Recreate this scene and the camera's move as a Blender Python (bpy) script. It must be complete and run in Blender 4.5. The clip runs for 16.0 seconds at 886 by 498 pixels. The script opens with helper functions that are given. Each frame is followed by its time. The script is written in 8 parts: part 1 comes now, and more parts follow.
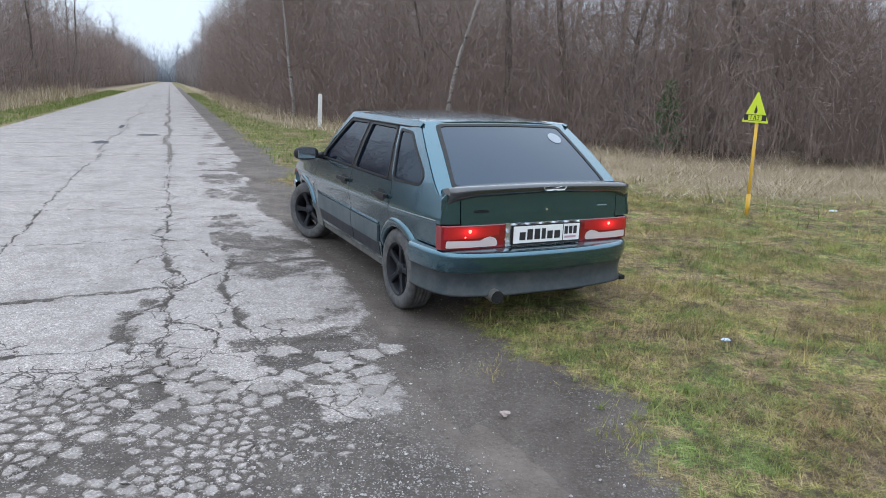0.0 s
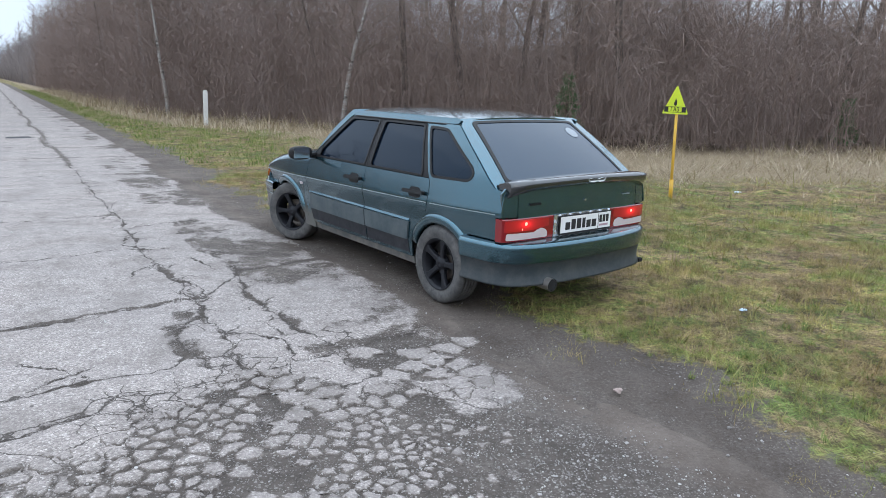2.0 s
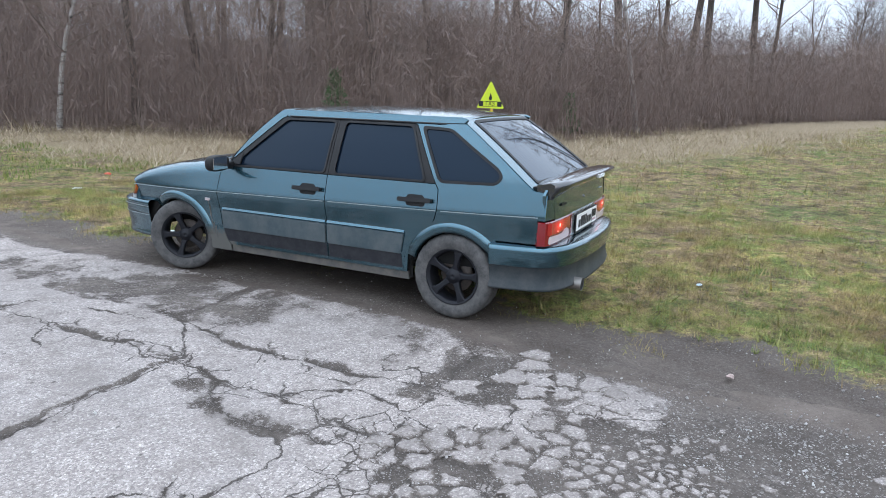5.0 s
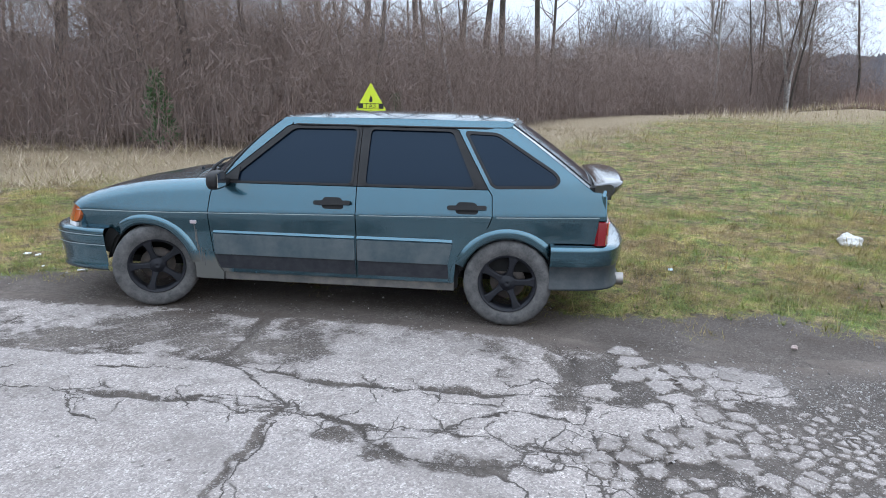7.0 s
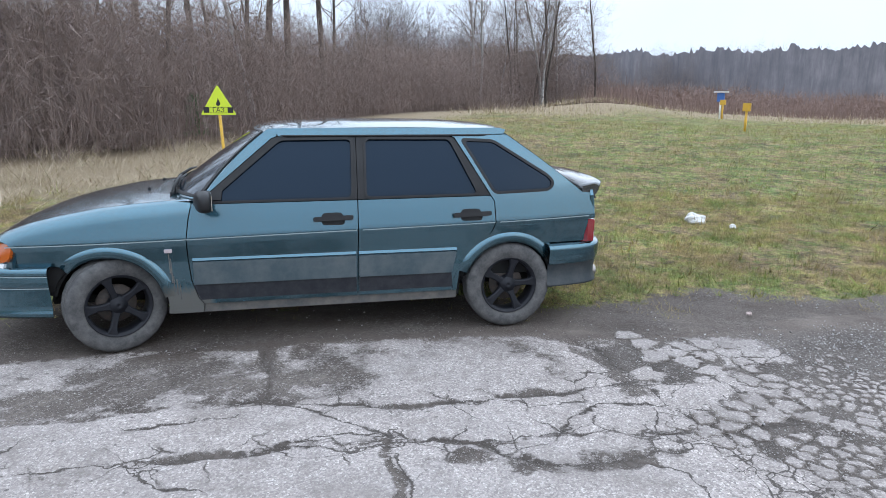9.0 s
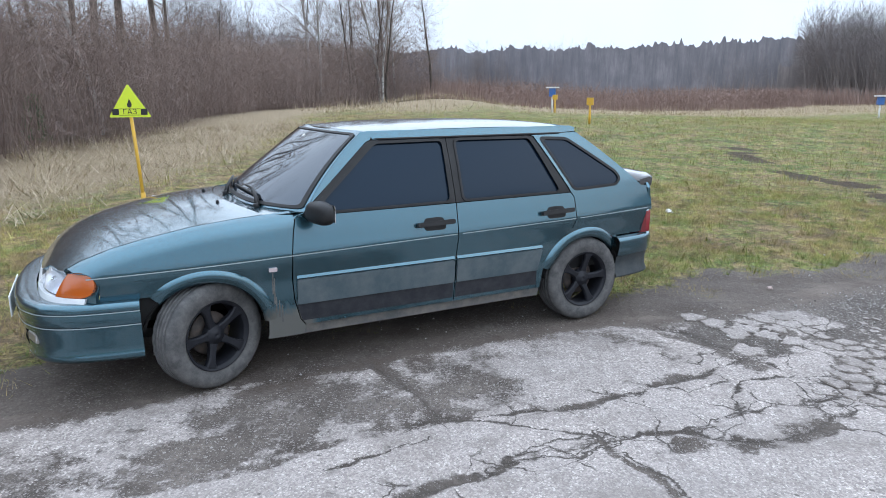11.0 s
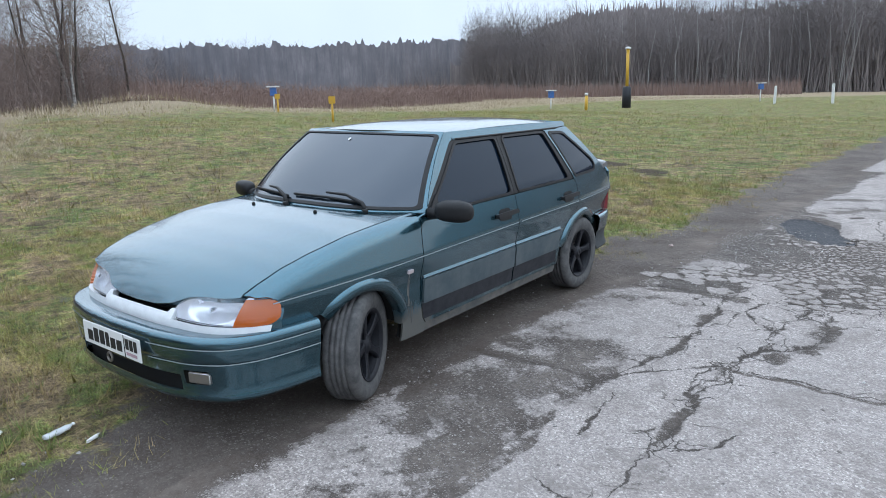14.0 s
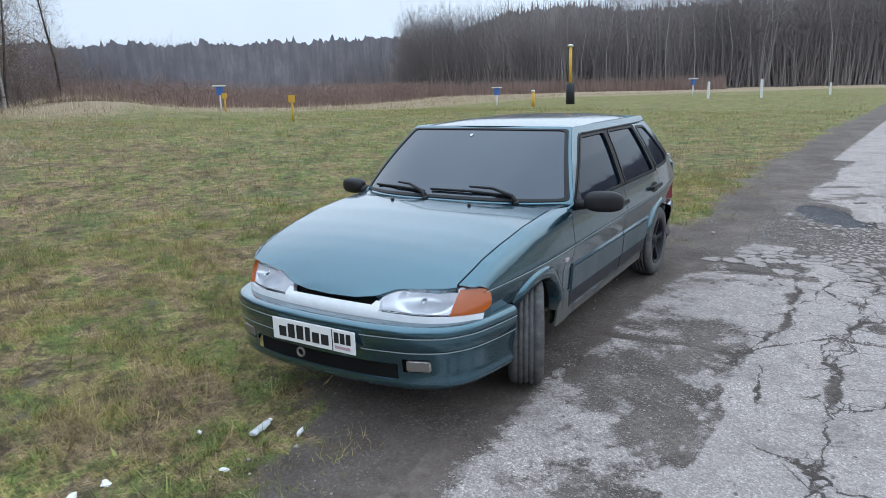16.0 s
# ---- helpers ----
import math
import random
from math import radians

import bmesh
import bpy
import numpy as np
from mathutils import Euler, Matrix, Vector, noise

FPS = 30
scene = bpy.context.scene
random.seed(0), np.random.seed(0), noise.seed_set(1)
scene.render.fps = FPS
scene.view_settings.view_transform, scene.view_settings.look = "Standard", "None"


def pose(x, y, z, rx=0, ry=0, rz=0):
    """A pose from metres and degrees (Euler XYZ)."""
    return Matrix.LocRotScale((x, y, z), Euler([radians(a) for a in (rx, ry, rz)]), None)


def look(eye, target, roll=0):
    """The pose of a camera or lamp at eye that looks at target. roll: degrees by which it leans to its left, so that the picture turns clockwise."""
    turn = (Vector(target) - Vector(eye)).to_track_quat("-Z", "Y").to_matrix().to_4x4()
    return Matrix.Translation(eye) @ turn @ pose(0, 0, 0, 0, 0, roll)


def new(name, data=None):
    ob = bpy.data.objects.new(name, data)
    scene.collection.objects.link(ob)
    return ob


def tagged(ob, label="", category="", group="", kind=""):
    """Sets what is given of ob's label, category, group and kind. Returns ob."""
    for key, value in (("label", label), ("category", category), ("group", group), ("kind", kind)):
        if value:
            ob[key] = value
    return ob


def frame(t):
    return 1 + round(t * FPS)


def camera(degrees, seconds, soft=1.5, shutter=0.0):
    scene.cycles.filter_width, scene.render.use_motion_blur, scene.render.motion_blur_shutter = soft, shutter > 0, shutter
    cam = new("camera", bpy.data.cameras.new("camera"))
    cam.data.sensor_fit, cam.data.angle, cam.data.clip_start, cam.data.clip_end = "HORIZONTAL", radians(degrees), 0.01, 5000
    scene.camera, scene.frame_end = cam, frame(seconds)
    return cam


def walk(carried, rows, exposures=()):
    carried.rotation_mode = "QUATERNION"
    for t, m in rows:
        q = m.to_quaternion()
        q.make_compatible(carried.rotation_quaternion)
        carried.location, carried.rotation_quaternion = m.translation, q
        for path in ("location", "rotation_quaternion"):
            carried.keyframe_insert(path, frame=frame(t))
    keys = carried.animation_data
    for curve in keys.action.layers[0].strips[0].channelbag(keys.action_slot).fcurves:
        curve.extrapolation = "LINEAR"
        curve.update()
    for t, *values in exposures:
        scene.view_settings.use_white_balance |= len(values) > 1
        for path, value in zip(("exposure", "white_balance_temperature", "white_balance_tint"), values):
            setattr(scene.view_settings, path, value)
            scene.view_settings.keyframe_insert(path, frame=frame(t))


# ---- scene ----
from mathutils.geometry import delaunay_2d_cdt

# the camera and its walk
cam = camera(66.3, 16.0, soft=0.9)
METRES, EYE, TILT, LEAN, TURN = 11.895, 1.5225, 0.0, 0.0, 0.0
ROWS = [
    (0.0, 0.0, 0.0, 0.0, 0.5, -13.16, -2.16),
    (0.5, -0.0301, -0.0013, 0.0015, -1.23, -13.29, -2.28),
    (1.0, -0.0581, -0.0074, 0.0005, -1.54, -13.32, -1.98),
    (1.5, -0.0793, -0.0066, -0.0008, -4.49, -13.25, -1.74),
    (2.0, -0.104, 0.0003, -0.0013, -11.2, -13.24, -1.73),
    (2.5, -0.1296, 0.0078, -0.0001, -16.94, -13.2, -1.81),
    (3.0, -0.1554, 0.0209, -0.0026, -21.36, -13.14, -1.55),
    (5.5, -0.276, 0.1333, -0.0052, -40.65, -12.81, -1.52),
    (6.0, -0.3005, 0.1644, -0.0045, -44.79, -12.68, -1.28),
    (6.5, -0.3209, 0.1932, -0.0062, -51.0, -12.54, -0.9),
    (7.0, -0.3428, 0.2208, -0.0064, -56.03, -12.48, -0.99),
    (7.5, -0.3597, 0.2481, -0.0062, -58.89, -12.46, -0.8),
    (8.0, -0.375, 0.2753, -0.0049, -64.56, -12.4, -0.3),
    (8.5, -0.3853, 0.3044, -0.003, -70.6, -12.44, -0.29),
    (11.0, -0.4025, 0.4762, -0.0009, -90.89, -12.76, 0.22),
    (11.5, -0.4004, 0.5091, 0.0008, -93.89, -12.8, 0.41),
    (12.0, -0.4005, 0.5426, 0.0022, -98.65, -12.82, 0.7),
    (12.5, -0.3982, 0.5733, 0.0008, -104.22, -12.87, 0.85),
    (13.0, -0.3947, 0.6053, 0.0013, -108.4, -12.96, 0.86),
    (13.5, -0.3907, 0.6348, 0.0037, -112.34, -13.08, 0.91),
    (14.0, -0.3806, 0.6655, 0.0031, -116.47, -13.19, 1.11),
    (14.5, -0.3717, 0.694, 0.0039, -120.48, -13.34, 1.15),
    (15.0, -0.3628, 0.7218, 0.005, -122.28, -13.41, 1.18),
    (15.5, -0.3519, 0.7419, 0.0052, -122.29, -13.45, 1.34),
    (16.0, -0.342, 0.7621, 0.0052, -122.15, -13.5, 1.54),
]
walk(cam, [(t, pose(0, 0, EYE, TILT, LEAN, TURN) @ pose(METRES * x, METRES * y, METRES * z, 90 + pitch, roll, yaw)) for t, x, y, z, yaw, pitch, roll in ROWS],
     exposures=[(0.0, 0.05, 6240, 12), (3.0, 0.06, 6210, 12), (5.5, 0.2, 6170, 13), (8.5, 0.18, 6150, 13), (11.5, 0.2, 6120, 12), (13.0, 0.06, 6070, 11), (14.5, -0.1, 6070, 11), (16.0, -0.15, 6100, 11)])

# world: a bright, evenly overcast late-autumn sky
world = bpy.data.worlds.new("overcast_sky")
world.use_nodes = True
scene.world = world
wn = world.node_tree
wn.nodes.clear()
w_out = wn.nodes.new("ShaderNodeOutputWorld")
w_bg = wn.nodes.new("ShaderNodeBackground")
w_sky = wn.nodes.new("ShaderNodeTexSky")
w_sky.sky_type = "NISHITA"
w_sky.sun_disc = False
w_sky.sun_elevation = radians(28)
w_sky.sun_rotation = radians(200)
w_sky.dust_density = 3.0
w_mix = wn.nodes.new("ShaderNodeMix")
w_mix.data_type = "RGBA"
w_mix.inputs[0].default_value = 0.9
w_noise = wn.nodes.new("ShaderNodeTexNoise")
w_noise.inputs["Scale"].default_value = 2.2
w_noise.inputs["Detail"].default_value = 5
w_ramp = wn.nodes.new("ShaderNodeValToRGB")
w_ramp.color_ramp.elements[0].position = 0.3
w_ramp.color_ramp.elements[0].color = (8.2, 9.6, 11.1, 1)
w_ramp.color_ramp.elements[1].position = 0.72
w_ramp.color_ramp.elements[1].color = (10.0, 11.4, 12.7, 1)
wn.links.new(w_noise.outputs["Fac"], w_ramp.inputs["Fac"])
wn.links.new(w_sky.outputs[0], w_mix.inputs[6])
wn.links.new(w_ramp.outputs[0], w_mix.inputs[7])
# an overcast sky is about three times as bright overhead as at the horizon
w_co = wn.nodes.new("ShaderNodeTexCoord")
w_sep = wn.nodes.new("ShaderNodeSeparateXYZ")
w_rise = wn.nodes.new("ShaderNodeMapRange")
w_rise.inputs["From Min"].default_value = 0.12
w_rise.inputs["From Max"].default_value = 0.85
w_rise.inputs["To Min"].default_value = 1.0
w_rise.inputs["To Max"].default_value = 2.05
w_gain = wn.nodes.new("ShaderNodeVectorMath")
w_gain.operation = "SCALE"
wn.links.new(w_co.outputs["Generated"], w_sep.inputs[0])
wn.links.new(w_sep.outputs["Z"], w_rise.inputs["Value"])
wn.links.new(w_mix.outputs[2], w_gain.inputs[0])
wn.links.new(w_rise.outputs[0], w_gain.inputs["Scale"])
wn.links.new(w_gain.outputs[0], w_bg.inputs["Color"])
w_bg.inputs["Strength"].default_value = 0.1
wn.links.new(w_bg.outputs[0], w_out.inputs["Surface"])

sun = new("sun", bpy.data.lights.new("sun", "SUN"))
sun.data.energy = 0.6
sun.data.angle = radians(150)
sun.data.color = (1.0, 0.96, 0.9)
sun.matrix_world = look((0, 0, 30), (-3, 2, 0))


# ---------------------------------------------------------------- materials
class Shader:
    """A small builder for node materials."""

    def __init__(self, name, color=(0.5, 0.5, 0.5), rough=0.6, metal=0.0, spec=0.5):
        self.m = bpy.data.materials.new(name)
        self.m.use_nodes = True
        self.t = self.m.node_tree
        self.b = self.t.nodes["Principled BSDF"]
        self.b.inputs["Base Color"].default_value = (*color, 1)
        self.b.inputs["Roughness"].default_value = rough
        self.b.inputs["Metallic"].default_value = metal
        self.b.inputs["Specular IOR Level"].default_value = spec

    def put(self, sock, v):
        if isinstance(v, (int, float)):
            sock.default_value = v
        elif isinstance(v, tuple):
            sock.default_value = (*v, 1) if len(v) == 3 else v
        else:
            self.t.links.new(v, sock)

    def set(self, name, v):
        self.put(self.b.inputs[name], v)
        return self

    def place(self):
        return self.t.nodes.new("ShaderNodeNewGeometry").outputs["Position"]

    def local(self):
        return self.t.nodes.new("ShaderNodeTexCoord").outputs["Object"]

    def island(self):
        return self.t.nodes.new("ShaderNodeNewGeometry").outputs["Random Per Island"]

    def whole(self):
        return self.t.nodes.new("ShaderNodeObjectInfo").outputs["Random"]

    def attr(self, name):
        n = self.t.nodes.new("ShaderNodeAttribute")
        n.attribute_name = name
        return n.outputs["Fac"]

    def noise(self, vec, scale, detail=4, rough=0.6, distort=0.0):
        n = self.t.nodes.new("ShaderNodeTexNoise")
        self.put(n.inputs["Vector"], vec)
        n.inputs["Scale"].default_value = scale
        n.inputs["Detail"].default_value = detail
        n.inputs["Roughness"].default_value = rough
        n.inputs["Distortion"].default_value = distort
        return n.outputs["Fac"]

    def warp(self, vec, scale, amount):
        """The place shifted about, so that lines and edges wander."""
        n = self.t.nodes.new("ShaderNodeTexNoise")
        self.put(n.inputs["Vector"], vec)
        n.inputs["Scale"].default_value = scale
        n.inputs["Detail"].default_value = 5
        n.inputs["Roughness"].default_value = 0.65
        k = self.t.nodes.new("ShaderNodeVectorMath")
        k.operation = "MULTIPLY_ADD"
        self.put(k.inputs[0], n.outputs["Color"])
        k.inputs[1].default_value = (amount, amount, amount)
        self.put(k.inputs[2], vec)
        return k.outputs[0]

    def cells(self, vec, scale, feature="F1", out="Distance", rand=1.0):
        n = self.t.nodes.new("ShaderNodeTexVoronoi")
        n.feature = feature
        self.put(n.inputs["Vector"], vec)
        n.inputs["Scale"].default_value = scale
        n.inputs["Randomness"].default_value = rand
        return n.outputs[out]

    def ramp(self, fac, *stops):
        n = self.t.nodes.new("ShaderNodeValToRGB")
        self.put(n.inputs["Fac"], fac)
        e = n.color_ramp.elements
        while len(e) < len(stops):
            e.new(0.5)
        for el, (p, c) in zip(e, stops):
            el.position = p
            el.color = (c, c, c, 1) if isinstance(c, (int, float)) else (*c, 1)
        return n.outputs["Color"]

    def mix(self, fac, a, b, blend="MIX"):
        n = self.t.nodes.new("ShaderNodeMix")
        n.data_type = "RGBA"
        n.blend_type = blend
        self.put(n.inputs[0], fac)
        self.put(n.inputs[6], a)
        self.put(n.inputs[7], b)
        return n.outputs[2]

    def math(self, op, a, b=0.0, c=0.0):
        n = self.t.nodes.new("ShaderNodeMath")
        n.operation = op
        for k, v in enumerate((a, b, c)):
            self.put(n.inputs[k], v)
        return n.outputs[0]

    def split(self, vec):
        n = self.t.nodes.new("ShaderNodeSeparateXYZ")
        self.put(n.inputs[0], vec)
        return n.outputs

    def scaled(self, vec, sx, sy, sz):
        n = self.t.nodes.new("ShaderNodeMapping")
        self.put(n.inputs["Vector"], vec)
        n.inputs["Scale"].default_value = (sx, sy, sz)
        return n.outputs[0]

    def fibres(self, vec, turn, fine=140, coarse=14):
        """Long thin streaks, as of matted stalks, turned by some degrees."""
        n = self.t.nodes.new("ShaderNodeMapping")
        self.put(n.inputs["Vector"], vec)
        n.inputs["Rotation"].default_value = (0, 0, radians(turn))
        return self.noise(self.scaled(n.outputs[0], fine, coarse, 1), 1.0, 3, 0.6, 0.6)

    def bump(self, h, strength=0.3, dist=0.01):
        n = self.t.nodes.new("ShaderNodeBump")
        n.inputs["Strength"].default_value = strength
        n.inputs["Distance"].default_value = dist
        self.put(n.inputs["Height"], h)
        self.t.links.new(n.outputs[0], self.b.inputs["Normal"])
        return self


def soil_colour(s, p):
    """Damp brown-grey soil with small pale grit; returns colour and height."""
    big = s.noise(p, 1.1, 6, 0.65)
    mid = s.noise(p, 9, 8, 0.78)
    fine = s.noise(p, 60, 6, 0.75)
    col = s.ramp(big, (0.36, (0.056, 0.044, 0.037)), (0.64, (0.178, 0.148, 0.128)))
    col = s.mix(s.ramp(mid, (0.40, 0.6), (0.56, 0.0)), col, (0.085, 0.066, 0.054))
    col = s.mix(s.ramp(fine, (0.42, 0.0), (0.72, 0.5)), col, (0.20, 0.168, 0.145))
    grit = s.ramp(s.cells(p, 75), (0.16, 1.0), (0.26, 0.0))
    keep = s.ramp(s.noise(p, 31, 2), (0.56, 0.0), (0.60, 1.0))
    grit = s.math("MULTIPLY", grit, keep)
    col = s.mix(s.math("MULTIPLY", grit, 0.6), col, (0.30, 0.27, 0.25))
    return col, s.math("ADD", s.math("ADD", fine, mid), s.math("MULTIPLY", grit, 0.6))


def asphalt_colour(s, p):
    """Pale crushed stone bared of its bitumen, brown with ground-in dirt in places; returns colour."""
    tone = s.split(s.cells(p, 115, out="Color"))[0]
    col = s.ramp(tone, (0.0, (0.21, 0.182, 0.168)), (0.45, (0.372, 0.326, 0.300)), (0.85, (0.465, 0.412, 0.380)), (1.0, (0.66, 0.60, 0.56)))
    binder = s.ramp(s.cells(p, 115, "DISTANCE_TO_EDGE"), (0.0, 1.0), (0.14, 0.0))
    col = s.mix(s.math("MULTIPLY", binder, 0.45), col, (0.14, 0.128, 0.122))
    big = s.noise(p, 0.55, 6, 0.65)
    col = s.mix(s.ramp(big, (0.38, 0.0), (0.66, 0.45)), col, (0.27, 0.25, 0.242))
    stain = s.noise(p, 2.1, 8, 0.74)
    col = s.mix(s.ramp(stain, (0.47, 0.0), (0.63, 0.55)), col, (0.185, 0.162, 0.148))
    streak = s.noise(p, 7.5, 8, 0.78)
    col = s.mix(s.ramp(streak, (0.50, 0.0), (0.68, 0.65)), col, (0.150, 0.132, 0.121))
    pits = s.ramp(s.cells(s.warp(p, 30, 0.03), 14), (0.10, 1.0), (0.17, 0.0))
    pits = s.math("MULTIPLY", pits, s.ramp(s.noise(p, 5, 3), (0.50, 0.0), (0.58, 1.0)))
    return s.mix(s.math("MULTIPLY", pits, 0.8), col, (0.075, 0.066, 0.061))


def road_dirt(s, p):
    """Dirt trodden between the stones of worn asphalt, which show through it as pale specks; returns colour and speck mask."""
    base = s.ramp(s.noise(p, 2.3, 8, 0.75), (0.34, (0.074, 0.061, 0.053)), (0.66, (0.195, 0.166, 0.146)))
    base = s.mix(s.ramp(s.noise(p, 30, 8, 0.8), (0.40, 0.65), (0.56, 0.0)), base, (0.055, 0.046, 0.040))
    some = s.ramp(s.noise(p, 3.0, 5, 0.7), (0.36, 0.4), (0.60, 1.0))
    total = None
    for scale, big in ((52, 0.46), (105, 0.5)):
        chip = s.split(s.cells(p, scale, out="Color"))
        speck = s.ramp(s.math("SUBTRACT", s.math("MULTIPLY", chip[1], big), s.cells(p, scale)), (0.0, 0.0), (0.06, 1.0))
        speck = s.math("MULTIPLY", speck, some)
        base = s.mix(s.math("MULTIPLY", speck, 0.8), base, s.ramp(chip[0], (0.0, (0.16, 0.145, 0.135)), (1.0, (0.44, 0.41, 0.385))))
        total = speck if total is None else s.math("MAXIMUM", total, speck)
    return base, total


def make_road_material():
    s = Shader("worn_asphalt", rough=0.9, spec=0.2)
    p = s.place()
    col = asphalt_colour(s, p)
    soil, soil_h = soil_colour(s, p)
    # on the carriageway the soil is mixed with the road's own grit
    dirt, speck = road_dirt(s, p)
    lane = s.ramp(s.math("ADD", s.attr("gravel"), s.math("MULTIPLY", s.math("SUBTRACT", s.noise(p, 4, 6, 0.75), 0.5), 1.2)), (0.2, 0.0), (0.8, 1.0))
    dirt = s.mix(s.ramp(s.attr("gap"), (0.012, 0.55), (0.07, 0.0)), dirt, (0.060, 0.050, 0.043))
    dirt = s.mix(s.math("MULTIPLY", s.attr("bed"), s.math("SUBTRACT", 0.38, s.math("MULTIPLY", speck, 0.38))), dirt, (0.062, 0.053, 0.047))
    soil = s.mix(lane, soil, dirt)
    grain = s.noise(p, 4.5, 12, 0.8)
    cover = s.attr("soil")
    edge = s.math("ADD", cover, s.math("MULTIPLY", s.math("SUBTRACT", grain, 0.5), 1.7))
    edge = s.math("SUBTRACT", edge, s.math("MULTIPLY", speck, 0.16))
    edge = s.ramp(edge, (0.44, 0.0), (0.58, 1.0))
    col = s.mix(edge, col, soil)
    fresh = s.ramp(s.math("ADD", s.attr("patch"), s.math("MULTIPLY", s.math("SUBTRACT", grain, 0.5), 0.8)), (0.4, 0.0), (0.55, 1.0))
    chip = s.split(s.cells(p, 95, out="Color"))[1]
    col = s.mix(fresh, col, s.ramp(chip, (0.0, (0.035, 0.036, 0.04)), (0.8, (0.075, 0.075, 0.08)), (1.0, (0.16, 0.16, 0.16))))
    # cracks: thin, ragged, of uneven width
    jag = s.math("MULTIPLY", s.math("SUBTRACT", s.noise(p, 13, 5, 0.7), 0.5), 0.09)
    off = s.math("ABSOLUTE", s.math("ADD", s.attr("line"), jag))
    width = s.math("MULTIPLY", s.ramp(s.noise(p, 4.5, 3), (0.35, 0.2), (0.65, 1.0)), 0.0135)
    cut = s.math("DIVIDE", off, width)
    cut = s.ramp(cut, (0.45, 1.0), (1.0, 0.0))
    cut = s.math("MULTIPLY", cut, s.ramp(s.attr("gap"), (0.045, 1.0), (0.07, 0.0)))
    # finer cracks that branch off where the slabs are strained
    strain = s.math("ADD", s.attr("strain"), s.math("MULTIPLY", s.math("SUBTRACT", s.noise(p, 1.6, 5, 0.7), 0.5), 1.1))
    for scale, half, lo in ((3.1, 0.022, 0.47), (8.5, 0.050, 0.74)):
        web = s.cells(s.warp(p, 5.0, 0.11), scale, "DISTANCE_TO_EDGE")
        web = s.math("DIVIDE", web, s.math("MULTIPLY", s.ramp(s.noise(p, 6, 3), (0.35, 0.25), (0.65, 1.0)), half))
        web = s.math("MULTIPLY", s.ramp(web, (0.35, 1.0), (1.0, 0.0)), s.ramp(strain, (lo, 0.0), (lo + 0.12, 1.0)))
        cut = s.math("MAXIMUM", cut, web)
    cut = s.math("MULTIPLY", cut, s.math("SUBTRACT", 1.0, s.math("MULTIPLY", edge, 0.6)))
    col = s.mix(s.math("MULTIPLY", cut, 0.85), col, (0.050, 0.042, 0.036))
    s.set("Base Color", col)
    h = s.math("ADD", s.math("MULTIPLY", s.cells(p, 70), -0.7), s.math("MULTIPLY", s.noise(p, 160, 3), 0.5))
    h = s.mix(edge, h, s.math("ADD", soil_h, speck))
    h = s.math("SUBTRACT", h, s.math("MULTIPLY", cut, 2.0))
    return s.bump(h, 0.7, 0.007).m


def make_piece_material():
    """Asphalt that has come loose in pieces, dirt creeping in over their worn rims."""
    s = Shader("broken_asphalt", rough=0.9, spec=0.2)
    p = s.place()
    col = asphalt_colour(s, p)
    col = s.mix(s.math("MULTIPLY", s.island(), 0.4), col, (0.19, 0.17, 0.158))
    dirt, speck = road_dirt(s, p)
    creep = s.math("ADD", s.math("MULTIPLY", s.attr("rim"), 0.85), s.math("MULTIPLY", s.math("SUBTRACT", s.noise(p, 17, 8, 0.78), 0.5), 1.5))
    creep = s.math("ADD", creep, s.math("MULTIPLY", s.math("SUBTRACT", s.noise(p, 1.9, 4, 0.6), 0.5), 0.8))
    creep = s.ramp(s.math("SUBTRACT", creep, s.math("MULTIPLY", speck, 0.1)), (0.32, 0.0), (0.46, 0.6), (0.64, 1.0))
    s.set("Base Color", s.mix(creep, col, dirt))
    h = s.math("ADD", s.math("MULTIPLY", s.cells(p, 70), -0.7), s.noise(p, 40, 5, 0.7))
    return s.bump(h, 0.6, 0.008).m


def make_grit_material():
    s = Shader("crushed_stone", rough=0.85, spec=0.3)
    s.set("Base Color", s.ramp(s.island(), (0.0, (0.14, 0.125, 0.115)), (0.35, (0.24, 0.222, 0.212)), (0.75, (0.36, 0.34, 0.326)), (1.0, (0.55, 0.53, 0.51))))
    return s.m


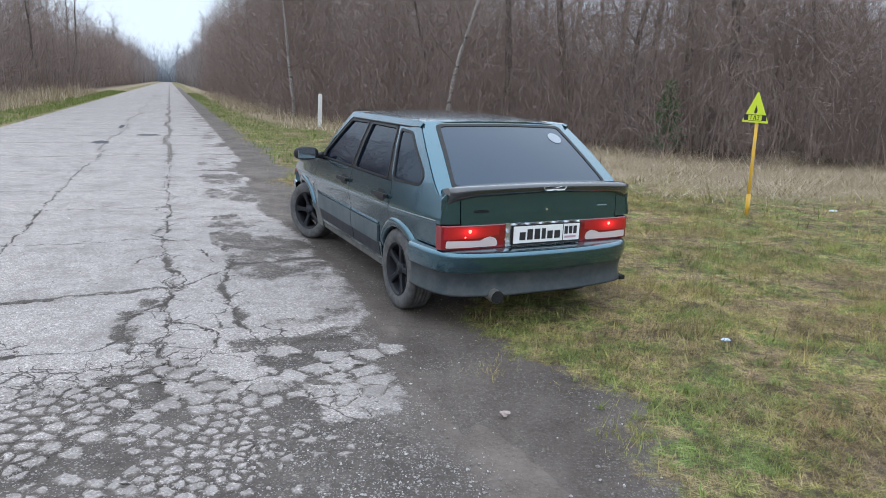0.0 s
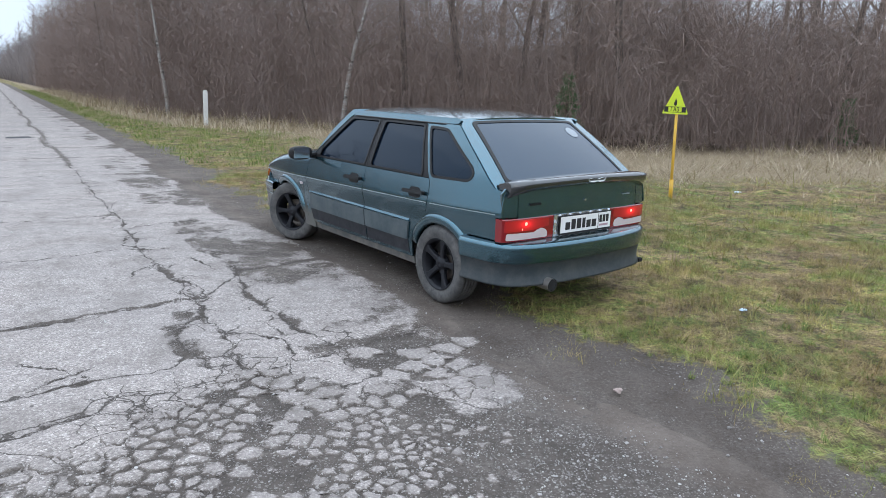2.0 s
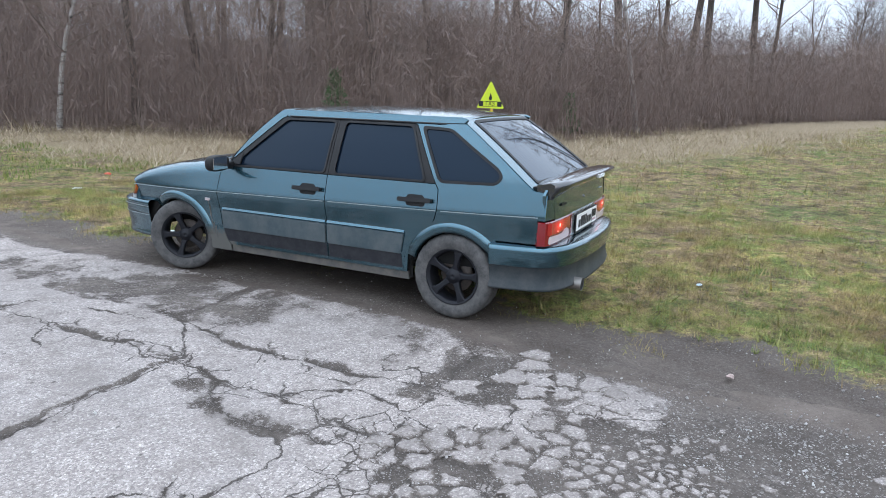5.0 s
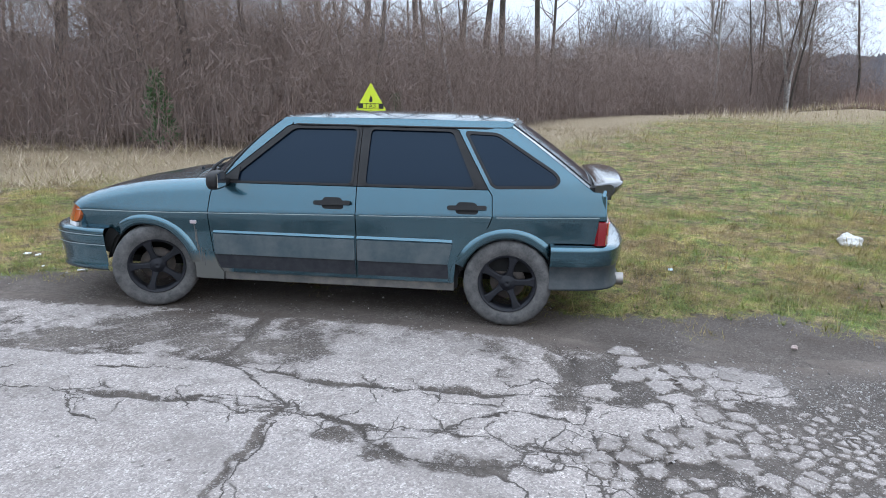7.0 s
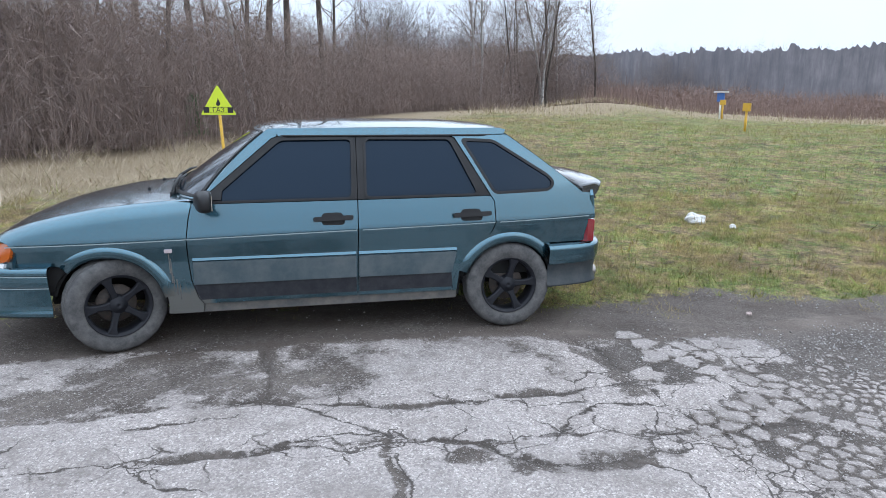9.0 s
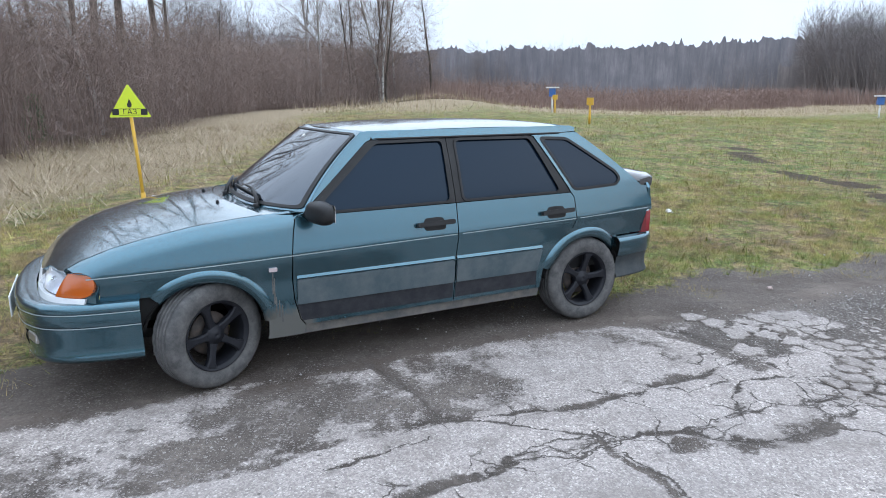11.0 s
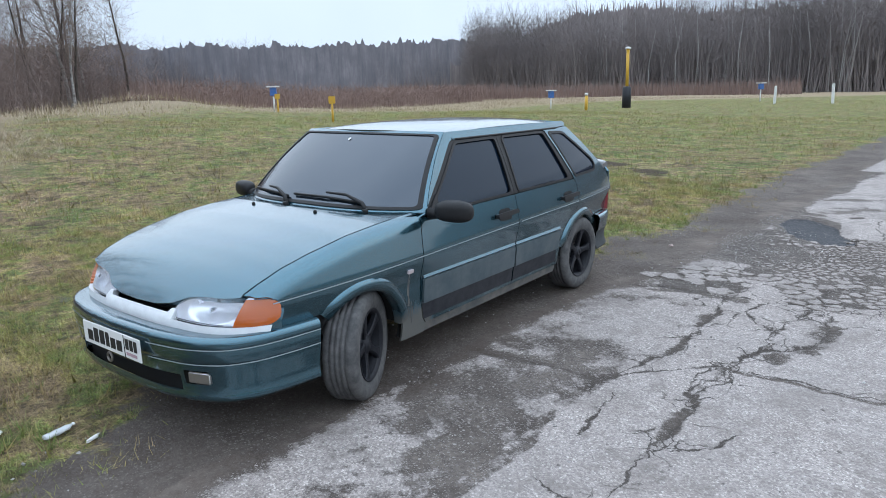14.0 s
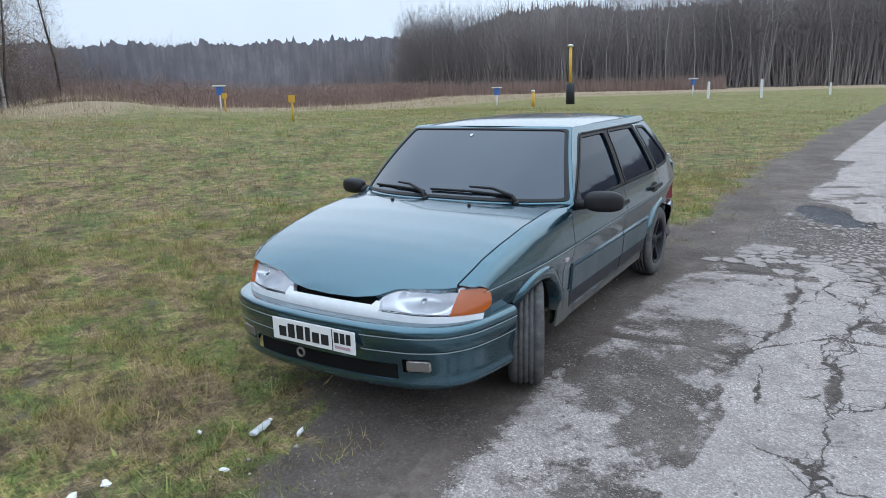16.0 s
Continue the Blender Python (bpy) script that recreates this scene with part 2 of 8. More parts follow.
def turf_colour(s, p):
    """Autumn turf: straw, yellow-green, brown and fresh green in patches of two sizes."""
    broad = s.noise(p, 0.33, 5, 0.62)
    mid = s.noise(p, 1.15, 6, 0.68)
    small = s.noise(p, 4.6, 5, 0.7)
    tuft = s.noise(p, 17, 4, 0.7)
    col = s.ramp(mid, (0.40, (0.175, 0.105, 0.060)), (0.47, (0.42, 0.30, 0.155)), (0.535, (0.40, 0.335, 0.10)), (0.60, (0.19, 0.24, 0.055)))
    col = s.mix(s.ramp(broad, (0.46, 0.0), (0.54, 0.9)), col, s.ramp(mid, (0.40, (0.36, 0.25, 0.10)), (0.48, (0.28, 0.275, 0.068)), (0.58, (0.12, 0.19, 0.036))))
    scorch = s.noise(p, 0.8, 7, 0.72)
    col = s.mix(s.ramp(scorch, (0.54, 0.0), (0.62, 0.7)), col, (0.25, 0.158, 0.088))
    # the open meadow beyond the verge is fresher
    xyz = s.split(p)
    east = s.math("MULTIPLY", s.math("SUBTRACT", xyz[0], 3.0), 0.14)
    south = s.math("MULTIPLY", s.math("SUBTRACT", 9.0, xyz[1]), 0.16)
    fresh = s.ramp(s.math("MINIMUM", east, south), (0.0, 0.0), (1.0, 0.68))
    col = s.mix(fresh, col, s.ramp(mid, (0.41, (0.36, 0.28, 0.09)), (0.5, (0.235, 0.30, 0.052)), (0.59, (0.11, 0.22, 0.032))))
    col = s.mix(s.ramp(small, (0.54, 0.0), (0.60, 0.8)), col, (0.155, 0.225, 0.042))
    col = s.mix(s.ramp(small, (0.43, 0.75), (0.49, 0.0)), col, (0.33, 0.23, 0.13))
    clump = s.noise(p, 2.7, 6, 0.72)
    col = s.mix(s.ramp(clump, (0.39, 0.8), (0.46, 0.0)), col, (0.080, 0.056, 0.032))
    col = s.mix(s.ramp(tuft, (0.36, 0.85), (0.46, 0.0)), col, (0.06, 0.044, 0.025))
    col = s.mix(s.ramp(tuft, (0.55, 0.0), (0.66, 0.5)), col, (0.47, 0.385, 0.185))
    # dead leaves and moss take the edge off the colour
    col = s.mix(0.07, col, (0.25, 0.24, 0.27))
    # the tone swings from dark to light in small and in wide patches
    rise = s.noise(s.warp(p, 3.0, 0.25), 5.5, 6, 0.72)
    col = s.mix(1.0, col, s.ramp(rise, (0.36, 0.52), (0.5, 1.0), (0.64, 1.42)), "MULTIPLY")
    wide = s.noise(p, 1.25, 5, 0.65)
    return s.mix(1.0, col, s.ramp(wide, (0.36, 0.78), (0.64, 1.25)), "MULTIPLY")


def make_ground_material():
    s = Shader("autumn_turf", rough=0.9, spec=0.2)
    p = s.place()
    soil, hs = soil_colour(s, p)
    dirt, speck = road_dirt(s, p)
    soil = s.mix(s.ramp(s.noise(p, 1.3, 7, 0.72), (0.38, 0.1), (0.6, 0.65)), soil, dirt)
    thatch = s.math("MAXIMUM", s.fibres(p, 15), s.math("MAXIMUM", s.fibres(p, 75), s.fibres(p, 130)))
    fine = s.noise(p, 45, 5, 0.75)
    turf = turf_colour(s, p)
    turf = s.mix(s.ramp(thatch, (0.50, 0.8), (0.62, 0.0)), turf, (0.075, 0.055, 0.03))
    turf = s.mix(s.ramp(thatch, (0.66, 0.0), (0.78, 0.4)), turf, (0.44, 0.35, 0.17))
    bare = s.noise(p, 1.7, 6, 0.7)
    turf = s.mix(s.ramp(bare, (0.62, 0.0), (0.68, 0.75)), turf, soil)
    straw = s.ramp(fine, (0.3, (0.17, 0.125, 0.08)), (0.7, (0.40, 0.32, 0.21)))
    litter = s.ramp(fine, (0.3, (0.06, 0.042, 0.03)), (0.7, (0.17, 0.12, 0.085)))
    col = s.mix(s.attr("dry"), turf, straw)
    col = s.mix(s.attr("wood"), col, litter)
    edge = s.math("ADD", s.attr("soil"), s.math("MULTIPLY", s.math("SUBTRACT", s.noise(p, 4.5, 8, 0.78), 0.5), 1.7))
    edge = s.ramp(edge, (0.42, 0.0), (0.62, 1.0))
    col = s.mix(edge, col, soil)
    mud = s.math("ADD", s.attr("mud"), s.math("MULTIPLY", s.math("SUBTRACT", s.noise(p, 3.5, 7, 0.75), 0.5), 1.4))
    col = s.mix(s.ramp(mud, (0.45, 0.0), (0.62, 0.9)), col, (0.062, 0.045, 0.033))
    s.set("Base Color", col)
    h = s.mix(edge, s.math("MULTIPLY", thatch, 2.2), hs)
    return s.bump(h, 0.9, 0.018).m


def make_blade_material(name, tints, spread=0.0):
    """Grass blades: a tint of their own each, drawn towards the colour of the turf's patches."""
    s = Shader(name, rough=0.75, spec=0.25)
    r = s.island()
    n = len(tints)
    col = s.ramp(r, *[(k / (n - 1), c) for k, c in enumerate(tints)])
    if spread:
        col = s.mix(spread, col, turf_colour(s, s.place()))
    s.set("Base Color", col)
    return s.m


def make_bark_material(name, dark, pale, scale=9, per_island=0.0):
    s = Shader(name, rough=0.9, spec=0.2)
    p = s.place()
    n = s.noise(s.scaled(p, 1, 1, 0.25), scale, 6, 0.7)
    col = s.ramp(n, (0.3, dark), (0.7, pale))
    if per_island:
        r = s.island()
        col = s.mix(s.math("MULTIPLY", r, per_island), col, (0.22, 0.125, 0.085))
    s.set("Base Color", col)
    return s.bump(n, 0.5, 0.02).m


def make_birch_material():
    s = Shader("birch_bark", rough=0.8, spec=0.25)
    p = s.place()
    rings = s.noise(s.scaled(p, 2.0, 2.0, 9), 1.6, 4, 0.7)
    col = s.ramp(rings, (0.36, (0.06, 0.055, 0.05)), (0.45, (0.32, 0.305, 0.285)), (0.8, (0.46, 0.44, 0.42)))
    s.set("Base Color", col)
    return s.m


ROAD_M = make_road_material()
PIECE_M = make_piece_material()
GRIT_M = make_grit_material()
GROUND_M = make_ground_material()
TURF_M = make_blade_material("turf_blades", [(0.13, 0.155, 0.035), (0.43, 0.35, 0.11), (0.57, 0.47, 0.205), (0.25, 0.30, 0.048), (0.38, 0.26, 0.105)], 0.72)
WEED_M = make_blade_material("weed_blades", [(0.10, 0.15, 0.035), (0.17, 0.22, 0.06), (0.27, 0.27, 0.10)])
DRY_M = make_blade_material("straw_blades", [(0.24, 0.175, 0.115), (0.58, 0.49, 0.37), (0.44, 0.355, 0.255), (0.28, 0.235, 0.12), (0.20, 0.14, 0.09)])
TWIG_M = make_bark_material("brown_twigs", (0.148, 0.117, 0.104), (0.305, 0.246, 0.220), 0.5, 0.3)
TRUNK_M = make_bark_material("grey_brown_bark", (0.03, 0.025, 0.021), (0.105, 0.09, 0.077))
CROWN_M = make_bark_material("bare_crown", (0.11, 0.088, 0.076), (0.24, 0.192, 0.162), 3)
# far woods: the haze of distance is mixed into these base colours
FAR_CROWN_M = make_bark_material("hazed_far_crowns", (0.140, 0.124, 0.121), (0.245, 0.214, 0.205), 0.10)
FAR_M = make_bark_material("hazed_far_bark", (0.165, 0.144, 0.139), (0.31, 0.268, 0.250), 0.10)
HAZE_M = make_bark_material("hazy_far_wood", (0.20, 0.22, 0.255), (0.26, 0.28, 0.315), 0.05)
BIRCH_M = make_birch_material()


# ---------------------------------------------------------------- mesh helpers
def fast_mesh(name, verts, faces, mats, smooth=False):
    """A mesh from arrays of places and of equal-sided faces."""
    me = bpy.data.meshes.new(name)
    verts = np.asarray(verts, dtype=np.float32)
    faces = np.asarray(faces, dtype=np.int32)
    k = faces.shape[1]
    me.vertices.add(len(verts))
    me.vertices.foreach_set("co", verts.ravel())
    me.loops.add(faces.size)
    me.loops.foreach_set("vertex_index", faces.ravel())
    me.polygons.add(len(faces))
    me.polygons.foreach_set("loop_start", np.arange(0, faces.size, k, dtype=np.int32))
    me.polygons.foreach_set("use_smooth", np.full(len(faces), smooth))
    for m in mats if isinstance(mats, (list, tuple)) else [mats]:
        me.materials.append(m)
    me.update(calc_edges=True)
    return me


def float_attr(me, name, values):
    a = me.attributes.new(name, "FLOAT", "POINT")
    a.data.foreach_set("value", np.asarray(values, dtype=np.float32))


def smooth01(x, a, b):
    t = np.clip((x - a) / (b - a), 0, 1)
    return t * t * (3 - 2 * t)


def wave_noise(x, y, scale, seed, octaves=4):
    """Cheap smooth noise of two coordinates, about -1 to 1."""
    rng = np.random.RandomState(seed)
    total, amp, norm = np.zeros_like(x), 1.0, 0.0
    for _ in range(octaves):
        for _ in range(3):
            a, ph = rng.uniform(0, 2 * math.pi, 2)
            k = scale * rng.uniform(0.8, 1.25)
            total += amp * np.sin(k * (x * math.cos(a) + y * math.sin(a)) + ph + 1.3 * np.sin(0.7 * k * (y * math.cos(a) - x * math.sin(a))))
        norm += amp * 1.7
        amp *= 0.55
        scale *= 2.1
    return total / norm


# ---------------------------------------------------------------- plan
# road axes: u to the right of the road's line, v along it
RD = np.array([-0.373, 0.928])
RN = np.array([0.928, 0.373])


def to_uv(x, y):
    return x * RN[0] + y * RN[1], x * RD[0] + y * RD[1]


def to_xy(u, v):
    return u * RN[0] + v * RD[0], u * RN[1] + v * RD[1]


# the wood's edge on the field side, as places on the plan
WOOD_EDGE = np.array([(-58.6, 157.6), (-8.4, 32.6), (-5.0, 25.7), (0.5, 20.0), (4.5, 15.6), (8.5, 13.8), (14, 13.4), (22, 14.2), (34, 14), (45, 9), (54, 4)])


def edge_gap(x, y):
    """Metres from the wood's edge, positive inside the wood."""
    x, y = np.asarray(x, float), np.asarray(y, float)
    best = np.full(x.shape, 1e9)
    side = np.zeros(x.shape)
    for (ax, ay), (bx, by) in zip(WOOD_EDGE[:-1], WOOD_EDGE[1:]):
        ex, ey = bx - ax, by - ay
        k = np.clip(((x - ax) * ex + (y - ay) * ey) / (ex * ex + ey * ey), 0, 1)
        dd = np.hypot(x - ax - k * ex, y - ay - k * ey)
        s = ex * (y - ay) - ey * (x - ax)
        near = dd < best
        best = np.where(near, dd, best)
        side = np.where(near, np.sign(s), side)
    return best * side


def ground_z(x, y):
    x, y = np.asarray(x, float), np.asarray(y, float)
    u, v = to_uv(x, y)
    start = np.interp(v, [8, 18], [8.0, 1.8])
    rise = 0.36 * smooth01(u, start, start + 10) * smooth01(v, -36, -14)
    rise += 0.8 * np.exp(-((x - 45) ** 2 / 40 + (y - 5) ** 2 / 14))
    rise += 0.40 * smooth01(x, 12, 28) * smooth01(edge_gap(x, y), -16, -3)
    left = 0.25 * smooth01(-u, 5.2, 9)
    lumps = (0.04 * wave_noise(x, y, 0.9, 3) + 0.018 * wave_noise(x, y, 3.2, 4, 2)) * smooth01(np.abs(u - (-1.5)), 4.4, 6.5)
    return rise + left + lumps


def soil_line(v):
    """u where bare soil gives way to turf, on the field side."""
    return np.interp(v, [-30, -14, -4, 0, 2, 3.5, 5, 7.3, 8.0, 8.5, 12, 16, 30], [2.1, 2.1, 1.9, 1.68, 1.58, 1.6, 1.9, 2.0, 1.62, 1.5, 1.6, 1.75, 1.75]) + 0.10 * np.sin(v * 2.7) + 0.05 * np.sin(v * 7.1)


def rut_field(x, y):
    """Muddy wheel ruts across the meadow, 0 to 1."""
    u, v = to_uv(x, y)
    wob = 0.5 * wave_noise(x, y, 0.7, 66)
    d = np.abs((v + 3.1) + 0.62 * (u - 4.6) + wob) * 0.85
    along = smooth01(u, 3.2, 4.4) * (1 - smooth01(u, 11, 14))
    return along * (1 - smooth01(d, 0.12, 0.5)) * smooth01(wave_noise(x, y, 1.3, 67), -0.45, 0.1)


def meadow_end(x, y):
    """0 on the green meadow, 1 where it turns to straw and scrub."""
    bearing = np.degrees(np.arctan2(y - 8, x + 4))
    reach = np.hypot(x + 4, y - 8) + 3.0 * wave_noise(x, y, 0.2, 75)
    limit = np.interp(bearing, [-60, -40, -34, -28, -8, -3, 5, 12], [95, 75, 64, 44, 43, 37, 36, 60])
    return smooth01(reach, limit - 4, limit + 5)


# ---------------------------------------------------------------- ground
def graded(stops):
    """Grid lines, from (start, end, step) stretches."""
    out = []
    for a, b, st in stops:
        out.extend(np.arange(a, b - 1e-6, st))
    out.append(stops[-1][1])
    return np.array(out)


gu = graded([(-1600, -400, 300), (-400, -60, 40), (-60, -12, 6), (-12, -5, 0.7), (-5, 1.0, 1.0), (1.0, 3.0, 0.06), (3.0, 12, 0.35), (12, 40, 1.4), (40, 120, 8), (120, 400, 40), (400, 1600, 300)])
gv = graded([(-1600, -400, 300), (-400, -100, 30), (-100, -20, 4), (-20, -6, 0.8), (-6, 14, 0.12), (14, 40, 1.0), (40, 160, 8), (160, 400, 40), (400, 1600, 300)])
U, V = np.meshgrid(gu, gv)
U, V = U.ravel(), V.ravel()
X, Y = to_xy(U, V)
Z = ground_z(X, Y)
under_road = smooth01(U, -4.75, -4.55) * (1 - smooth01(U, 0.9, 1.16))
Z = Z - 0.09 * under_road - 0.008 * (1 - smooth01(U, 1.35, 1.7)) * (U > 0)
Z += 0.012 * wave_noise(X, Y, 6, 5) * smooth01(U, 1.4, 1.8) * (np.abs(V) < 40)
nu, nv = len(gu), len(gv)
idx = np.arange(nu * nv).reshape(nv, nu)
quads = np.stack([idx[:-1, :-1], idx[:-1, 1:], idx[1:, 1:], idx[1:, :-1]], -1).reshape(-1, 4)
ground_me = fast_mesh("ground", np.stack([X, Y, Z], 1), quads, GROUND_M, True)
gap = edge_gap(X, Y)
float_attr(ground_me, "soil", 1.25 * (1 - smooth01(U + 0.22 * wave_noise(X, Y, 2.6, 63, 5), soil_line(V) - 0.35, soil_line(V) + 0.75)) * (np.abs(V) < 200) * smooth01(U, -4.95, -4.75) )
float_attr(ground_me, "mud", rut_field(X, Y))
dry = np.maximum(smooth01(gap, np.interp(V, [14, 22], [-4.6, -1.5]), np.interp(V, [14, 22], [-2.4, -0.4])), smooth01(-U, 5.7, 6.4) * (1 - smooth01(-U, 12, 14)))
dry = np.maximum(dry, meadow_end(X, Y) * (U > 4))
float_attr(ground_me, "dry", dry)

float_attr(ground_me, "wood", np.maximum(smooth01(gap, -0.5, 1.5), smooth01(-U, 7.2, 8.2)))
ground = tagged(new("ground", ground_me), "flat autumn verge and meadow with worn yellow-green turf", "ground", kind="structure")


# ---------------------------------------------------------------- road
def wobble(u, v):
    """Places shifted a little, so that lines on the road run unevenly."""
    return (u + 0.05 * wave_noise(u, v, 5, 21, 5) + 0.012 * wave_noise(u, v, 30, 22),
            v + 0.05 * wave_noise(u, v, 5, 23, 5) + 0.012 * wave_noise(u, v, 30, 24))


def line_gap(u, v, pts):
    """Signed metres from a broken line on the road, given as (u, v) places."""
    best = np.full(u.shape, 1e9)
    side = np.ones(u.shape)
    wu, wv = wobble(u, v)
    for (au, av), (bu, bv) in zip(pts[:-1], pts[1:]):
        eu, ev = bu - au, bv - av
        k = np.clip(((wu - au) * eu + (wv - av) * ev) / (eu * eu + ev * ev), 0, 1)
        dd = np.hypot(wu - au - k * eu, wv - av - k * ev)
        near = dd < best
        side = np.where(near, np.sign(eu * (wv - av) - ev * (wu - au)), side)
        best = np.minimum(best, dd)
    return best * side


CRACKS = [  # thin cracks in the asphalt
    [(-0.07, 18.8), (-0.08, 11.3), (-0.1, 9.2), (-0.08, 8.24), (-0.13, 6.91), (-0.11, 5.95), (-0.06, 5.7), (-0.15, 5.5), (-0.09, 5.02), (-0.08, 4.4), (-0.12, 3.83), (-0.07, 3.42)],
    [(-1.46, 14.0), (-1.45, 8.08), (-1.45, 5.8), (-1.47, 4.41), (-1.5, 3.2)],
    [(-4.6, 6.9), (-1.89, 6.99), (-1.0, 7.02), (-0.25, 7.07), (0.13, 6.96)],
    [(-4.6, 5.3), (-1.61, 5.17), (-1.42, 5.24), (-0.83, 5.18), (-0.5, 5.22), (-0.18, 5.27)],
    [(-1.45, 4.18), (-1.25, 4.05), (-1.0, 4.25), (-0.85, 4.32)],
    [(-1.25, 4.05), (-0.91, 4.09), (-0.49, 4.13), (-0.35, 4.27)],
    [(-1.13, 4.53), (-1.0, 4.37), (-0.91, 4.18)],
    [(-1.9, 3.5), (-1.36, 3.58), (-1.14, 3.66), (-0.92, 3.72), (-0.79, 3.85), (-0.51, 3.8)],
    [(-0.09, 3.82), (0.18, 3.9), (0.49, 3.88), (0.69, 3.93), (0.93, 3.96), (1.23, 4.09)],
    [(-0.09, 3.36), (0.07, 3.41), (0.26, 3.45), (0.47, 3.5)],
    [(0.44, 6.07), (0.34, 5.4), (0.29, 4.9), (0.32, 4.32), (0.42, 4.02), (0.77, 3.53)],
    [(-0.07, 5.3), (0.26, 5.63), (0.48, 5.95), (0.86, 5.91), (1.25, 6.04)],
    [(0.25, 6.03), (0.21, 6.49)],
    [(-0.09, 5.95), (-0.02, 5.75), (0.03, 5.52), (-0.05, 5.2)],
    [(-0.12, 6.42), (-0.3, 6.2), (-0.34, 6.05)],
    [(-0.1, 4.9), (-0.3, 4.7), (-0.33, 4.35), (-0.26, 4.0)],
    [(-0.06, 4.5), (0.1, 4.42), (0.16, 4.2), (0.12, 3.9)],
    [(-0.12, 7.05), (-0.25, 7.3), (-0.2, 7.6)],
    [(-1.6, 13.7), (-1.35, 20.5), (-1.4, 32)],
    [(-4.6, 15.1), (-1.6, 15.3), (1.3, 15.2)], [(-4.6, 12.5), (-2, 12.7), (0.9, 12.6)], [(-4.6, 10.2), (-2, 10.4), (-0.1, 10.3)], [(-4.6, 8.75), (-2, 8.9), (-0.1, 8.85)],
    [(-0.1, 8.1), (0.6, 8.2), (1.2, 8.1)], [(0.55, 0.1), (0.3, -0.02), (0.0, -0.1), (-0.5, -0.05), (-1.0, 0.1)], [(0.38, 0.85), (0.1, 1.3), (-0.25, 1.42), (-0.75, 1.35)], [(0.1, -0.05), (0.02, 0.5), (-0.1, 1.3)], [(-0.45, 0.0), (-0.4, 0.6), (-0.5, 1.35)], [(-4.6, 2.1), (-2.6, 2.3), (-1.2, 2.2)], [(-4.6, 0.3), (-2.6, 0.5), (-0.8, 0.4)], [(-4.6, -2.1), (-1, -1.9), (1.2, -2)], [(-4.6, -4.2), (1.2, -4.1)],
]
BANDS = [  # joints filled with soil: half-width, strength, places
    (0.05, 0.95, [(-0.15, 1.43), (-0.5, 1.38)]), (0.05, 0.95, [(0.35, 0.0), (-0.1, -0.1), (-0.8, 0.02)]), (0.06, 0.95, [(1.0, -0.02), (0.72, 0.05)]),
    (0.30, 0.46, [(0.8, -0.45), (0.0, -0.9), (-0.6, -0.7)]), (0.10, 0.6, [(0.9, -1.3), (0.1, -1.9)]),
    (0.030, 0.85, [(-0.1, 5.33), (-0.41, 5.28), (-0.79, 5.25), (-1.25, 5.2)]),
    (0.022, 0.64, [(-0.1, 6.4), (-0.1, 5.95), (-0.06, 5.6), (-0.1, 5.1), (-0.1, 4.4)]),
    (0.032, 0.54, [(0.4, 8.1), (0.34, 7.5), (0.36, 6.77), (0.43, 6.14), (0.35, 5.5), (0.3, 4.9), (0.33, 4.3), (0.43, 4.0)]),
    (0.055, 0.72, [(0.48, 5.95), (0.75, 5.88), (1.25, 6.02)]),
    (0.10, 0.55, [(0.3, 4.0), (0.7, 3.93), (1.2, 4.08)]),
    (0.07, 0.52, [(-0.2, 5.0), (-0.35, 4.6), (-0.3, 4.1)]),
    (0.10, 0.46, [(-0.3, 4.75), (-0.22, 4.95), (-0.2, 5.15)]),
]


def craze_field(u, v):
    """Where the asphalt has broken up, 0 to 1."""
    wob = 0.22 * wave_noise(u, v, 2.3, 31) + 0.06 * wave_noise(u, v, 9, 32)
    left = np.interp(v, [0.4, 1.6, 2.6, 3.45, 3.7, 4.0, 4.5, 4.9], [-1.2, -1.6, -1.6, -1.5, -0.85, -0.5, -0.35, -0.12])
    right = np.interp(v, [0.4, 1.6, 2.6, 3.1, 3.5, 3.9, 4.1, 4.4, 4.9], [1.35, 1.35, 1.3, 0.92, 0.5, 0.3, 0.15, 0.02, -0.06])
    inside = np.minimum(u - left, right - u)
    inside = np.minimum(inside, 0.6 * (v - 1.2))
    top = np.interp(u, [-1.6, -0.9, -0.45, -0.1, 0.15, 0.4, 0.7, 1.2], [3.4, 3.5, 3.9, 4.0, 3.7, 3.45, 3.25, 3.1])
    inside = np.minimum(inside, 0.5 * (top - v))
    clump = 0.42 - np.hypot((u - 0.83), (v - 3.62) * 1.1)
    return smooth01(np.maximum(inside, clump) + wob * 0.8, -0.04, 0.22)


def gravel_field(u, v):
    """Where the broken asphalt is mostly loose gravel, 0 to 1."""
    wob = 0.35 * wave_noise(u, v, 2.1, 37) + 0.12 * wave_noise(u, v, 8, 38)
    right = smooth01(u + wob, 0.38, 0.75) * (1 - smooth01(v + 0.5 * wob, 2.95, 3.25))
    dark_spot = 1 - smooth01(np.hypot((u + 0.28) / 0.20, (v - 2.80) / 0.26) + wob, 0.7, 1.1)
    return np.maximum(right, 0.8 * dark_spot)


def pothole_field(u, v):
    """Below 1 inside the shallow hole that dark fresh asphalt has patched."""
    return np.hypot((u - 0.55) / 0.46, (v - 0.95 + 0.9 * (u - 0.55)) / 0.55) + 0.16 * wave_noise(u, v, 5, 46)


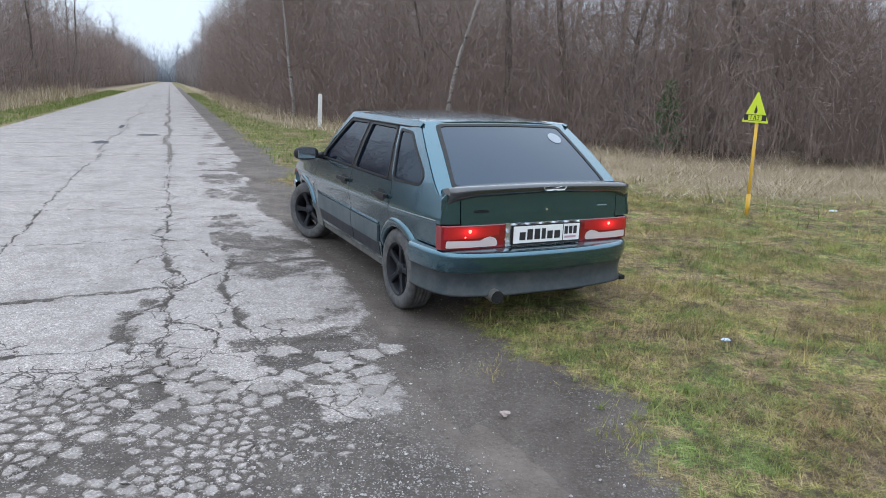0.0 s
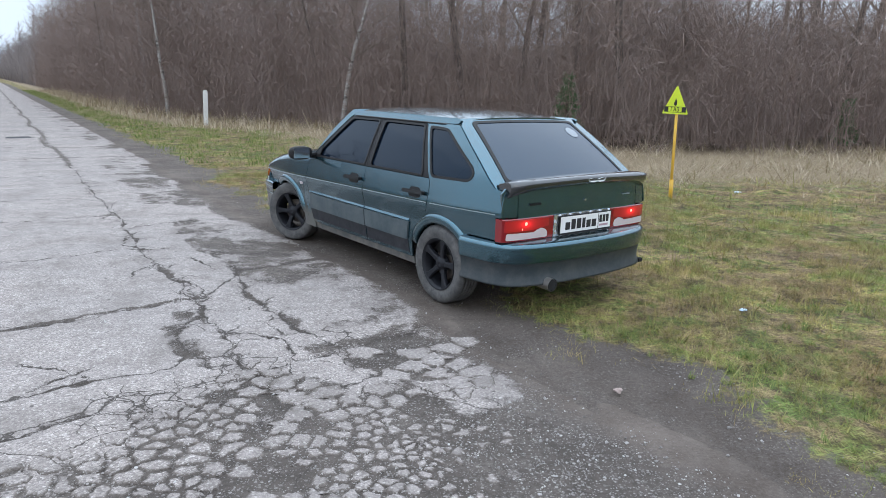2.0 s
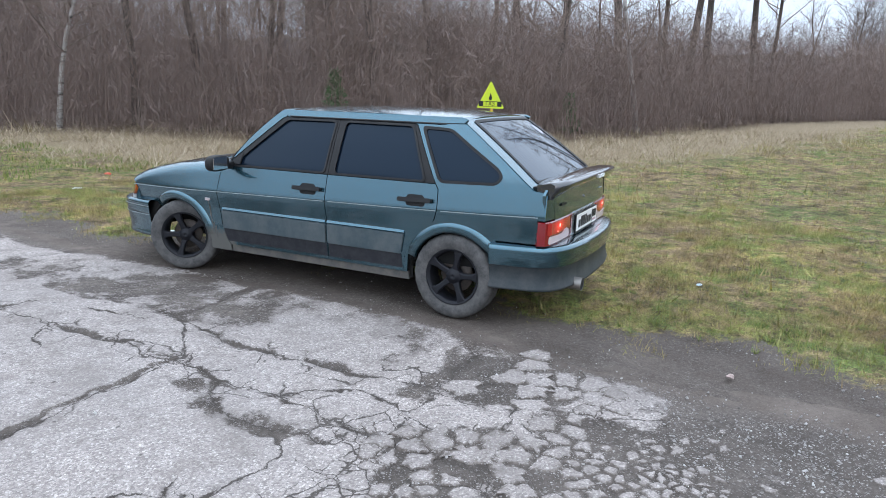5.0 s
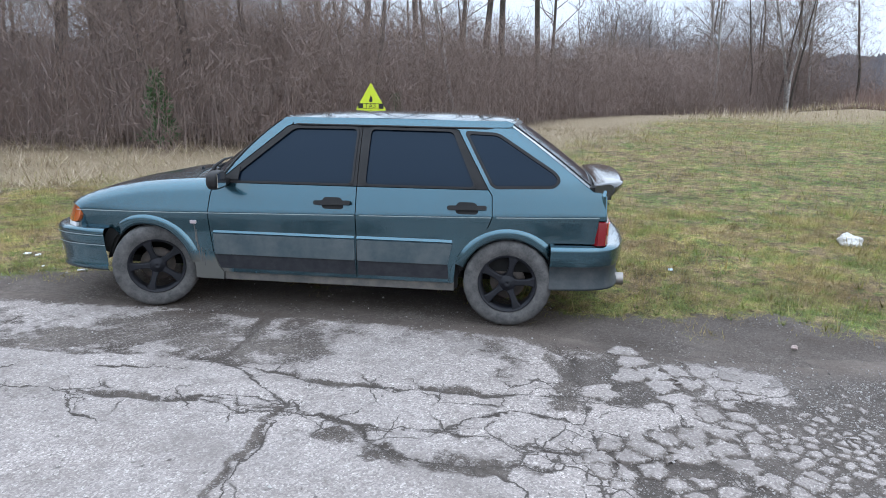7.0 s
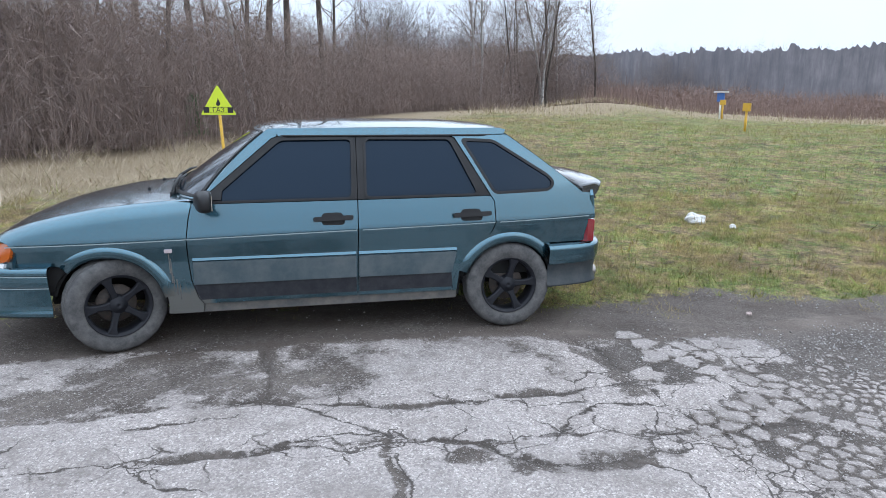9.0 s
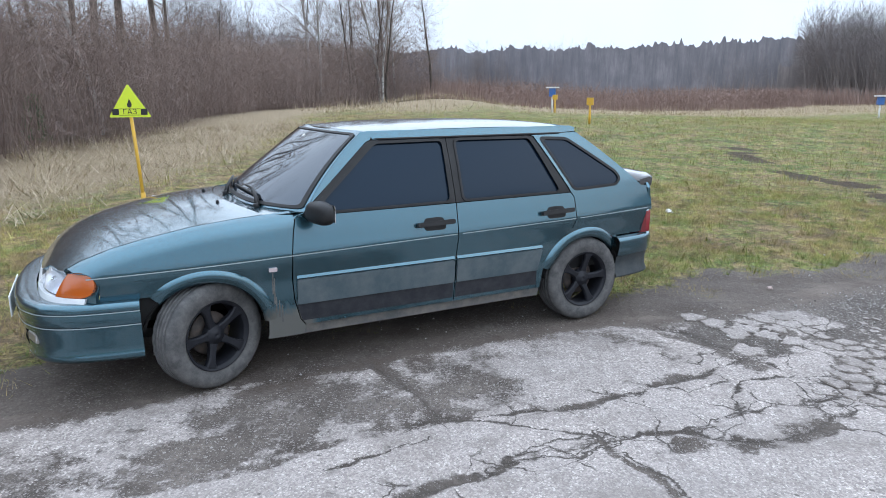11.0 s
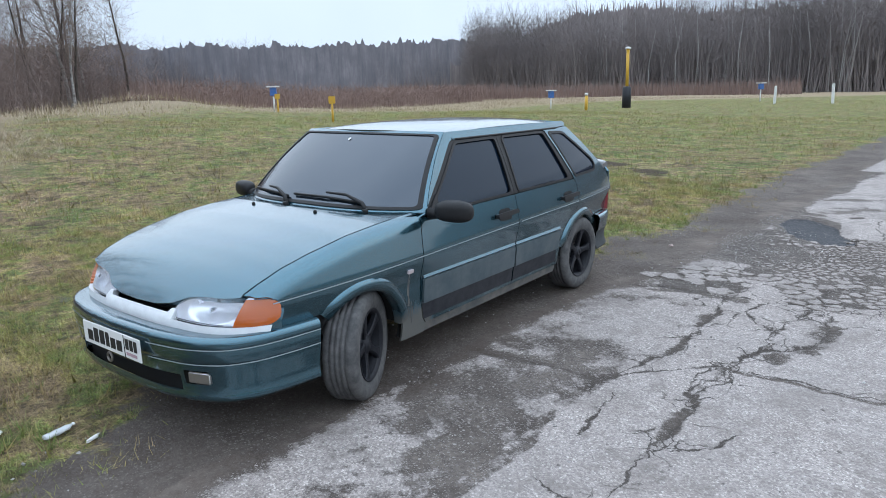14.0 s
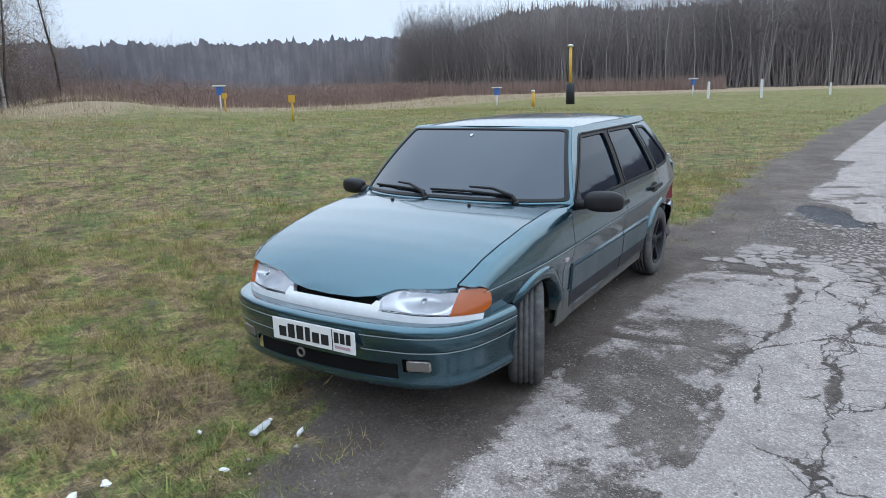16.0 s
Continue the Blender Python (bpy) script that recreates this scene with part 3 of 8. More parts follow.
def road_fields(u, v):
    """Soil cover, and signed and plain distance from the nearest crack."""
    line = np.full(u.shape, 9.0)
    for pts in CRACKS:
        g = line_gap(u, v, pts)
        line = np.where(np.abs(g) < np.abs(line), g, line)
    gap = np.abs(line)
    mottle = wave_noise(u, v, 7, 27, 5)
    dark = (0.50 + 0.35 * mottle) * (1 - smooth01(gap, 0.0, 0.05))
    for half, power, pts in BANDS:
        g = np.abs(line_gap(u, v, pts)) / (half * (1 + 0.5 * wave_noise(u, v, 3.5, 26)))
        dark = np.maximum(dark, (power + 0.22 * mottle) * (1 - smooth01(g, 0.4, 2.0)))
    craze = craze_field(u, v)
    dark = np.maximum(dark, craze * (0.80 + 0.30 * mottle))
    dark = np.maximum(dark, 1 - smooth01(pothole_field(u, v), 1.0, 1.5))
    # worn edge, spread with soil
    rim = np.interp(v, [0, 2, 2.9, 3.6, 4.2, 5.5, 6.5, 7.5, 8.4, 10, 14], [1.0, 1.02, 1.05, 1.15, 1.2, 1.28, 1.24, 1.16, 1.08, 1.1, 1.1]) + 0.09 * wave_noise(u, v, 2.6, 41, 5)
    dark = np.maximum(dark, smooth01(u, rim - 0.30, rim + 0.16))
    # the strip beside the edge is dirtier than the rest
    strip = smooth01(u, 0.26, 0.45) * (0.36 + 0.34 * wave_noise(u, v, 3.1, 42, 6)) * smooth01(v, 3.9, 4.4)
    dark = np.maximum(dark, strip)
    tread = smooth01(u, 0.30, 0.42) * (1 - smooth01(u, 0.62, 0.85)) * smooth01(v, 6.1, 6.6) * (1 - smooth01(v, 8.0, 8.8))
    dark = np.maximum(dark, tread * (0.56 + 0.34 * wave_noise(u, v, 4, 43, 6)))
    under = (1 - smooth01(np.hypot((u - 0.9) / 0.38, (v - 6.6) / 0.55), 0.6, 1.2)) * (0.66 + 0.34 * mottle)
    dark = np.maximum(dark, under)
    far_strip = smooth01(u, 0.1, 0.5) * smooth01(v, 8.2, 9.0)
    dark = np.maximum(dark, far_strip * (0.34 + 0.55 * wave_noise(u, v, 4.0, 44, 6)))
    bend = np.abs(np.hypot(u - 0.6, (v - 5.15) * 0.8) - 0.33)
    dark = np.maximum(dark, (1 - smooth01(bend, 0.02, 0.10)) * smooth01(v, 5.0, 5.3) * 0.42)
    return np.clip(dark, 0, 1), np.clip(line, -0.3, 0.3), np.clip(gap, 0, 0.3)


def strain_field(u, v):
    """Where slabs are strained enough to craze, 0 to 1."""
    near = 1e9
    for pts in (CRACKS[0], CRACKS[3], CRACKS[10], CRACKS[7]):
        near = np.minimum(near, np.abs(line_gap(u, v, pts)))
    field = 0.62 * (1 - smooth01(near, 0.02, 0.42))
    wide = craze_field(u, v - 0.30) + craze_field(u + 0.2, v - 0.1) + craze_field(u - 0.15, v + 0.1)
    return np.clip(field + 0.24 * wide, 0, 1)


ru = graded([(-4.62, -2.0, 0.06), (-2.0, 1.62, 0.034), (1.62, 1.70, 0.04)])
rv = graded([(-5.0, 1.0, 0.06), (1.0, 9.0, 0.034), (9.0, 14.0, 0.06)])
U, V = np.meshgrid(ru, rv)
U, V = U.ravel(), V.ravel()
X, Y = to_xy(U, V)
dark, line, gap = road_fields(U, V)
edge_drop = 0.5 * smooth01(U, 1.22, 1.70)
pit = 1 - smooth01(pothole_field(U, V), 0.8, 1.05)
slab = np.exp(-(np.maximum(np.hypot((U - 0.05) / 0.36, (V - 0.5) / 0.75), 0.8) - 0.8) ** 2 / 0.02)
broken = craze_field(U, V)
Z = 0.006 * wave_noise(U, V, 2.2, 51) - 0.008 * (1 - smooth01(gap, 0.0, 0.03)) - 0.005 * smooth01(dark, 0.3, 0.8) - 0.002 * broken - 0.06 * edge_drop - 0.035 * pit + 0.012 * slab + 0.002 * wave_noise(U, V, 40, 52, 3)
nu, nv = len(ru), len(rv)
idx = np.arange(nu * nv).reshape(nv, nu)
quads = np.stack([idx[:-1, :-1], idx[:-1, 1:], idx[1:, 1:], idx[1:, :-1]], -1).reshape(-1, 4)
road_me = fast_mesh("road", np.stack([X, Y, Z], 1), quads, ROAD_M, True)
float_attr(road_me, "soil", dark * (1 - 0.8 * slab))
float_attr(road_me, "patch", pit * (1 - slab))
float_attr(road_me, "gravel", (1 - smooth01(U, 0.85, 1.3)))
float_attr(road_me, "strain", strain_field(U, V) * (1 - smooth01(U, 1.15, 1.35)))
float_attr(road_me, "bed", broken)
float_attr(road_me, "line", line)
float_attr(road_me, "gap", gap)
road = tagged(new("road", road_me), "cracked pale grey asphalt road with soil-filled joints", "road", kind="structure")


def road_z(u, v):
    """Height of the road's soil bed at arrays of places."""
    return 0.006 * wave_noise(u, v, 2.2, 51) - 0.045 * (1 - smooth01(pothole_field(u, v), 0.8, 1.0)) - 0.007 * craze_field(u, v) - 0.03 * smooth01(u, 1.22, 1.70)


def cut_cell(own, others, size):
    """The polygon nearer to one seed than to the others."""
    poly = [(own[0] + size * math.cos(k * math.pi / 4), own[1] + size * math.sin(k * math.pi / 4)) for k in range(8)]
    for q in others:
        mx, my = (own[0] + q[0]) / 2, (own[1] + q[1]) / 2
        nx, ny = q[0] - own[0], q[1] - own[1]
        out = []
        for k in range(len(poly)):
            a, b = poly[k], poly[(k + 1) % len(poly)]
            da = (a[0] - mx) * nx + (a[1] - my) * ny
            db = (b[0] - mx) * nx + (b[1] - my) * ny
            if da <= 0:
                out.append(a)
            if da * db < 0:
                f = da / (da - db)
                out.append((a[0] + f * (b[0] - a[0]), a[1] + f * (b[1] - a[1])))
        poly = out
    return poly


def piece_spacing(u, v):
    """Usual distance between the middles of neighbouring pieces: whole slabs uphill, crumbs below."""
    fine = 0.060 + 0.045 * smooth01(v, 2.7, 3.4) + 0.05 * smooth01(v, 3.3, 3.9)
    fine = fine + 0.06 * smooth01(u, 0.1, 0.6) * smooth01(v, 2.8, 3.2)
    return fine * (1 + 0.55 * wave_noise(u, v, 3.4, 33, 4))


def asphalt_pieces():
    """The loose pieces of the crazed stretch, each lying in its soil bed."""
    rng = random.Random(77)
    draw = np.random.RandomState(78)
    cu_, cv_ = draw.uniform(-1.95, 1.4, 16000), draw.uniform(1.05, 5.0, 16000)
    reach = piece_spacing(cu_, cv_) * draw.choice([0.62, 0.8, 1.0, 1.3, 1.75], 16000, p=[0.15, 0.25, 0.25, 0.2, 0.15])
    grid, seeds = {}, []
    for a, b, r in zip(cu_, cv_, reach):   # darts, none nearer to another than its spacing
        i, j = int(a // 0.2), int(b // 0.2)
        near = [q for di in (-1, 0, 1) for dj in (-1, 0, 1) for q in grid.get((i + di, j + dj), ())]
        if all((a - q[0]) ** 2 + (b - q[1]) ** 2 > r * r for q in near):
            grid.setdefault((i, j), []).append((a, b))
            seeds.append((a, b, r))
    su, sv = np.array([q[0] for q in seeds]), np.array([q[1] for q in seeds])
    craze, loose_all, hole = craze_field(su, sv), gravel_field(su, sv), pothole_field(su, sv)
    beds = road_z(su, sv)
    order = sorted(range(len(seeds)), key=lambda k: abs(sv[k] - 3.3) + 0.4 * abs(su[k] + 0.1))
    single, rest_v, rest_f, rest_r = 0, [], [], []
    for k in order:
        own, r0 = seeds[k][:2], seeds[k][2]
        loose = loose_all[k]
        if craze[k] < 0.35 or hole[k] < 0.75 or rng.random() < 0.10 + 0.75 * loose + (0.30 if own[0] > 0.3 else 0.0):
            continue
        others = [q[:2] for q in seeds if q[:2] != own and abs(q[0] - own[0]) < 4 * r0 and abs(q[1] - own[1]) < 4 * r0]
        poly = cut_cell(own, others, rng.uniform(0.95, 1.5) * r0)
        if len(poly) < 3:
            continue
        cu, cv = sum(q[0] for q in poly) / len(poly), sum(q[1] for q in poly) / len(poly)
        ring = []
        jit = 0.13 * r0
        for m in range(len(poly)):   # worn corners
            a, b = poly[m], poly[(m + 1) % len(poly)]
            side = math.hypot(a[0] - b[0], a[1] - b[1])
            if side < 0.008:
                continue
            for f in (0.2, 0.55, 0.85) if side > 0.06 else (0.25, 0.75):
                ring.append((a[0] + f * (b[0] - a[0]) + rng.uniform(-jit, jit), a[1] + f * (b[1] - a[1]) + rng.uniform(-jit, jit)))
        if len(ring) < 5:
            continue
        gap_m = 0.001 + min(rng.expovariate(230), 0.013) + 0.010 * loose
        lift = rng.uniform(0.0, 0.005)
        tu, tv = rng.uniform(-0.015, 0.015), rng.uniform(-0.015, 0.015)
        z0 = beds[k]
        verts, faces, rims = [], [], []
        for inset, dz, soiled in ((0.0, -0.012, 1.0), (0.0, 0.001, 1.0), (0.012, 0.004 + lift, 0.45)):
            for (pu, pv) in ring:
                du, dv = pu - cu, pv - cv
                r = math.hypot(du, dv) + 1e-6
                f = max(0.3, 1 - (gap_m + min(inset, 0.3 * r)) / r)
                x, y = to_xy(cu + du * f, cv + dv * f)
                verts.append((x, y, z0 + dz + (du * tu + dv * tv if dz > 0 else 0)))
                rims.append(soiled)
        x, y = to_xy(cu, cv)
        verts.append((x, y, z0 + 0.005 + lift))
        rims.append(0.0)
        n = len(ring)
        for lvl in range(2):
            for m in range(n):
                a, b = lvl * n + m, lvl * n + (m + 1) % n
                faces.append((a, b, b + n))
                faces.append((a, b + n, a + n))
        faces += [(2 * n + m, 2 * n + (m + 1) % n, 3 * n) for m in range(n)]
        if single < 298:
            me = fast_mesh("asphalt_piece", verts, faces, PIECE_M)
            float_attr(me, "rim", rims)
            ob = new("asphalt_piece", me)
            ob.parent = road
            single += 1
        else:
            base = len(rest_v)
            rest_v += verts
            rest_r += rims
            rest_f += [(a + base, b + base, c + base) for a, b, c in faces]
    if rest_v:
        me = fast_mesh("asphalt_crumbs", rest_v, rest_f, PIECE_M)
        float_attr(me, "rim", rest_r)
        ob = tagged(new("asphalt_crumbs", me), "small broken pieces of asphalt bedded in dirt", kind="stuff")
        ob.parent = road


asphalt_pieces()


def strew_grit():
    """Small crushed stones lying loose on the broken asphalt and the soil."""
    rng = np.random.RandomState(31)
    n = 190000
    u = rng.uniform(-1.9, 2.1, n)
    v = rng.uniform(0.2, 9.5, n)
    craze, loose = craze_field(u, v), gravel_field(u, v)
    bunch = 0.5 + wave_noise(u, v, 5, 35, 4)
    chance = 0.03 + 0.06 * craze + 0.34 * loose
    chance = np.where(u > 1.2, 0.035, chance)
    chance = np.where((craze + loose < 0.1) & (u <= 1.2), 0.006, chance) * np.clip(bunch, 0.1, 1.6)
    keep = rng.uniform(size=n) < chance
    u, v = u[keep], v[keep]
    x, y = to_xy(u, v)
    z = np.where(u > 1.42, ground_z(x, y), road_z(u, v))
    size = 0.0018 + 0.0020 * rng.exponential(1.0, len(u))
    size = np.minimum(size, 0.012)
    base = np.array([(1, 0, 0), (0, 1, 0), (-1, 0, 0), (0, -1, 0), (0, 0, 0.9), (0, 0, -0.9)])
    pts = base[None] * rng.uniform(0.55, 1.25, (len(u), 6, 3)) + rng.uniform(-0.25, 0.25, (len(u), 6, 3))
    a = rng.uniform(0, 6.28, len(u))
    px = pts[..., 0] * np.cos(a)[:, None] - pts[..., 1] * np.sin(a)[:, None]
    py = pts[..., 0] * np.sin(a)[:, None] + pts[..., 1] * np.cos(a)[:, None]
    co = np.stack([px, py, pts[..., 2]], -1) * size[:, None, None] + np.stack([x, y, z + 0.3 * size], -1)[:, None, :]
    tri = np.array([(0, 1, 4), (1, 2, 4), (2, 3, 4), (3, 0, 4), (1, 0, 5), (2, 1, 5), (3, 2, 5), (0, 3, 5)])
    faces = tri[None] + 6 * np.arange(len(u))[:, None, None]
    tagged(new("grit", fast_mesh("grit", co.reshape(-1, 3), faces.reshape(-1, 3), GRIT_M)), "pale crushed stone strewn over broken asphalt and soil", "grit", kind="stuff")


strew_grit()


def far_road(name, v0, v1, step):
    uu = graded([(-4.62, 1.62, 0.13), (1.62, 1.72, 0.1)])
    vv = graded([(v0, v1, step)])
    U, V = np.meshgrid(uu, vv)
    U, V = U.ravel(), V.ravel()
    X, Y = to_xy(U, V)
    wear = np.zeros(U.shape)
    for k in range(int(v0), int(v1), 3):
        vk = k + 1.3 * math.sin(k * 12.7)
        wear = np.maximum(wear, 0.62 * (1 - smooth01(np.abs(V - vk - 0.25 * np.sin(U * 1.3 + k)), 0.02, 0.14)))
    wear = np.maximum(wear, 0.7 * (1 - smooth01(np.abs(U + 0.1 - 0.06 * np.sin(V * 0.9)), 0.03, 0.16)))
    wear = np.maximum(wear, 0.55 * (1 - smooth01(np.abs(U + 1.4 - 0.1 * np.sin(V * 0.6)), 0.03, 0.15)))
    wear = np.maximum(wear, smooth01(V, 13, 15) * smooth01(U, 0.1, 0.8) * (0.36 + 0.4 * wave_noise(U, V, 4.0, 61, 6)))
    wear = np.maximum(wear, smooth01(U, 1.1, 1.4))
    Z = 0.006 * wave_noise(U, V, 2.2, 51) - 0.03 * smooth01(U, 1.22, 1.70)
    n, m = len(uu), len(vv)
    idx = np.arange(n * m).reshape(m, n)
    q = np.stack([idx[:-1, :-1], idx[:-1, 1:], idx[1:, 1:], idx[1:, :-1]], -1).reshape(-1, 4)
    me = fast_mesh(name, np.stack([X, Y, Z], 1), q, ROAD_M, True)
    float_attr(me, "soil", np.clip(wear, 0, 1))
    holes = np.zeros(len(U))
    for hu, hv, ru_, rv_ in ((-1.62, 18.4, 0.20, 0.55), (-1.50, 24.5, 0.12, 1.1), (-0.62, 20.9, 0.38, 0.35)):
        holes = np.maximum(holes, 1 - smooth01(np.hypot((U - hu) / ru_, (V - hv) / rv_), 0.5, 1.1))
    float_attr(me, "patch", holes)
    float_attr(me, "gravel", 1 - smooth01(U, 0.85, 1.3))
    float_attr(me, "strain", np.full(len(U), 0.05))
    float_attr(me, "line", np.full(len(U), 0.3))
    float_attr(me, "gap", np.full(len(U), 0.3))
    return tagged(new(name, me), "long straight stretch of worn pale asphalt road", "road", kind="structure")


far_road("road", 14.0, 60.0, 0.12)
far_road("road", 60.0, 500.0, 1.5)
far_road("road", -120.0, -5.0, 0.25)


# ---------------------------------------------------------------- grass
def blades(n, us, vs, height, width, seed, keep, lean=0.6):
    """n grass blades, one triangle each, spread over a stretch of the plan; keep(x, y, u, v) gives a chance."""
    rng = np.random.RandomState(seed)
    u, v = rng.uniform(*us, n), rng.uniform(*vs, n)
    x, y = to_xy(u, v)
    ok = rng.uniform(0, 1, n) < keep(x, y, u, v)
    x, y = x[ok], y[ok]
    n = len(x)
    clump = 0.65 + 0.95 * wave_noise(x, y, 3.5, seed + 1)
    h = rng.uniform(*height, n) * np.clip(clump, 0.3, 1.9)
    w = rng.uniform(*width, n)
    a, b = rng.uniform(0, 2 * math.pi, n), rng.uniform(0, 2 * math.pi, n)
    l = h * np.minimum(rng.uniform(0.1, 1.0, n) ** (0.35 if lean >= 1 else 1.0) * lean, 0.985)
    z = ground_z(x, y) - 0.006
    base = np.stack([x, y, z], 1)
    side = np.stack([np.cos(a) * w / 2, np.sin(a) * w / 2, np.zeros(n)], 1)
    tip = base + np.stack([np.cos(b) * l, np.sin(b) * l, np.sqrt(np.maximum(h * h - l * l, 1e-6))], 1)
    return np.stack([base - side, base + side, tip], 1).reshape(-1, 3)


def tri_object(name, chunks, material, label, category):
    pts = np.concatenate(chunks)
    me = fast_mesh(name, pts, np.arange(len(pts)).reshape(-1, 3), material)
    return tagged(new(name, me), label, category, kind="stuff")


def turf_chance(x, y, u, v):
    c = smooth01(u + 0.22 * wave_noise(x, y, 2.6, 63, 5) + 0.16 * wave_noise(x, y, 7, 71, 4), soil_line(v) - 0.10, soil_line(v) + 0.7) ** 1.2
    c = np.maximum(c, 0.5 * smooth01(wave_noise(x, y, 5, 76), 0.5, 0.62) * smooth01(u, soil_line(v) - 0.25, soil_line(v)))
    bare = smooth01(wave_noise(x, y, 1.1, 72), 0.45, 0.7)
    return c * (1 - 0.8 * bare) * (1 - 0.9 * rut_field(x, y)) * (1 - smooth01(edge_gap(x, y), -4.2, -2.2))


def tussock_chance(x, y, u, v):
    return turf_chance(x, y, u, v) * smooth01(wave_noise(x, y, 4.2, 77, 4), 0.10, 0.42)


tri_object("meadow_grass", [
    blades(150000, (1.5, 8), (-3, 12), (0.06, 0.17), (0.003, 0.0065), 112, tussock_chance, 0.95),
    blades(70000, (6, 26), (-26, 20), (0.10, 0.26), (0.008, 0.018), 113, tussock_chance, 0.9),
    blades(380000, (1.3, 7), (-2, 12), (0.025, 0.08), (0.0025, 0.0055), 101, turf_chance, 1.0),
    blades(60000, (1.3, 7), (-2, 12), (0.03, 0.07), (0.003, 0.006), 111, turf_chance, 0.7),
    blades(150000, (1.5, 26), (-26, 24), (0.04, 0.12), (0.006, 0.013), 102, turf_chance, 0.85),
    blades(60000, (1.7, 45), (-60, 10), (0.05, 0.14), (0.012, 0.026), 103, turf_chance, 0.85),
], TURF_M, "short matted autumn turf in yellow and green patches", "grass")


def weed_tufts():
    """Green tufts that stand a little above the turf."""
    rng = np.random.RandomState(64)
    n = 420
    v = rng.uniform(-2, 12, n)
    u = soil_line(v) + rng.exponential(0.9, n) + 0.22
    x, y = to_xy(u, v)
    z = ground_z(x, y)
    per = 26
    a, h = rng.uniform(0, 6.28, (n, per)), rng.uniform(0.02, 0.06, (n, per)) * rng.uniform(0.5, 1.4, (n, 1))
    out = h * rng.uniform(0.3, 1.6, (n, per))
    r0 = rng.uniform(0, 0.045, (n, per)) * rng.uniform(0.5, 1.3, (n, 1))
    bx, by = x[:, None] + r0 * np.cos(a * 3), y[:, None] + r0 * np.sin(a * 3)
    w = 0.004
    one = np.stack([bx - w / 2 * np.sin(a), by + w / 2 * np.cos(a), np.repeat(z[:, None], per, 1) - 0.004], -1)
    two = np.stack([bx + w / 2 * np.sin(a), by - w / 2 * np.cos(a), np.repeat(z[:, None], per, 1) - 0.004], -1)
    tip = np.stack([bx + out * np.cos(a), by + out * np.sin(a), z[:, None] + h], -1)
    return np.stack([one, two, tip], 2).reshape(-1, 3)


tri_object("weed_tufts", [weed_tufts()], WEED_M, "small green tufts of fresh grass at the turf's edge", "grass")


def left_chance(x, y, u, v):
    return smooth01(-u, 4.7, 5.0) * (1 - smooth01(-u, 5.9, 6.8))


def strip_chance(x, y, u, v):
    return smooth01(u, 1.7, 2.2) * (1 - smooth01(edge_gap(x, y), -1.8, -0.8))


tri_object("verge_grass", [
    blades(40000, (-8, -4.6), (8, 90), (0.06, 0.16), (0.02, 0.05), 104, left_chance),
    blades(50000, (1.6, 6), (13, 90), (0.05, 0.12), (0.012, 0.03), 105, strip_chance),
], WEED_M, "green grass verge along the road's edge", "grass")


def dry_chance(x, y, u, v):
    g = edge_gap(x, y)
    near = np.interp(v, [14, 22], [-5.0, -1.5])
    c = smooth01(g + 0.9 * wave_noise(x, y, 0.9, 73), near, near + 1.6) * (1 - smooth01(g, 0.5, 2.5))
    return c * (0.25 + 0.75 * smooth01(wave_noise(x, y, 2.2, 74, 5), -0.2, 0.2)) * smooth01(u, 2.4, 3.5)


def field_dry(x, y, u, v):
    return meadow_end(x, y) * 0.8


def left_dry(x, y, u, v):
    return smooth01(-u, 5.8, 6.5) * (1 - smooth01(-u, 7.5, 9)) * 0.8


tri_object("dry_grass", [
    blades(230000, (2, 22), (-8, 26), (0.12, 0.48), (0.006, 0.014), 106, dry_chance, 1.0),
    blades(50000, (8, 70), (-70, 0), (0.25, 0.7), (0.02, 0.05), 107, dry_chance, 0.85),
    blades(40000, (2, 8), (20, 90), (0.2, 0.6), (0.02, 0.04), 108, dry_chance, 0.8),
    blades(90000, (20, 90), (-80, 20), (0.2, 0.55), (0.015, 0.04), 109, field_dry, 0.85),
    blades(40000, (-14, -6), (5, 70), (0.3, 0.9), (0.02, 0.05), 110, left_dry, 0.7),
], DRY_M, "tall bleached dry grass along the edge of the wood", "grass")


# ---------------------------------------------------------------- woods
def tube(path, radii, sides, V, F):
    """A tapered tube along a path, into lists of places and triangles."""
    base = len(V)
    n = len(path)
    for k in range(n):
        d = (path[min(k + 1, n - 1)] - path[max(k - 1, 0)])
        d = d / (np.linalg.norm(d) + 1e-9)
        a = np.cross(d, (0.31, 0.87, 0.11))
        a /= np.linalg.norm(a) + 1e-9
        b = np.cross(d, a)
        for j in range(sides):
            t = 2 * math.pi * j / sides
            V.append(path[k] + radii[k] * (a * math.cos(t) + b * math.sin(t)))
    for k in range(n - 1):
        for j in range(sides):
            p, q = base + k * sides + j, base + k * sides + (j + 1) % sides
            F.append((p, q, q + sides))
            F.append((p, q + sides, p + sides))


def twig(a, b, w, V, F, rng):
    d = b - a
    s = np.cross(d, rng.normal(size=3))
    s = s / (np.linalg.norm(s) + 1e-9) * w / 2
    k = len(V)
    V.extend((a - s, a + s, b))
    F.append((k, k + 1, k + 2))


def limb_path(rng, start, way, length, n, bend, up):
    pts = [np.array(start, float)]
    d = np.array(way, float)
    d /= np.linalg.norm(d)
    for _ in range(n):
        d = d + rng.normal(size=3) * bend + np.array((0, 0, up))
        d /= np.linalg.norm(d)
        pts.append(pts[-1] + d * length / n)
    return pts


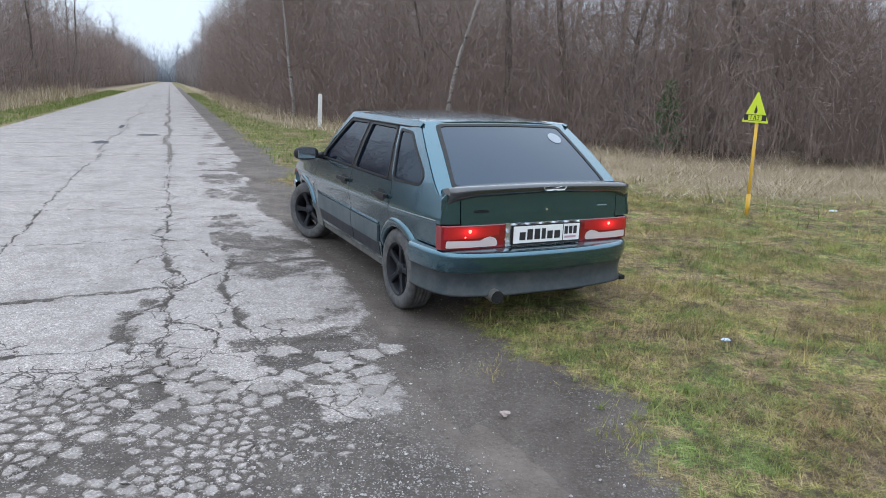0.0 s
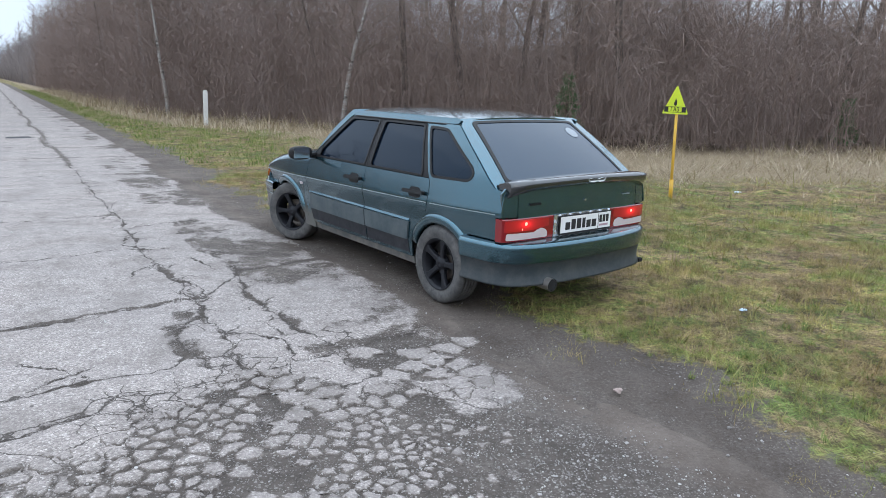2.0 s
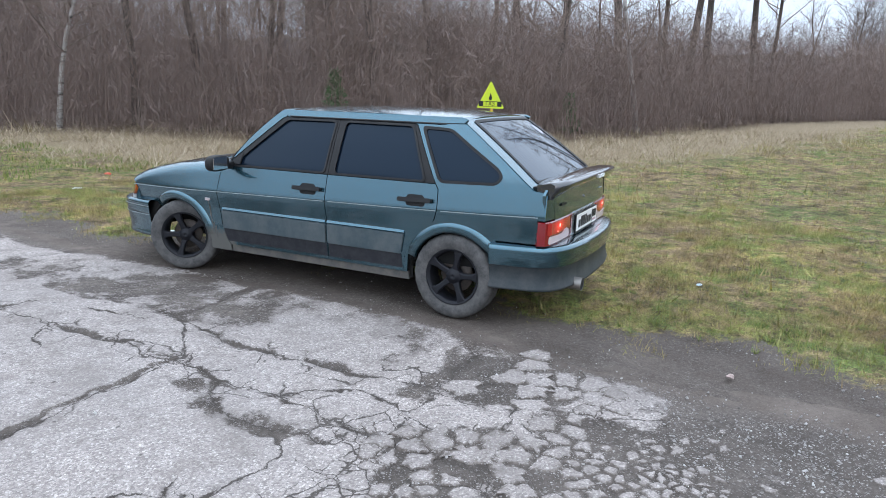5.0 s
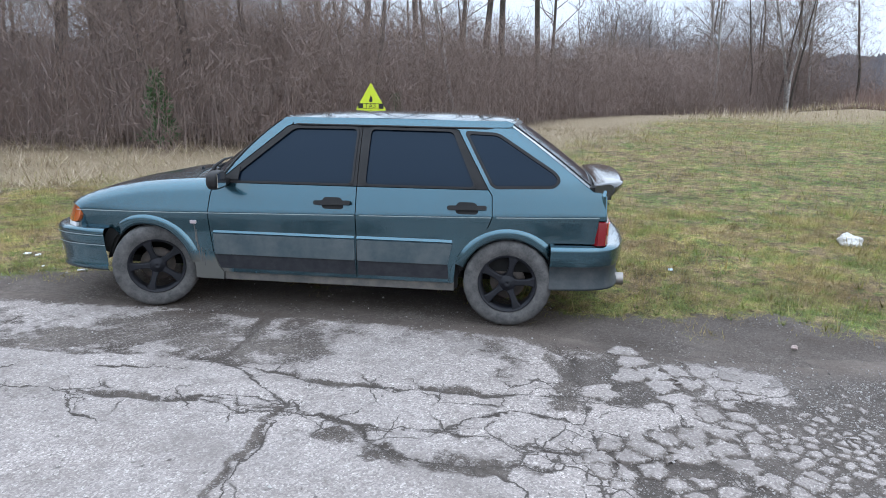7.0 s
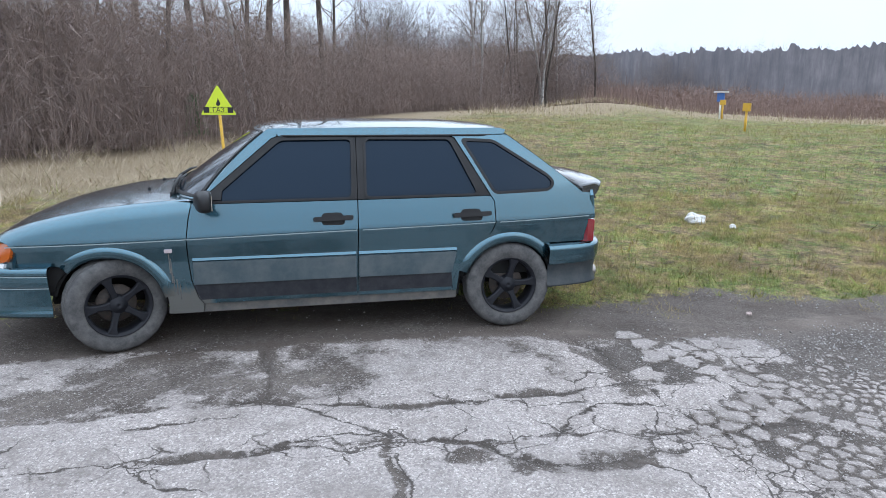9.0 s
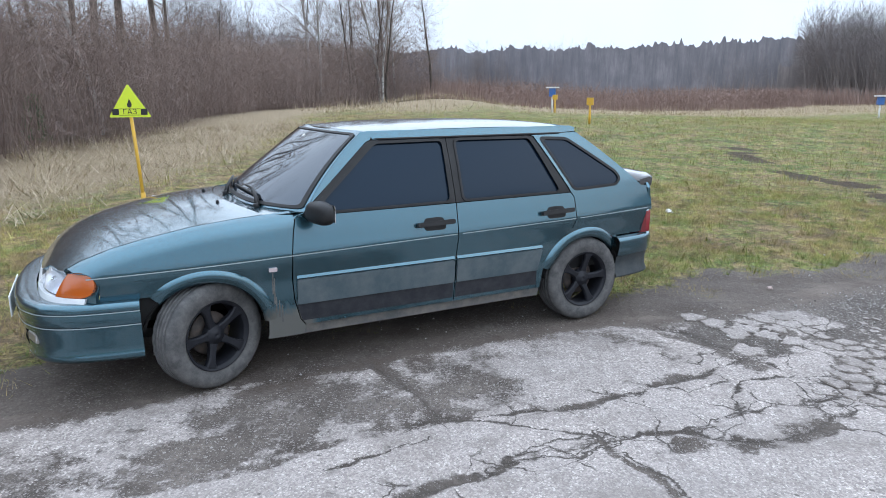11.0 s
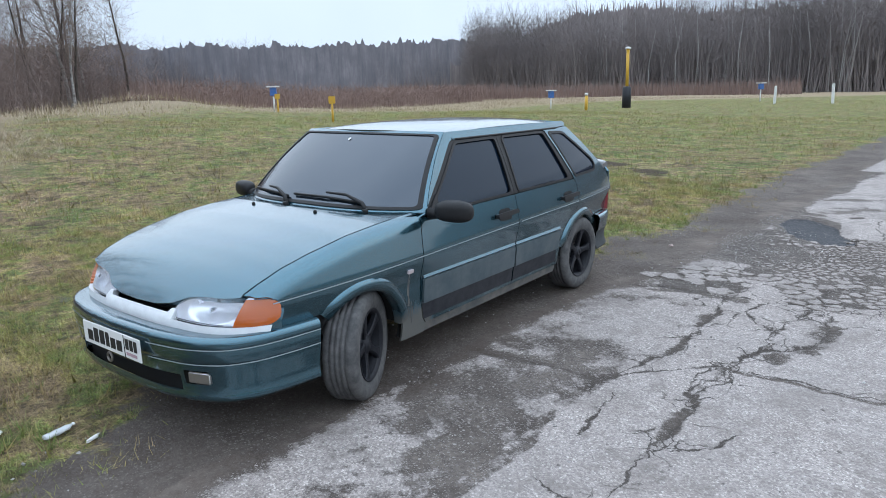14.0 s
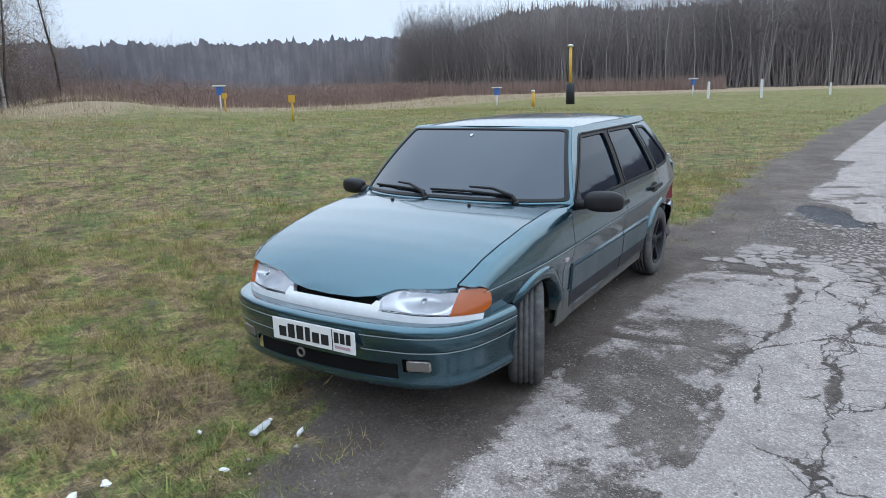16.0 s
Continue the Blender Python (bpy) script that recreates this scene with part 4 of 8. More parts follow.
def make_tree(seed, h, r, clear=0.35, limbs=26, subs=6, twigs=6, thick=1.0, lean=0.05):
    """A bare deciduous tree: returns trunk (verts, faces) and crown (verts, faces)."""
    rng = np.random.RandomState(seed)
    TV, TF, CV, CF = [], [], [], []
    trunk = limb_path(rng, (0, 0, -0.2), (rng.normal() * lean, rng.normal() * lean, 1), h + 0.2, 9, 0.045, 0.05)
    rad = [r * (1.25 if k == 0 else 1) * (1 - 0.9 * k / 9) + 0.012 for k in range(10)]
    tube(trunk, rad, 6, TV, TF)
    for i in range(limbs):
        f = clear + (1 - clear) * (i + rng.uniform(0, 1)) / limbs * 0.98
        k = min(int(f * 9), 8)
        s = trunk[k] + (trunk[k + 1] - trunk[k]) * (f * 9 - k)
        a = rng.uniform(0, 2 * math.pi)
        reach = h * (0.30 - 0.17 * f) * rng.uniform(0.6, 1.25)
        way = np.array((math.cos(a), math.sin(a), rng.uniform(0.45, 1.1)))
        path = limb_path(rng, s, way, reach, 4, 0.16, 0.08)
        r0 = max(r * 0.34 * (1.1 - f), 0.014) * thick
        tube(path, [r0 * (1 - 0.8 * q / 4) + 0.004 for q in range(5)], 4, CV, CF)
        for _ in range(subs):
            q = rng.randint(1, 5)
            s2 = path[q - 1] + (path[q] - path[q - 1]) * rng.uniform(0, 1)
            w2 = (path[q] - path[q - 1]) / np.linalg.norm(path[q] - path[q - 1]) + rng.normal(size=3) * 0.75
            w2[2] += 0.3
            p2 = limb_path(rng, s2, w2, reach * rng.uniform(0.25, 0.5), 2, 0.25, 0.1)
            for e in range(2):
                twig(p2[e], p2[e + 1], 0.022 * thick, CV, CF, rng)
            for _ in range(twigs):
                e = rng.randint(0, 2)
                s3 = p2[e] + (p2[e + 1] - p2[e]) * rng.uniform(0, 1)
                d3 = rng.normal(size=3) * 0.7 + (p2[2] - p2[0]) / np.linalg.norm(p2[2] - p2[0])
                d3[2] += 0.25
                d3 /= np.linalg.norm(d3)
                twig(s3, s3 + d3 * rng.uniform(0.35, 0.9) * max(reach, 1.5) * 0.3, 0.014 * thick, CV, CF, rng)
    return (np.array(TV), np.array(TF)), (np.array(CV), np.array(CF))


def make_shrub(seed, h, stems=11, side=10, twigs=5, width=1.0):
    rng = np.random.RandomState(seed)
    V, F = [], []
    for _ in range(stems):
        a = rng.uniform(0, 2 * math.pi)
        s = (0.35 * rng.normal(), 0.35 * rng.normal(), -0.05)
        L = h * rng.uniform(0.55, 1.0)
        path = limb_path(rng, s, (math.cos(a) * 0.3, math.sin(a) * 0.3, 1), L, 4, 0.10, 0.08)
        r0 = rng.uniform(0.012, 0.024) * width
        tube(path, [r0 * (1 - 0.8 * q / 4) for q in range(5)], 3, V, F)
        for _ in range(side):
            q = rng.randint(1, 5)
            s2 = path[q - 1] + (path[q] - path[q - 1]) * rng.uniform(0, 1)
            w2 = rng.normal(size=3) * 0.6 + np.array((0, 0, 0.9))
            p2 = limb_path(rng, s2, w2, L * rng.uniform(0.15, 0.4), 2, 0.2, 0.1)
            twig(p2[0], p2[1], 0.016 * width, V, F, rng)
            twig(p2[1], p2[2], 0.012 * width, V, F, rng)
            for _ in range(twigs):
                e = rng.randint(0, 2)
                s3 = p2[e] + (p2[e + 1] - p2[e]) * rng.uniform(0, 1)
                d3 = rng.normal(size=3) * 0.6 + np.array((0, 0, 0.8))
                twig(s3, s3 + d3 / np.linalg.norm(d3) * rng.uniform(0.2, 0.55), 0.010 * width, V, F, rng)
    return np.array(V), np.array(F)


def strewn(shapes, xs, ys, scales, turns, picks, sink=0.0):
    """Many turned and scaled copies of a few shapes, as one array of places and faces."""
    Vs, Fs, base = [], [], 0
    zs = ground_z(xs, ys) - sink
    for x, y, z, s, a, k in zip(xs, ys, zs, scales, turns, picks):
        v, f = shapes[k]
        c, n = math.cos(a), math.sin(a)
        w = np.empty_like(v)
        w[:, 0] = x + s * (c * v[:, 0] - n * v[:, 1])
        w[:, 1] = y + s * (n * v[:, 0] + c * v[:, 1])
        w[:, 2] = z + s * v[:, 2]
        Vs.append(w)
        Fs.append(f + base)
        base += len(v)
    return np.concatenate(Vs), np.concatenate(Fs)


def along_edge(n, rng, depth, s_range=(0.0, 1.0)):
    """Random places inside the field-side wood, at a depth behind its edge."""
    seg = np.hypot(*np.diff(WOOD_EDGE, axis=0).T)
    cum = np.concatenate([[0], np.cumsum(seg)])
    s = rng.uniform(s_range[0] * cum[-1], s_range[1] * cum[-1], n)
    x = np.interp(s, cum, WOOD_EDGE[:, 0])
    y = np.interp(s, cum, WOOD_EDGE[:, 1])
    k = np.clip(np.searchsorted(cum, s) - 1, 0, len(seg) - 1)
    dx, dy = np.diff(WOOD_EDGE, axis=0)[k].T / seg[k]
    dep = rng.uniform(depth[0], depth[1], n)
    x, y = x - dy * dep, y + dx * dep
    inside = edge_gap(x, y) > depth[0] - 0.3
    return x[inside], y[inside]


rng = np.random.RandomState(7)
SHRUBS = [make_shrub(200 + k, h, 8, 11, 6, 0.6) for k, h in enumerate((3.2, 3.8, 2.6, 4.4, 3.0))]
TALL_SHRUBS = [make_shrub(220 + k, h, 8, 15, 7, 0.5) for k, h in enumerate((6.5, 5.2, 7.5, 6.0))]


def thicket(name, x, y, rng, scale, label, kinds=SHRUBS):
    n = len(x)
    v, f = strewn(kinds, x, y, rng.uniform(*scale, n), rng.uniform(0, 6.28, n), rng.randint(0, len(kinds), n))
    return tagged(new(name, fast_mesh(name, v, f, TWIG_M)), label, "bushes", kind="stuff")


x, y = along_edge(300, rng, (0.2, 8), (0.64, 1.0))
thicket("thicket", x, y, rng, (0.5, 0.88), "dense leafless brown brush at the edge of the wood")
x, y = along_edge(50, rng, (2, 12), (0.62, 0.70))
thicket("thicket", x, y, rng, (0.7, 1.1), "tall leafless brush and saplings in the wood", TALL_SHRUBS)
x, y = along_edge(100, rng, (0.2, 9), (0.3, 0.64))
thicket("thicket", x, y, rng, (0.7, 1.3), "dense leafless brush beside the road", TALL_SHRUBS)
v = rng.uniform(30, 180, 90)
u = -7.8 - rng.uniform(0, 6, 90)
x, y = to_xy(u, v)
thicket("thicket", x, y, rng, (0.9, 1.7), "dense leafless brush across the road", TALL_SHRUBS)


def stems(x, y, rng, height, width):
    """Thin upright stems, one triangle each."""
    n = len(x)
    h, w = rng.uniform(*height, n), rng.uniform(*width, n)
    a = rng.uniform(0, 6.28, n)
    base = np.stack([x, y, ground_z(x, y) - 0.05], 1)
    side = np.stack([np.cos(a) * w / 2, np.sin(a) * w / 2, 0 * a], 1)
    bend = np.where(rng.uniform(0, 1, n) < 0.3, 0.22, 0.08)
    tip = base + np.stack([rng.normal(size=n) * bend * h, rng.normal(size=n) * bend * h, h * rng.uniform(0.75, 1, n)], 1)
    return np.stack([base - side, base + side, tip], 1).reshape(-1, 3)


def tangle(x, y, rng, height, length, width):
    """Loose crossing twigs that fill a thicket, one triangle each."""
    n = len(x)
    z = ground_z(x, y) + height[0] + (height[1] - height[0]) * rng.uniform(0, 1, n) ** 1.4
    d = rng.normal(size=(n, 3)) * np.array((0.75, 0.75, 0.6)) + np.array((0, 0, 0.7))
    d /= np.linalg.norm(d, axis=1)[:, None]
    side = np.cross(d, rng.normal(size=(n, 3)))
    side /= np.linalg.norm(side, axis=1)[:, None]
    a = np.stack([x, y, z], 1)
    w = rng.uniform(*width, n)[:, None] / 2
    return np.stack([a - side * w, a + side * w, a + d * rng.uniform(*length, n)[:, None]], 1).reshape(-1, 3)


def left_wood(n, rng, depth, vs):
    v = rng.uniform(*vs, n)
    u = -7.6 - rng.uniform(*depth, n)
    return to_xy(u, v)


tri_object("undergrowth", [
    stems(*along_edge(30000, rng, (0.5, 16), (0.765, 1.0)), rng, (1.0, 3.7), (0.008, 0.02)),
    stems(*along_edge(9000, rng, (1.5, 20), (0.60, 0.70)), rng, (2, 7.5), (0.010, 0.03)),
    stems(*along_edge(9000, rng, (0.8, 18), (0.70, 0.77)), rng, (1.4, 4.8), (0.008, 0.022)),
    stems(*along_edge(16000, rng, (1.0, 18), (0.0, 0.62)), rng, (2, 8), (0.015, 0.05)),
    stems(*left_wood(30000, rng, (0.5, 18), (28, 240)), rng, (3, 9), (0.03, 0.09)),
    tangle(*along_edge(80000, rng, (0.0, 10), (0.765, 0.92)), rng, (0.2, 3.3), (0.5, 1.3), (0.006, 0.013)),
    tangle(*along_edge(60000, rng, (0.0, 11), (0.62, 0.70)), rng, (0.1, 7.5), (0.5, 1.7), (0.007, 0.018)),
    tangle(*along_edge(70000, rng, (0.0, 11), (0.70, 0.77)), rng, (0.1, 4.3), (0.4, 1.3), (0.006, 0.014)),
    tangle(*along_edge(22000, rng, (1.0, 14), (0.765, 0.83)), rng, (1.2, 3.8), (0.5, 1.5), (0.007, 0.016)),
    tangle(*along_edge(14000, rng, (1.0, 14), (0.83, 0.945)), rng, (1.5, 4.0), (0.5, 1.4), (0.008, 0.02)),
    tangle(*along_edge(16000, rng, (0.5, 11), (0.945, 1.0)), rng, (2.0, 8.0), (0.5, 1.6), (0.008, 0.02)),
    tangle(*along_edge(16000, rng, (0.0, 10), (0.92, 1.0)), rng, (0.2, 4.0), (0.5, 1.3), (0.012, 0.03)),
    tangle(*along_edge(90000, rng, (0.0, 9), (0.25, 0.64)), rng, (0.1, 9), (0.7, 2.0), (0.010, 0.03)),
    tangle(*left_wood(30000, rng, (0.0, 8), (30, 180)), rng, (0.2, 8), (0.8, 2.2), (0.015, 0.05)),
], TWIG_M, "tangle of thin bare saplings and stems", "undergrowth")

TREES = [make_tree(300 + k, h, r, c) for k, (h, r, c) in enumerate(((15, 0.17, 0.3), (13, 0.13, 0.25), (17, 0.20, 0.4), (11, 0.10, 0.2), (16, 0.15, 0.35)))]
TREE_ME = []
for k, (t, c) in enumerate(TREES):
    TREE_ME.append((fast_mesh("trunk", t[0], t[1], TRUNK_M, True), fast_mesh("trunk", t[0], t[1], BIRCH_M, True), fast_mesh("crown", c[0], c[1], CROWN_M)))


def tree_at(x, y, kind, scale, turn, birch=False, lean=(0, 0)):
    base = tagged(new("birch_tree" if birch else "bare_tree"), "bare birch with a white trunk standing in brush" if birch else "leafless tree with a dark trunk and fine twigs", "tree", "trees of the wood")
    tr = new("trunk", TREE_ME[kind][1 if birch else 0])
    cr = new("crown", TREE_ME[kind][2])
    tr.parent, cr.parent = base, base
    base.matrix_basis = pose(x, y, float(ground_z(x, y)), lean[0], lean[1], turn) @ Matrix.Scale(scale, 4)
    return base


for depth, n, sr, big in (((3, 10), 14, (0.77, 0.83), (0.4, 0.7)), ((3, 12), 10, (0.83, 0.945), (0.28, 0.42)), ((10, 24), 16, (0.76, 0.83), (0.5, 0.8)), ((12, 24), 10, (0.83, 0.945), (0.3, 0.45)), ((0, 9), 12, (0.95, 1.0), (0.6, 0.9)), ((2, 14), 30, (0.62, 0.77), (0.6, 0.9)), ((1.5, 12), 46, (0.2, 0.64), (0.6, 0.9))):
    x, y = along_edge(n, rng, depth, sr)
    for a, b in zip(x, y):
        tree_at(a, b, rng.randint(5), rng.uniform(*big), rng.uniform(0, 360), rng.uniform() < 0.14)
x, y = left_wood(50, rng, (0.8, 12), (32, 210))
for a, b in zip(x, y):
    tree_at(a, b, rng.randint(5), rng.uniform(0.55, 0.85), rng.uniform(0, 360), rng.uniform() < 0.1)

# thick dark trunks that stand clear above the brush
for bearing, away, kind, sc in ((43.5, 30, 2, 1.25), (41.3, 31, 0, 1.3), (36.2, 34, 2, 1.2), (32.3, 30, 4, 1.1), (30.6, 33, 2, 1.35), (29.2, 31, 0, 1.35), (26.5, 34, 2, 1.1), (25.4, 37, 4, 1.0), (22.4, 40, 3, 0.8)):
    tree_at(-4.08 + away * math.cos(radians(bearing)), 2.63 + away * math.sin(radians(bearing)), kind, sc * 0.72, bearing * 37, False)
tree_at(-0.1, 22.0, 1, 0.6, 40, True, (2, 4))
tree_at(15.4, 15.2, 3, 0.85, 80, True, (0, 8))
tree_at(-7.0, 31.4, 1, 0.6, 140, True)
tree_at(44, 13.5, 1, 0.85, 200, True)
tree_at(50, 8.5, 3, 0.95, 30, True)
tree_at(47, 9.5, 1, 0.9, 120, True)

# far woods across the meadow and at the end of the road
FAR_TREES = []
for k in range(5):
    t, c = make_tree(400 + k, 15, 0.16, 0.25, 22, 5, 4, 2.6)
    FAR_TREES.append((np.concatenate([t[0], c[0]]), np.concatenate([t[1], c[1] + len(t[0])])))


def along(pts, n, depth, rng):
    pts = np.array(pts, float)
    seg = np.hypot(*np.diff(pts, axis=0).T)
    cum = np.concatenate([[0], np.cumsum(seg)])
    s = rng.uniform(0, cum[-1], n)
    x, y = np.interp(s, cum, pts[:, 0]), np.interp(s, cum, pts[:, 1])
    k = 1 + rng.uniform(0, depth, n) / np.hypot(x, y)
    return x * k, y * k


def fuzz(x, y, rng, height, per):
    """Soft bare crowns, each a cloud of short twigs, one triangle each."""
    n = len(x)
    h = rng.uniform(*height, n) * (1 + 0.16 * wave_noise(x, y, 0.05, 95))
    d = rng.normal(size=(n, per, 3))
    d /= np.linalg.norm(d, axis=2)[..., None]
    r = rng.uniform(0, 1, (n, per, 1)) ** 0.5
    radii = np.stack([0.17 * h, 0.17 * h, 0.46 * h], 1)[:, None, :]
    a = d * r * radii + np.stack([x, y, ground_z(x, y) + 0.53 * h], 1)[:, None, :]
    way = d * np.array((0.6, 0.6, 0.3)) + rng.normal(size=(n, per, 3)) * 0.35 + np.array((0, 0, 0.5))
    way /= np.linalg.norm(way, axis=2)[..., None]
    side = np.cross(way, rng.normal(size=(n, per, 3)))
    side /= np.linalg.norm(side, axis=2)[..., None]
    w = rng.uniform(0.010, 0.034, (n, per, 1))
    b = a + way * rng.uniform(1.0, 2.8, (n, per, 1)) * (h / 15)[:, None, None]
    return np.stack([a - side * w, a + side * w, b], 2).reshape(-1, 3)


def far_wood(pts, n, depth, seed, scale, stem_n, stem_h, label, crowns=0, crown_h=(10, 14), material=FAR_M):
    rng = np.random.RandomState(seed)
    x, y = along(pts, n, depth, rng)
    v, f = strewn(FAR_TREES, x, y, rng.uniform(*scale, n), rng.uniform(0, 6.28, n), rng.randint(0, 5, n))
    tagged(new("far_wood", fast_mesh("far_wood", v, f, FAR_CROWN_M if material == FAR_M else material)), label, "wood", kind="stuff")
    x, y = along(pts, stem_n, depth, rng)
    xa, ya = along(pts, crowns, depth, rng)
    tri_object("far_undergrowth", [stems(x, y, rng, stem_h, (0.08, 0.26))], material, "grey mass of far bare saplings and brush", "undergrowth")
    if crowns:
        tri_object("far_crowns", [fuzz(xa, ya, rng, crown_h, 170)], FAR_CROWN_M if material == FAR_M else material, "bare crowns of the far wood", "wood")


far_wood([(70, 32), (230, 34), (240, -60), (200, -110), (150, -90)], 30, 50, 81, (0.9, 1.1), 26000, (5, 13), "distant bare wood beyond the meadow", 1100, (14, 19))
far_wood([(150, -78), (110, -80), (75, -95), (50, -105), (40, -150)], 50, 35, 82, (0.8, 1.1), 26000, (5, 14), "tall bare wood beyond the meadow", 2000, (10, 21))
far_wood([(-300, 440), (-190, 480), (-100, 500)], 40, 40, 83, (1.5, 1.9), 9000, (10, 26), "blue-grey wood at the end of the road, haze in its colour", 300, (20, 28), HAZE_M)

# unseen low wood, added to fill the horizon that the car reflects
far_wood([to_xy(-82, 46), to_xy(-78, 0), to_xy(-78, -80)], 50, 20, 84, (0.3, 0.45), 8000, (2, 4.5), "unseen low bare wood added across the road")

# the woods go on along both sides of the road
for u0, side, v0, seed in ((4.7, 1, 130, 85), (-7.9, -1, 170, 86)):
    rng = np.random.RandomState(seed)
    v = v0 + (520 - v0) * rng.uniform(0, 1, 170) ** 0.8
    x, y = to_xy(u0 + side * rng.uniform(0.5, 10, 170), v)
    tv, tf = strewn(FAR_TREES, x, y, rng.uniform(0.6, 0.95, 170), rng.uniform(0, 6.28, 170), rng.randint(0, 5, 170))
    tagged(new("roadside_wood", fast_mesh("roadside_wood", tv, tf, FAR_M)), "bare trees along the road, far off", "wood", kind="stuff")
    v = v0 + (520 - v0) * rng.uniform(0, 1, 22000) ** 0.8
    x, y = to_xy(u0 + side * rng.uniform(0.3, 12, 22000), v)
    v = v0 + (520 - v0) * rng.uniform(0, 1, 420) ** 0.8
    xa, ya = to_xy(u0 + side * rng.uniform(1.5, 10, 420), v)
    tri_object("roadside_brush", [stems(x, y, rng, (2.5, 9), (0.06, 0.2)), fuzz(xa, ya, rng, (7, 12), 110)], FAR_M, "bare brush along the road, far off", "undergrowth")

# pale birch trunks at the far wood's edge
rng = np.random.RandomState(91)
x, y = along([(110, -79), (75, -94), (52, -104)], 46, 6, rng)
V, F = [], []
for a, b in zip(x, y):
    h = rng.uniform(8, 15)
    tube([np.array((a, b, 0.0)), np.array((a + rng.normal() * 0.3, b + rng.normal() * 0.3, h * 0.5)), np.array((a + rng.normal() * 0.8, b + rng.normal() * 0.8, h))], [0.11, 0.085, 0.03], 5, V, F)
tagged(new("birch_trunks", fast_mesh("birch_trunks", np.array(V), np.array(F), BIRCH_M)), "pale birch trunks at the far wood's edge", "trees", kind="stuff")

# low red-brown brush that closes the meadow
rng = np.random.RandomState(92)
BRUSH_M = make_bark_material("red_brown_brush", (0.15, 0.105, 0.092), (0.28, 0.205, 0.178), 0.15, 0.3)
xa, ya = along([(52, 6), (68, 0), (74, -22), (84, -48), (80, -72), (60, -80)], 22000, 26, rng)
xb, yb = along([(42, 6), (46, -1), (52, -11), (60, -22), (72, -36)], 26000, 34, rng)
lump = smooth01(wave_noise(xb, yb, 0.35, 93, 4), -0.35, 0.35)
pick = rng.uniform(0, 1, len(xb)) < 0.25 + 0.75 * lump
xb, yb = xb[pick], yb[pick]
xc, yc = along([(44, 5), (48, -2), (54, -12), (62, -24), (74, -38)], 30000, 30, rng)
high = smooth01(wave_noise(xc, yc, 0.3, 94, 4), -0.3, 0.4)
keep = rng.uniform(0, 1, len(xc)) < 0.2 + 0.8 * high
tri_object("meadow_brush", [stems(xa, ya, rng, (0.8, 3.2), (0.04, 0.14)), stems(xb, yb, rng, (0.4, 1.5), (0.03, 0.08)),
                            tangle(xc[keep], yc[keep], rng, (0.1, 1.9), (0.4, 1.1), (0.02, 0.06))], BRUSH_M, "low red-brown scrub across the meadow", "scrub")


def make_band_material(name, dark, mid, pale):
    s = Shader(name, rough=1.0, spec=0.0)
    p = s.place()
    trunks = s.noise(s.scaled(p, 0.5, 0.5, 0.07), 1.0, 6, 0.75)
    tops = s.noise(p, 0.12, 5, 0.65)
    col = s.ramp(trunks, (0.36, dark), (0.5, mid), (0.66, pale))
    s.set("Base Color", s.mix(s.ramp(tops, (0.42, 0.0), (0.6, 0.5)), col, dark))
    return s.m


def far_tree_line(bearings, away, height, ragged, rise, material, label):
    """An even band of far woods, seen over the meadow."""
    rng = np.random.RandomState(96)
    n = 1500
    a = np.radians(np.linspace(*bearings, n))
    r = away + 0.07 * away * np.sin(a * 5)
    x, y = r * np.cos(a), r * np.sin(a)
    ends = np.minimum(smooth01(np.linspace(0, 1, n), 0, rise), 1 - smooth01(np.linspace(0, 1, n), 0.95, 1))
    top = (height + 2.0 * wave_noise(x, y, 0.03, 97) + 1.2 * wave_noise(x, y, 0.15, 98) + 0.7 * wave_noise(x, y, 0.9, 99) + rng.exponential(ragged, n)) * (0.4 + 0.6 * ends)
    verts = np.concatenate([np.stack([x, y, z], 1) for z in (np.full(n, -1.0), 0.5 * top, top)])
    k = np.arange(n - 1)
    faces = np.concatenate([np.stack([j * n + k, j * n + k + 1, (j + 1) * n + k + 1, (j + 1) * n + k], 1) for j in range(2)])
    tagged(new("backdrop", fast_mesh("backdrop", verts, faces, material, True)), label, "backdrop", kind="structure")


# the farthest band is coloured blue-grey to stand for distance haze
far_tree_line((100, -100), 255, 17.3, 0.5, 0.05, make_band_material("haze_blue_wood", (0.16, 0.156, 0.172), (0.215, 0.206, 0.22), (0.28, 0.265, 0.275)), "blue-grey distant tree line closing the meadow")
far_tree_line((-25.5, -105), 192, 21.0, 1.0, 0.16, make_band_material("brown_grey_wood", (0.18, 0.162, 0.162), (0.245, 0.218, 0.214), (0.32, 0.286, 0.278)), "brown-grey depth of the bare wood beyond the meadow")


